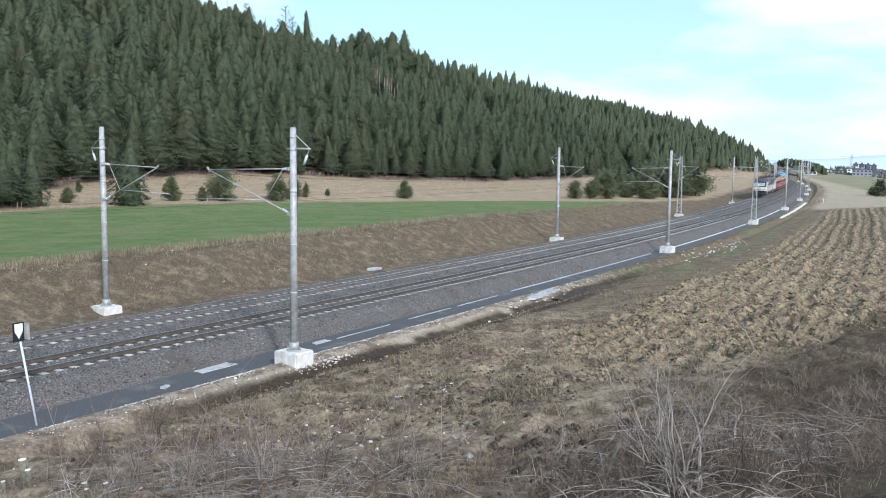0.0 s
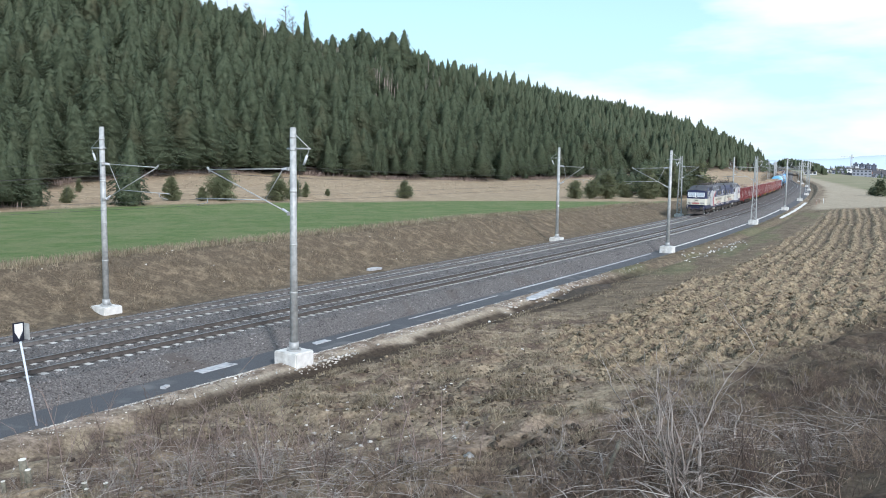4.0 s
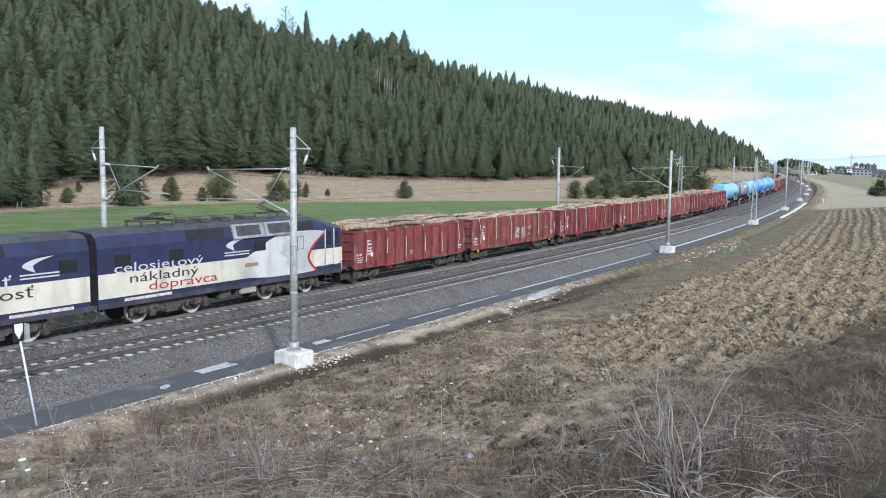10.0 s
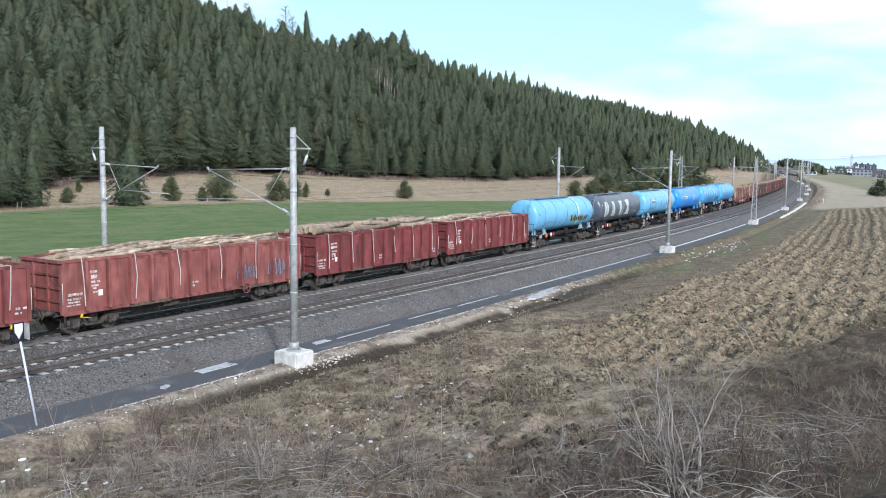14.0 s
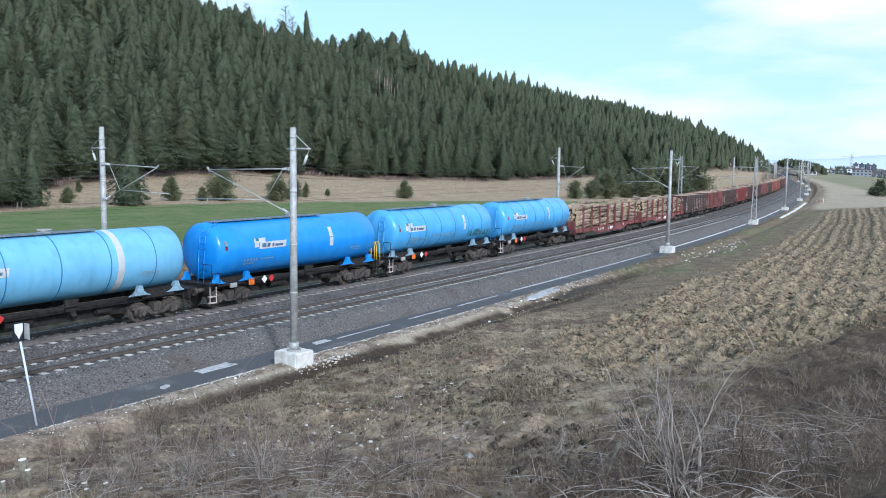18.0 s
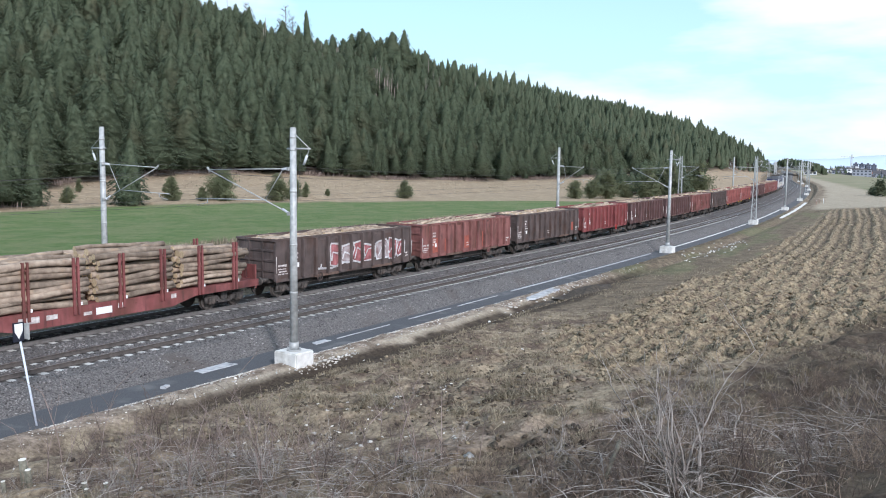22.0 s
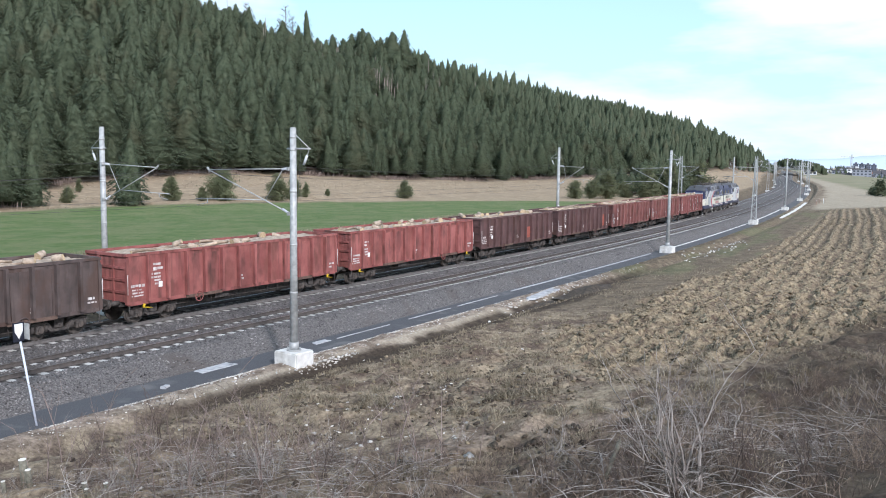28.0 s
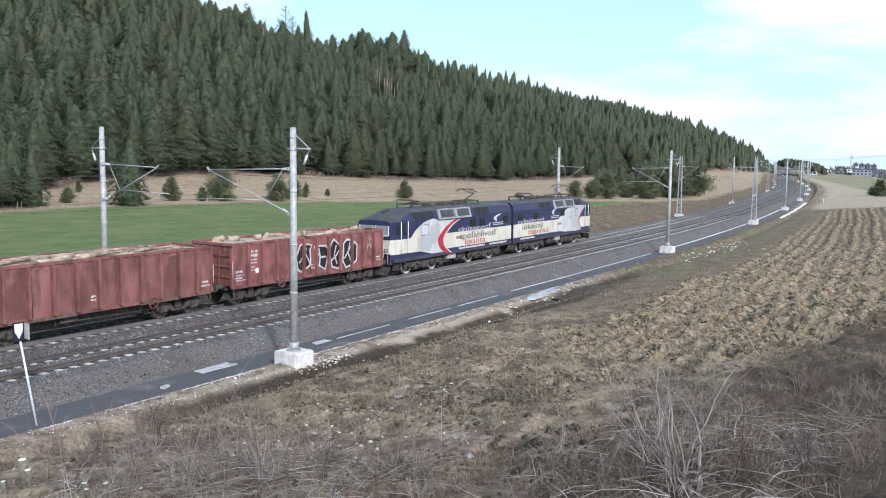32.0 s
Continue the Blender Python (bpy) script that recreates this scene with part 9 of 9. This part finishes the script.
def channel_run(s0, s1, lat, w, mat, z=-0.80):
    """Edging with a broken, half-buried outline."""
    V, F = [], []
    ss = np.arange(s0, s1 + 0.3, 0.6)
    a, b = [w * (0.22 + 0.62 * fbm(ss * 0.7, ss * 0 + lat + k, 3, 83 + k)) for k in (0, 5)]
    for i, s in enumerate(ss):
        for dl, dz in ((-a[i], -0.06), (-a[i], 0.03), (b[i], 0.03), (b[i], -0.06)):
            x, y = at(s, lat + dl)
            V.append((float(x), float(y), z + dz))
    for i in range(len(ss) - 1):
        F += [(i * 4 + j, i * 4 + (j + 1) % 4, i * 4 + 4 + (j + 1) % 4, i * 4 + 4 + j) for j in range(4)]
    F += [(3, 2, 1, 0), tuple(len(V) - 4 + j for j in range(4))]
    o = mesh_ob("drain_channel", V, F, [mat])
    tagged(o, "pale concrete drain edging beside the track", "drain", group="drain edging")


for s0, s1, lat, w, z in ((28.5, 57.0, 7.72, 0.15, -0.80), (62.5, 108.0, 7.74, 0.17, -0.80), (16.5, 20.5, 7.95, 0.05, -0.80), (21.5, 26.5, 7.92, 0.055, -0.80), (10.5, 14.5, 8.05, 0.045, -0.80), (112.0, 150.0, 7.7, 0.25, -0.80), (120.0, 182.0, 10.5, 0.5, -0.69)):
    channel_run(s0, s1, lat, w, M_SLAB if s0 < 60 else M_CONCRETE, z)


def slab(s, lat, lx, ly, t, turn, label):
    bm = bmesh.new()
    rng = random.Random(int(s * 10))
    top = [(lx / 2 * a * rng.uniform(0.86, 1.1), ly / 2 * b * rng.uniform(0.8, 1.15)) for a, b in ((-1, -0.9), (-0.3, -1.0), (0.4, -0.9), (1, -1), (0.95, 0.2), (1, 0.95), (0.2, 1.0), (-0.9, 0.9), (-1, 0.1))]
    bm_loft(bm, [[(x * 1.05, y * 1.05, 0) for x, y in top], [(x, y, t) for x, y in top]], 0, True, False)
    me = mesh_of(bm, "stone_slab", [M_SLAB])
    o = new("stone_slab", me)
    o.matrix_world = lay(s, lat, max(ground_z(s, lat), -0.80 if 7.4 < lat < 9.15 else -9) - 0.005, turn)
    tagged(o, label, "slab", group="slabs by the drain")


slab(3.3, 7.75, 1.75, 0.55, 0.035, 0, "flat pale patch of dried concrete on the strip")
slab(9.5, 7.95, 1.0, 0.4, 0.035, 0, "flat pale patch of dried concrete on the strip")
slab(0.2, 8.5, 0.35, 0.2, 0.08, 20, "small pale stone slab on the strip")
slab(28.0, 10.25, 4.6, 0.6, 0.10, 6, "long pale broken concrete slab on the berm")
slab(30.1, -4.6, 1.3, 0.5, 0.16, 0, "pale stone slab at the foot of the bank")


def dirt_pile(s, lat, lx, ly, h):
    """A low heap of dark dug earth."""
    V, F = [], []
    n, m = 18, 14
    for i in range(n + 1):
        for j in range(m + 1):
            u, v = i / n * 2 - 1, j / m * 2 - 1
            d = max(0, 1 - u * u - v * v)
            k = float(fbm(np.array([u * 3 + s]), np.array([v * 3.0]), 3, 5)[0])
            V.append((u * lx / 2, v * ly / 2, h * d * (0.5 + k) - 0.12))
    for i in range(n):
        for j in range(m):
            a = i * (m + 1) + j
            F.append((a, a + 1, a + m + 2, a + m + 1))
    o = mesh_ob("soil_mound", V, F, [M_EARTH], smooth=True)
    o.matrix_world = lay(s, lat, ground_z(s, lat))
    tagged(o, "low heap of dark dug earth beside the drain", "earth heap", group="earth heaps")


M_EARTH = surface("dark_earth", (0.035, 0.028, 0.022), (0.10, 0.08, 0.06), 5, 0.95, bump=0.8, bump_scale=6, space="World")
dirt_pile(31.5, 12.2, 7.5, 2.6, 0.55)
dirt_pile(26.0, 11.3, 5.0, 1.2, 0.3)


def distance_sign():
    root = tagged(new("line_sign"), "white arrow-shaped plate on a leaning white post", "railway sign")
    root.matrix_world = lay(-5.0, 8.85, ground_z(-5.0, 8.85), 0)
    top = Vector((-0.25, 0.42, 3.0))
    bar("post", (0, 0, -0.1), top * 0.90, 0.035, M_SIGNPOST, root, 8)
    t = lay(0, 0, 0).to_3x3()
    # board faces the camera's side
    f = Matrix.Translation(top + Vector((0, 0, 0.02))) @ pose(0, 0, 0, 0, 0, 5)
    bm = bmesh.new()
    bm_box(bm, -0.19, -0.012, -0.32, 0.19, 0.012, 0.28)
    b = part("board", bm, M_SIGNBACK, root, "dark board")
    b.matrix_basis = f
    bm = bmesh.new()
    bm_prism(bm, [(-0.14, 0.24), (-0.14, 0.0), (0.0, -0.24), (0.14, 0.0), (0.14, 0.24)], -0.02, -0.0125)
    b = part("arrow_plate", bm, M_WHITE, root, "white pentagon plate")
    b.matrix_basis = f
    bm = bmesh.new()
    bm_box(bm, 0.22, -0.2, -0.28, 0.24, 0.2, 0.22)
    b = part("side_plate", bm, M_GALV, root)
    b.matrix_basis = f


M_SIGNPOST = surface("pale_post_paint", (0.55, 0.60, 0.68), (0.7, 0.74, 0.8), 6, 0.5)
M_SIGNBACK = surface("sign_black", (0.012, 0.014, 0.025), (0.025, 0.027, 0.04), 6, 0.5)
distance_sign()

# cut stems with pale tops in the foreground
M_STEM = surface("grey_green_bark", (0.11, 0.105, 0.08), (0.24, 0.23, 0.18), 9, 0.9, bump=0.4)
M_CUTTOP = surface("fresh_cut_wood", (0.70, 0.66, 0.58), (0.80, 0.77, 0.70), 9, 0.8)
for s, lat, h, r in ((-8.8, 14.5, 0.75, 0.055), (-9.0, 15.0, 0.42, 0.04), (-8.5, 16.4, 0.3, 0.035), (-8.6, 16.6, 0.22, 0.03), (-8.3, 16.9, 0.35, 0.035), (-9.1, 14.1, 0.3, 0.03), (-8.4, 16.2, 0.2, 0.03)):
    root = tagged(new("cut_stem"), "cut-off stem of a shrub with a pale sawn top", "stump", group="cut stems")
    x, y = at(s, lat)
    root.matrix_world = pose(float(x), float(y), float(ground_surface(np.array([s]), np.array([lat]))[0]), 4, -3)
    r = r * 1.9
    bar("stem", (0, 0, -0.1), (0, 0, h), r, M_STEM, root, 8, r * 0.85)
    bar("sawn_top", (0, 0, h), (0, 0, h + 0.012), r * 0.9, M_CUTTOP, root, 8)

root = tagged(new("wooden_stake"), "thick grey weathered stake leaning in the brush", "stake")
x, y = at(-5.4, 27.6)
root.matrix_world = pose(float(x), float(y), float(ground_surface(np.array([-5.4]), np.array([27.6]))[0]))
bar("shaft", (0, 0, -0.15), (0.42, 0.25, 0.85), 0.045, M_STEM, root, 8, 0.04)
bar("split_end", (0.42, 0.25, 0.85), (0.445, 0.262, 0.91), 0.04, M_STEM, root, 6, 0.012)

M_STAKE = surface("weathered_stake", (0.30, 0.17, 0.13), (0.38, 0.23, 0.18), 5, 0.8)
# boundary stakes by the far field
for s, lat, h, m, lab in ((168.0, 13.6, 1.1, M_STAKE, "dull orange wooden stake by the field track"), (169.5, 14.4, 1.0, M_WHITE, "white wooden stake by the field track"), (165.5, 13.2, 0.8, M_STAKE, "dull orange wooden stake by the field track")):
    root = tagged(new("field_stake"), lab, "stake", group="field stakes")
    root.matrix_world = lay(s, lat, ground_z(s, lat))
    bar("shaft", (0, 0, -0.2), (0, 0, h), 0.05, m, root, 6)
    bar("cap", (0, 0, h), (0, 0, h + 0.06), 0.055, M_WHITE, root, 6)


# ---- the distance: bushes, wood, town, crane, mountains ----
def far_bushes():
    rng = random.Random(41)
    for s, lat, h, w in ((210.0, 26.0, 5.0, 5.0), (213.0, 29.5, 6.0, 6.0), (218.0, 24.5, 2.6, 3.0)):
        root = tagged(new("field_bush"), "dark evergreen bush at the field's edge", "bush", group="field bushes")
        x, y = at(s, lat)
        root.matrix_world = pose(float(x), float(y), ground_z(s, lat) - 0.1)
        V, F = needle_crown(rng, h, w, 1300)
        o = fast_mesh("crown", V, F, [M_NEEDLE])
        o.parent = root
        bar("trunk", (0, 0, -0.1), (0, 0, h * 0.7), 0.1, M_TRUNK, root, 6, 0.03)


far_bushes()


def far_hill():
    """A wooded knoll beyond the curve of the line."""
    r = np.random.RandomState(5)
    rng = random.Random(5)
    shapes = [conifer_shape(rng, 6, 5, 0.28, 0.05, False) for _ in range(3)]
    n = 900
    u, v = r.uniform(-1, 1, n), r.uniform(-1, 1, n)
    k = u * u + v * v < 1
    u, v = u[k], v[k]
    x = 291 + u * 23 + v * 25
    y = 700 + v * 60
    z = 0.0 + 9.3 * (1 - u ** 4) * (0.72 - 0.30 * u)
    V, F, M = stamp(shapes, r.randint(0, 3, len(u)), np.stack([x, y, z - 2], -1), r.uniform(4.5, 7.5, len(u)), r.uniform(0, 6.28, len(u)))
    tagged(fast_mesh("distant_copse", V, F, [M_NEEDLE, M_TRUNK, M_SPRAY], M), "dark copse on a knoll beyond the line", "woodland", kind="stuff")
    n = 520
    y = r.uniform(850, 1700, n)
    x = y * r.uniform(0.432, 0.62, n)
    k = r.random_sample(n) < 0.2
    x = np.where(k, y * r.normal(0.467, 0.007, n), x)
    hgt = np.where(k, r.uniform(9, 17, n), r.uniform(4, 8, n))
    V, F, M = stamp(shapes, r.randint(0, 3, n), np.stack([x, y, np.full(n, -8.6)], -1), hgt, r.uniform(0, 6.28, n), r.uniform(8, 14, n))
    tagged(fast_mesh("town_trees", V, F, [M_NEEDLE, M_TRUNK, M_SPRAY], M), "dark trees among the distant houses", "woodland", kind="stuff")


far_hill()

WALLS = [surface("far_wall_%s" % k, c, tuple(v * 1.1 for v in c), 0.3, 0.9) for k, c in (("white", (0.62, 0.62, 0.62)), ("grey", (0.30, 0.31, 0.35)), ("slate", (0.12, 0.13, 0.17)), ("pink", (0.42, 0.30, 0.28)), ("cream", (0.52, 0.47, 0.38)))]
ROOFS = [surface("far_roof_%s" % k, c, tuple(v * 1.15 for v in c), 0.3, 0.9) for k, c in (("red", (0.22, 0.13, 0.115)), ("dark", (0.09, 0.085, 0.09)))]
M_PANE = surface("far_pane", (0.05, 0.06, 0.08), (0.08, 0.09, 0.11), 1, 0.3)


def house(x, y, w, d, h, wall, roof, rows, cols, gable):
    kind = "house" if gable else "apartment_block"
    root = tagged(new(kind), ("small distant house with a pitched roof" if gable else "distant flat-roofed apartment block with rows of windows"), "building", group="houses of the town")
    root.matrix_world = pose(x, y, -8.3 if y > 760 else -0.1, 0, 0, -24 + (hash((int(x), int(y))) % 30 - 15))
    block("wall", (-w / 2, -d / 2, 0, w / 2, d / 2, h), WALLS[wall], root)
    if gable:
        bm = bmesh.new()
        a = [bm.verts.new(v) for v in ((-w / 2 - 0.4, -d / 2 - 0.5, h), (w / 2 + 0.4, -d / 2 - 0.5, h), (w / 2 + 0.4, d / 2 + 0.5, h), (-w / 2 - 0.4, d / 2 + 0.5, h), (-w / 2 - 0.4, 0, h + d * 0.4), (w / 2 + 0.4, 0, h + d * 0.4))]
        for f in ((0, 1, 5, 4), (2, 3, 4, 5), (0, 4, 3), (1, 2, 5), (3, 2, 1, 0)):
            bm.faces.new([a[i] for i in f])
        part("roof", bm, ROOFS[roof], root)
    else:
        block("roof", (-w / 2 - 0.3, -d / 2 - 0.3, h, w / 2 + 0.3, d / 2 + 0.3, h + 0.7), ROOFS[1], root)
        block("lift_house", (-1.5, -1.5, h + 0.7, 1.5, 1.5, h + 2.6), WALLS[wall], root)
    bm = bmesh.new()
    bm_box(bm, -w / cols * 0.28, -0.06, 0, w / cols * 0.28, 0.0, h / rows * 0.5)
    me = mesh_of(bm, "window", [M_PANE])
    for r_ in range(rows):
        for c in range(cols):
            child("window", me, root, pose(-w / 2 + w * (c + 0.5) / cols, -d / 2 - 0.003, h * (r_ + 0.3) / rows))


def town():
    rng = random.Random(88)
    # a row of four dark towers, lower blocks and houses before and behind
    for k in range(4):
        house(626 + k * 9.2, 1300, 6.6, 9, 18.5 - k * 0.5, 2, 1, 6, 2, False)
    house(281, 655, 9, 6, 3.2, 0, 1, 1, 3, True)
    for i in range(130):
        y = 860 + 620 * rng.random() ** 0.9
        x = y * rng.uniform(0.437, 0.60)
        if abs(y - 1300) < 60 and 600 < x < 690:
            continue
        low = rng.random() < 0.75
        h = rng.uniform(4, 7) if low else rng.uniform(8, 14)
        w = rng.uniform(7, 12) if low else rng.uniform(12, 24)
        house(x, y, w, rng.uniform(6, 9), h, rng.choice((0, 0, 0, 1, 1, 2, 3, 4)), rng.choice((0, 0, 1, 1, 1)), max(1, int(h / 2.8)), max(2, int(w / 3.5)), low)


town()


def crane():
    root = tagged(new("tower_crane"), "pale distant tower crane above the town", "crane")
    root.matrix_world = pose(557, 1170, -8.2, 0, 0, 0)
    bm = bmesh.new()
    for cx in (-0.7, 0.7):
        for cy in (-0.7, 0.7):
            bm_tube(bm, (cx, cy, 0), (cx, cy, 31), 0.22, 4)
    for i in range(15):
        bm_tube(bm, (-0.7, -0.7, i * 2.05), (0.7, -0.7, i * 2.05 + 2.05), 0.14, 4)
    part("tower", bm, M_GALV, root)
    bm = bmesh.new()
    bm_tube(bm, (-15, 0, 28), (3, 0, 28), 0.3, 4)
    bm_tube(bm, (-14, 0, 28.2), (0, 0, 31), 0.1, 4)
    part("jib", bm, M_GALV, root)
    block("counterweight", (1.6, -0.7, 26.6, 3, 0.7, 28), WALLS[1], root)


crane()


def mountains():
    # the blue of the distant air is painted into the hills' base colour
    M_ = surface("haze_tinted_hills", (0.50, 0.59, 0.70), (0.56, 0.65, 0.75), 0.002, 1.0, space="World", spec=0.0)
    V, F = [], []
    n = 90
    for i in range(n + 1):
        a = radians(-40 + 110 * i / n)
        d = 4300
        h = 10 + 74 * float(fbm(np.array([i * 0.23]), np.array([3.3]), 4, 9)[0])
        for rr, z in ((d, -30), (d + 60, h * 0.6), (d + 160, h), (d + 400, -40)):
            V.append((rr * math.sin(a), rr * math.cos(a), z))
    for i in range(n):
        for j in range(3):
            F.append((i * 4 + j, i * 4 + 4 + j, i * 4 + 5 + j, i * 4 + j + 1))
    tagged(mesh_ob("backdrop_hills", V, F, [M_], smooth=True), "horizon mountains with blue haze painted into their colour", "hills", kind="structure")


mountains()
# ---- what moves: every vehicle of the train runs along the far track ----
def advance(t):
    """How far the train has come since 9 s."""
    return 20.189 * (t - 9) + float(np.interp(t, (0, 21, 23, 25, 28, 32), (0, 0, 0.2, 0.33, 0.65, 1.3)))


def motions():
    times = [i * 0.5 for i in range(65)]
    for thing, s_front, length in TRAIN:
        rows = []
        for t in times:
            s = s_front - advance(t)
            a, b = s + length * 0.2, s + length * 0.8
            xa, ya = at(a, 0)
            xb, yb = at(b, 0)
            yaw = math.atan2(float(yb - ya), float(xb - xa))
            x0, y0 = float(xa) - math.cos(yaw) * length * 0.2, float(ya) - math.sin(yaw) * length * 0.2
            rows.append((t, pose(x0, y0, 0, 0, 0, math.degrees(yaw))))
        walk(thing, rows)


sleepers()
motions()
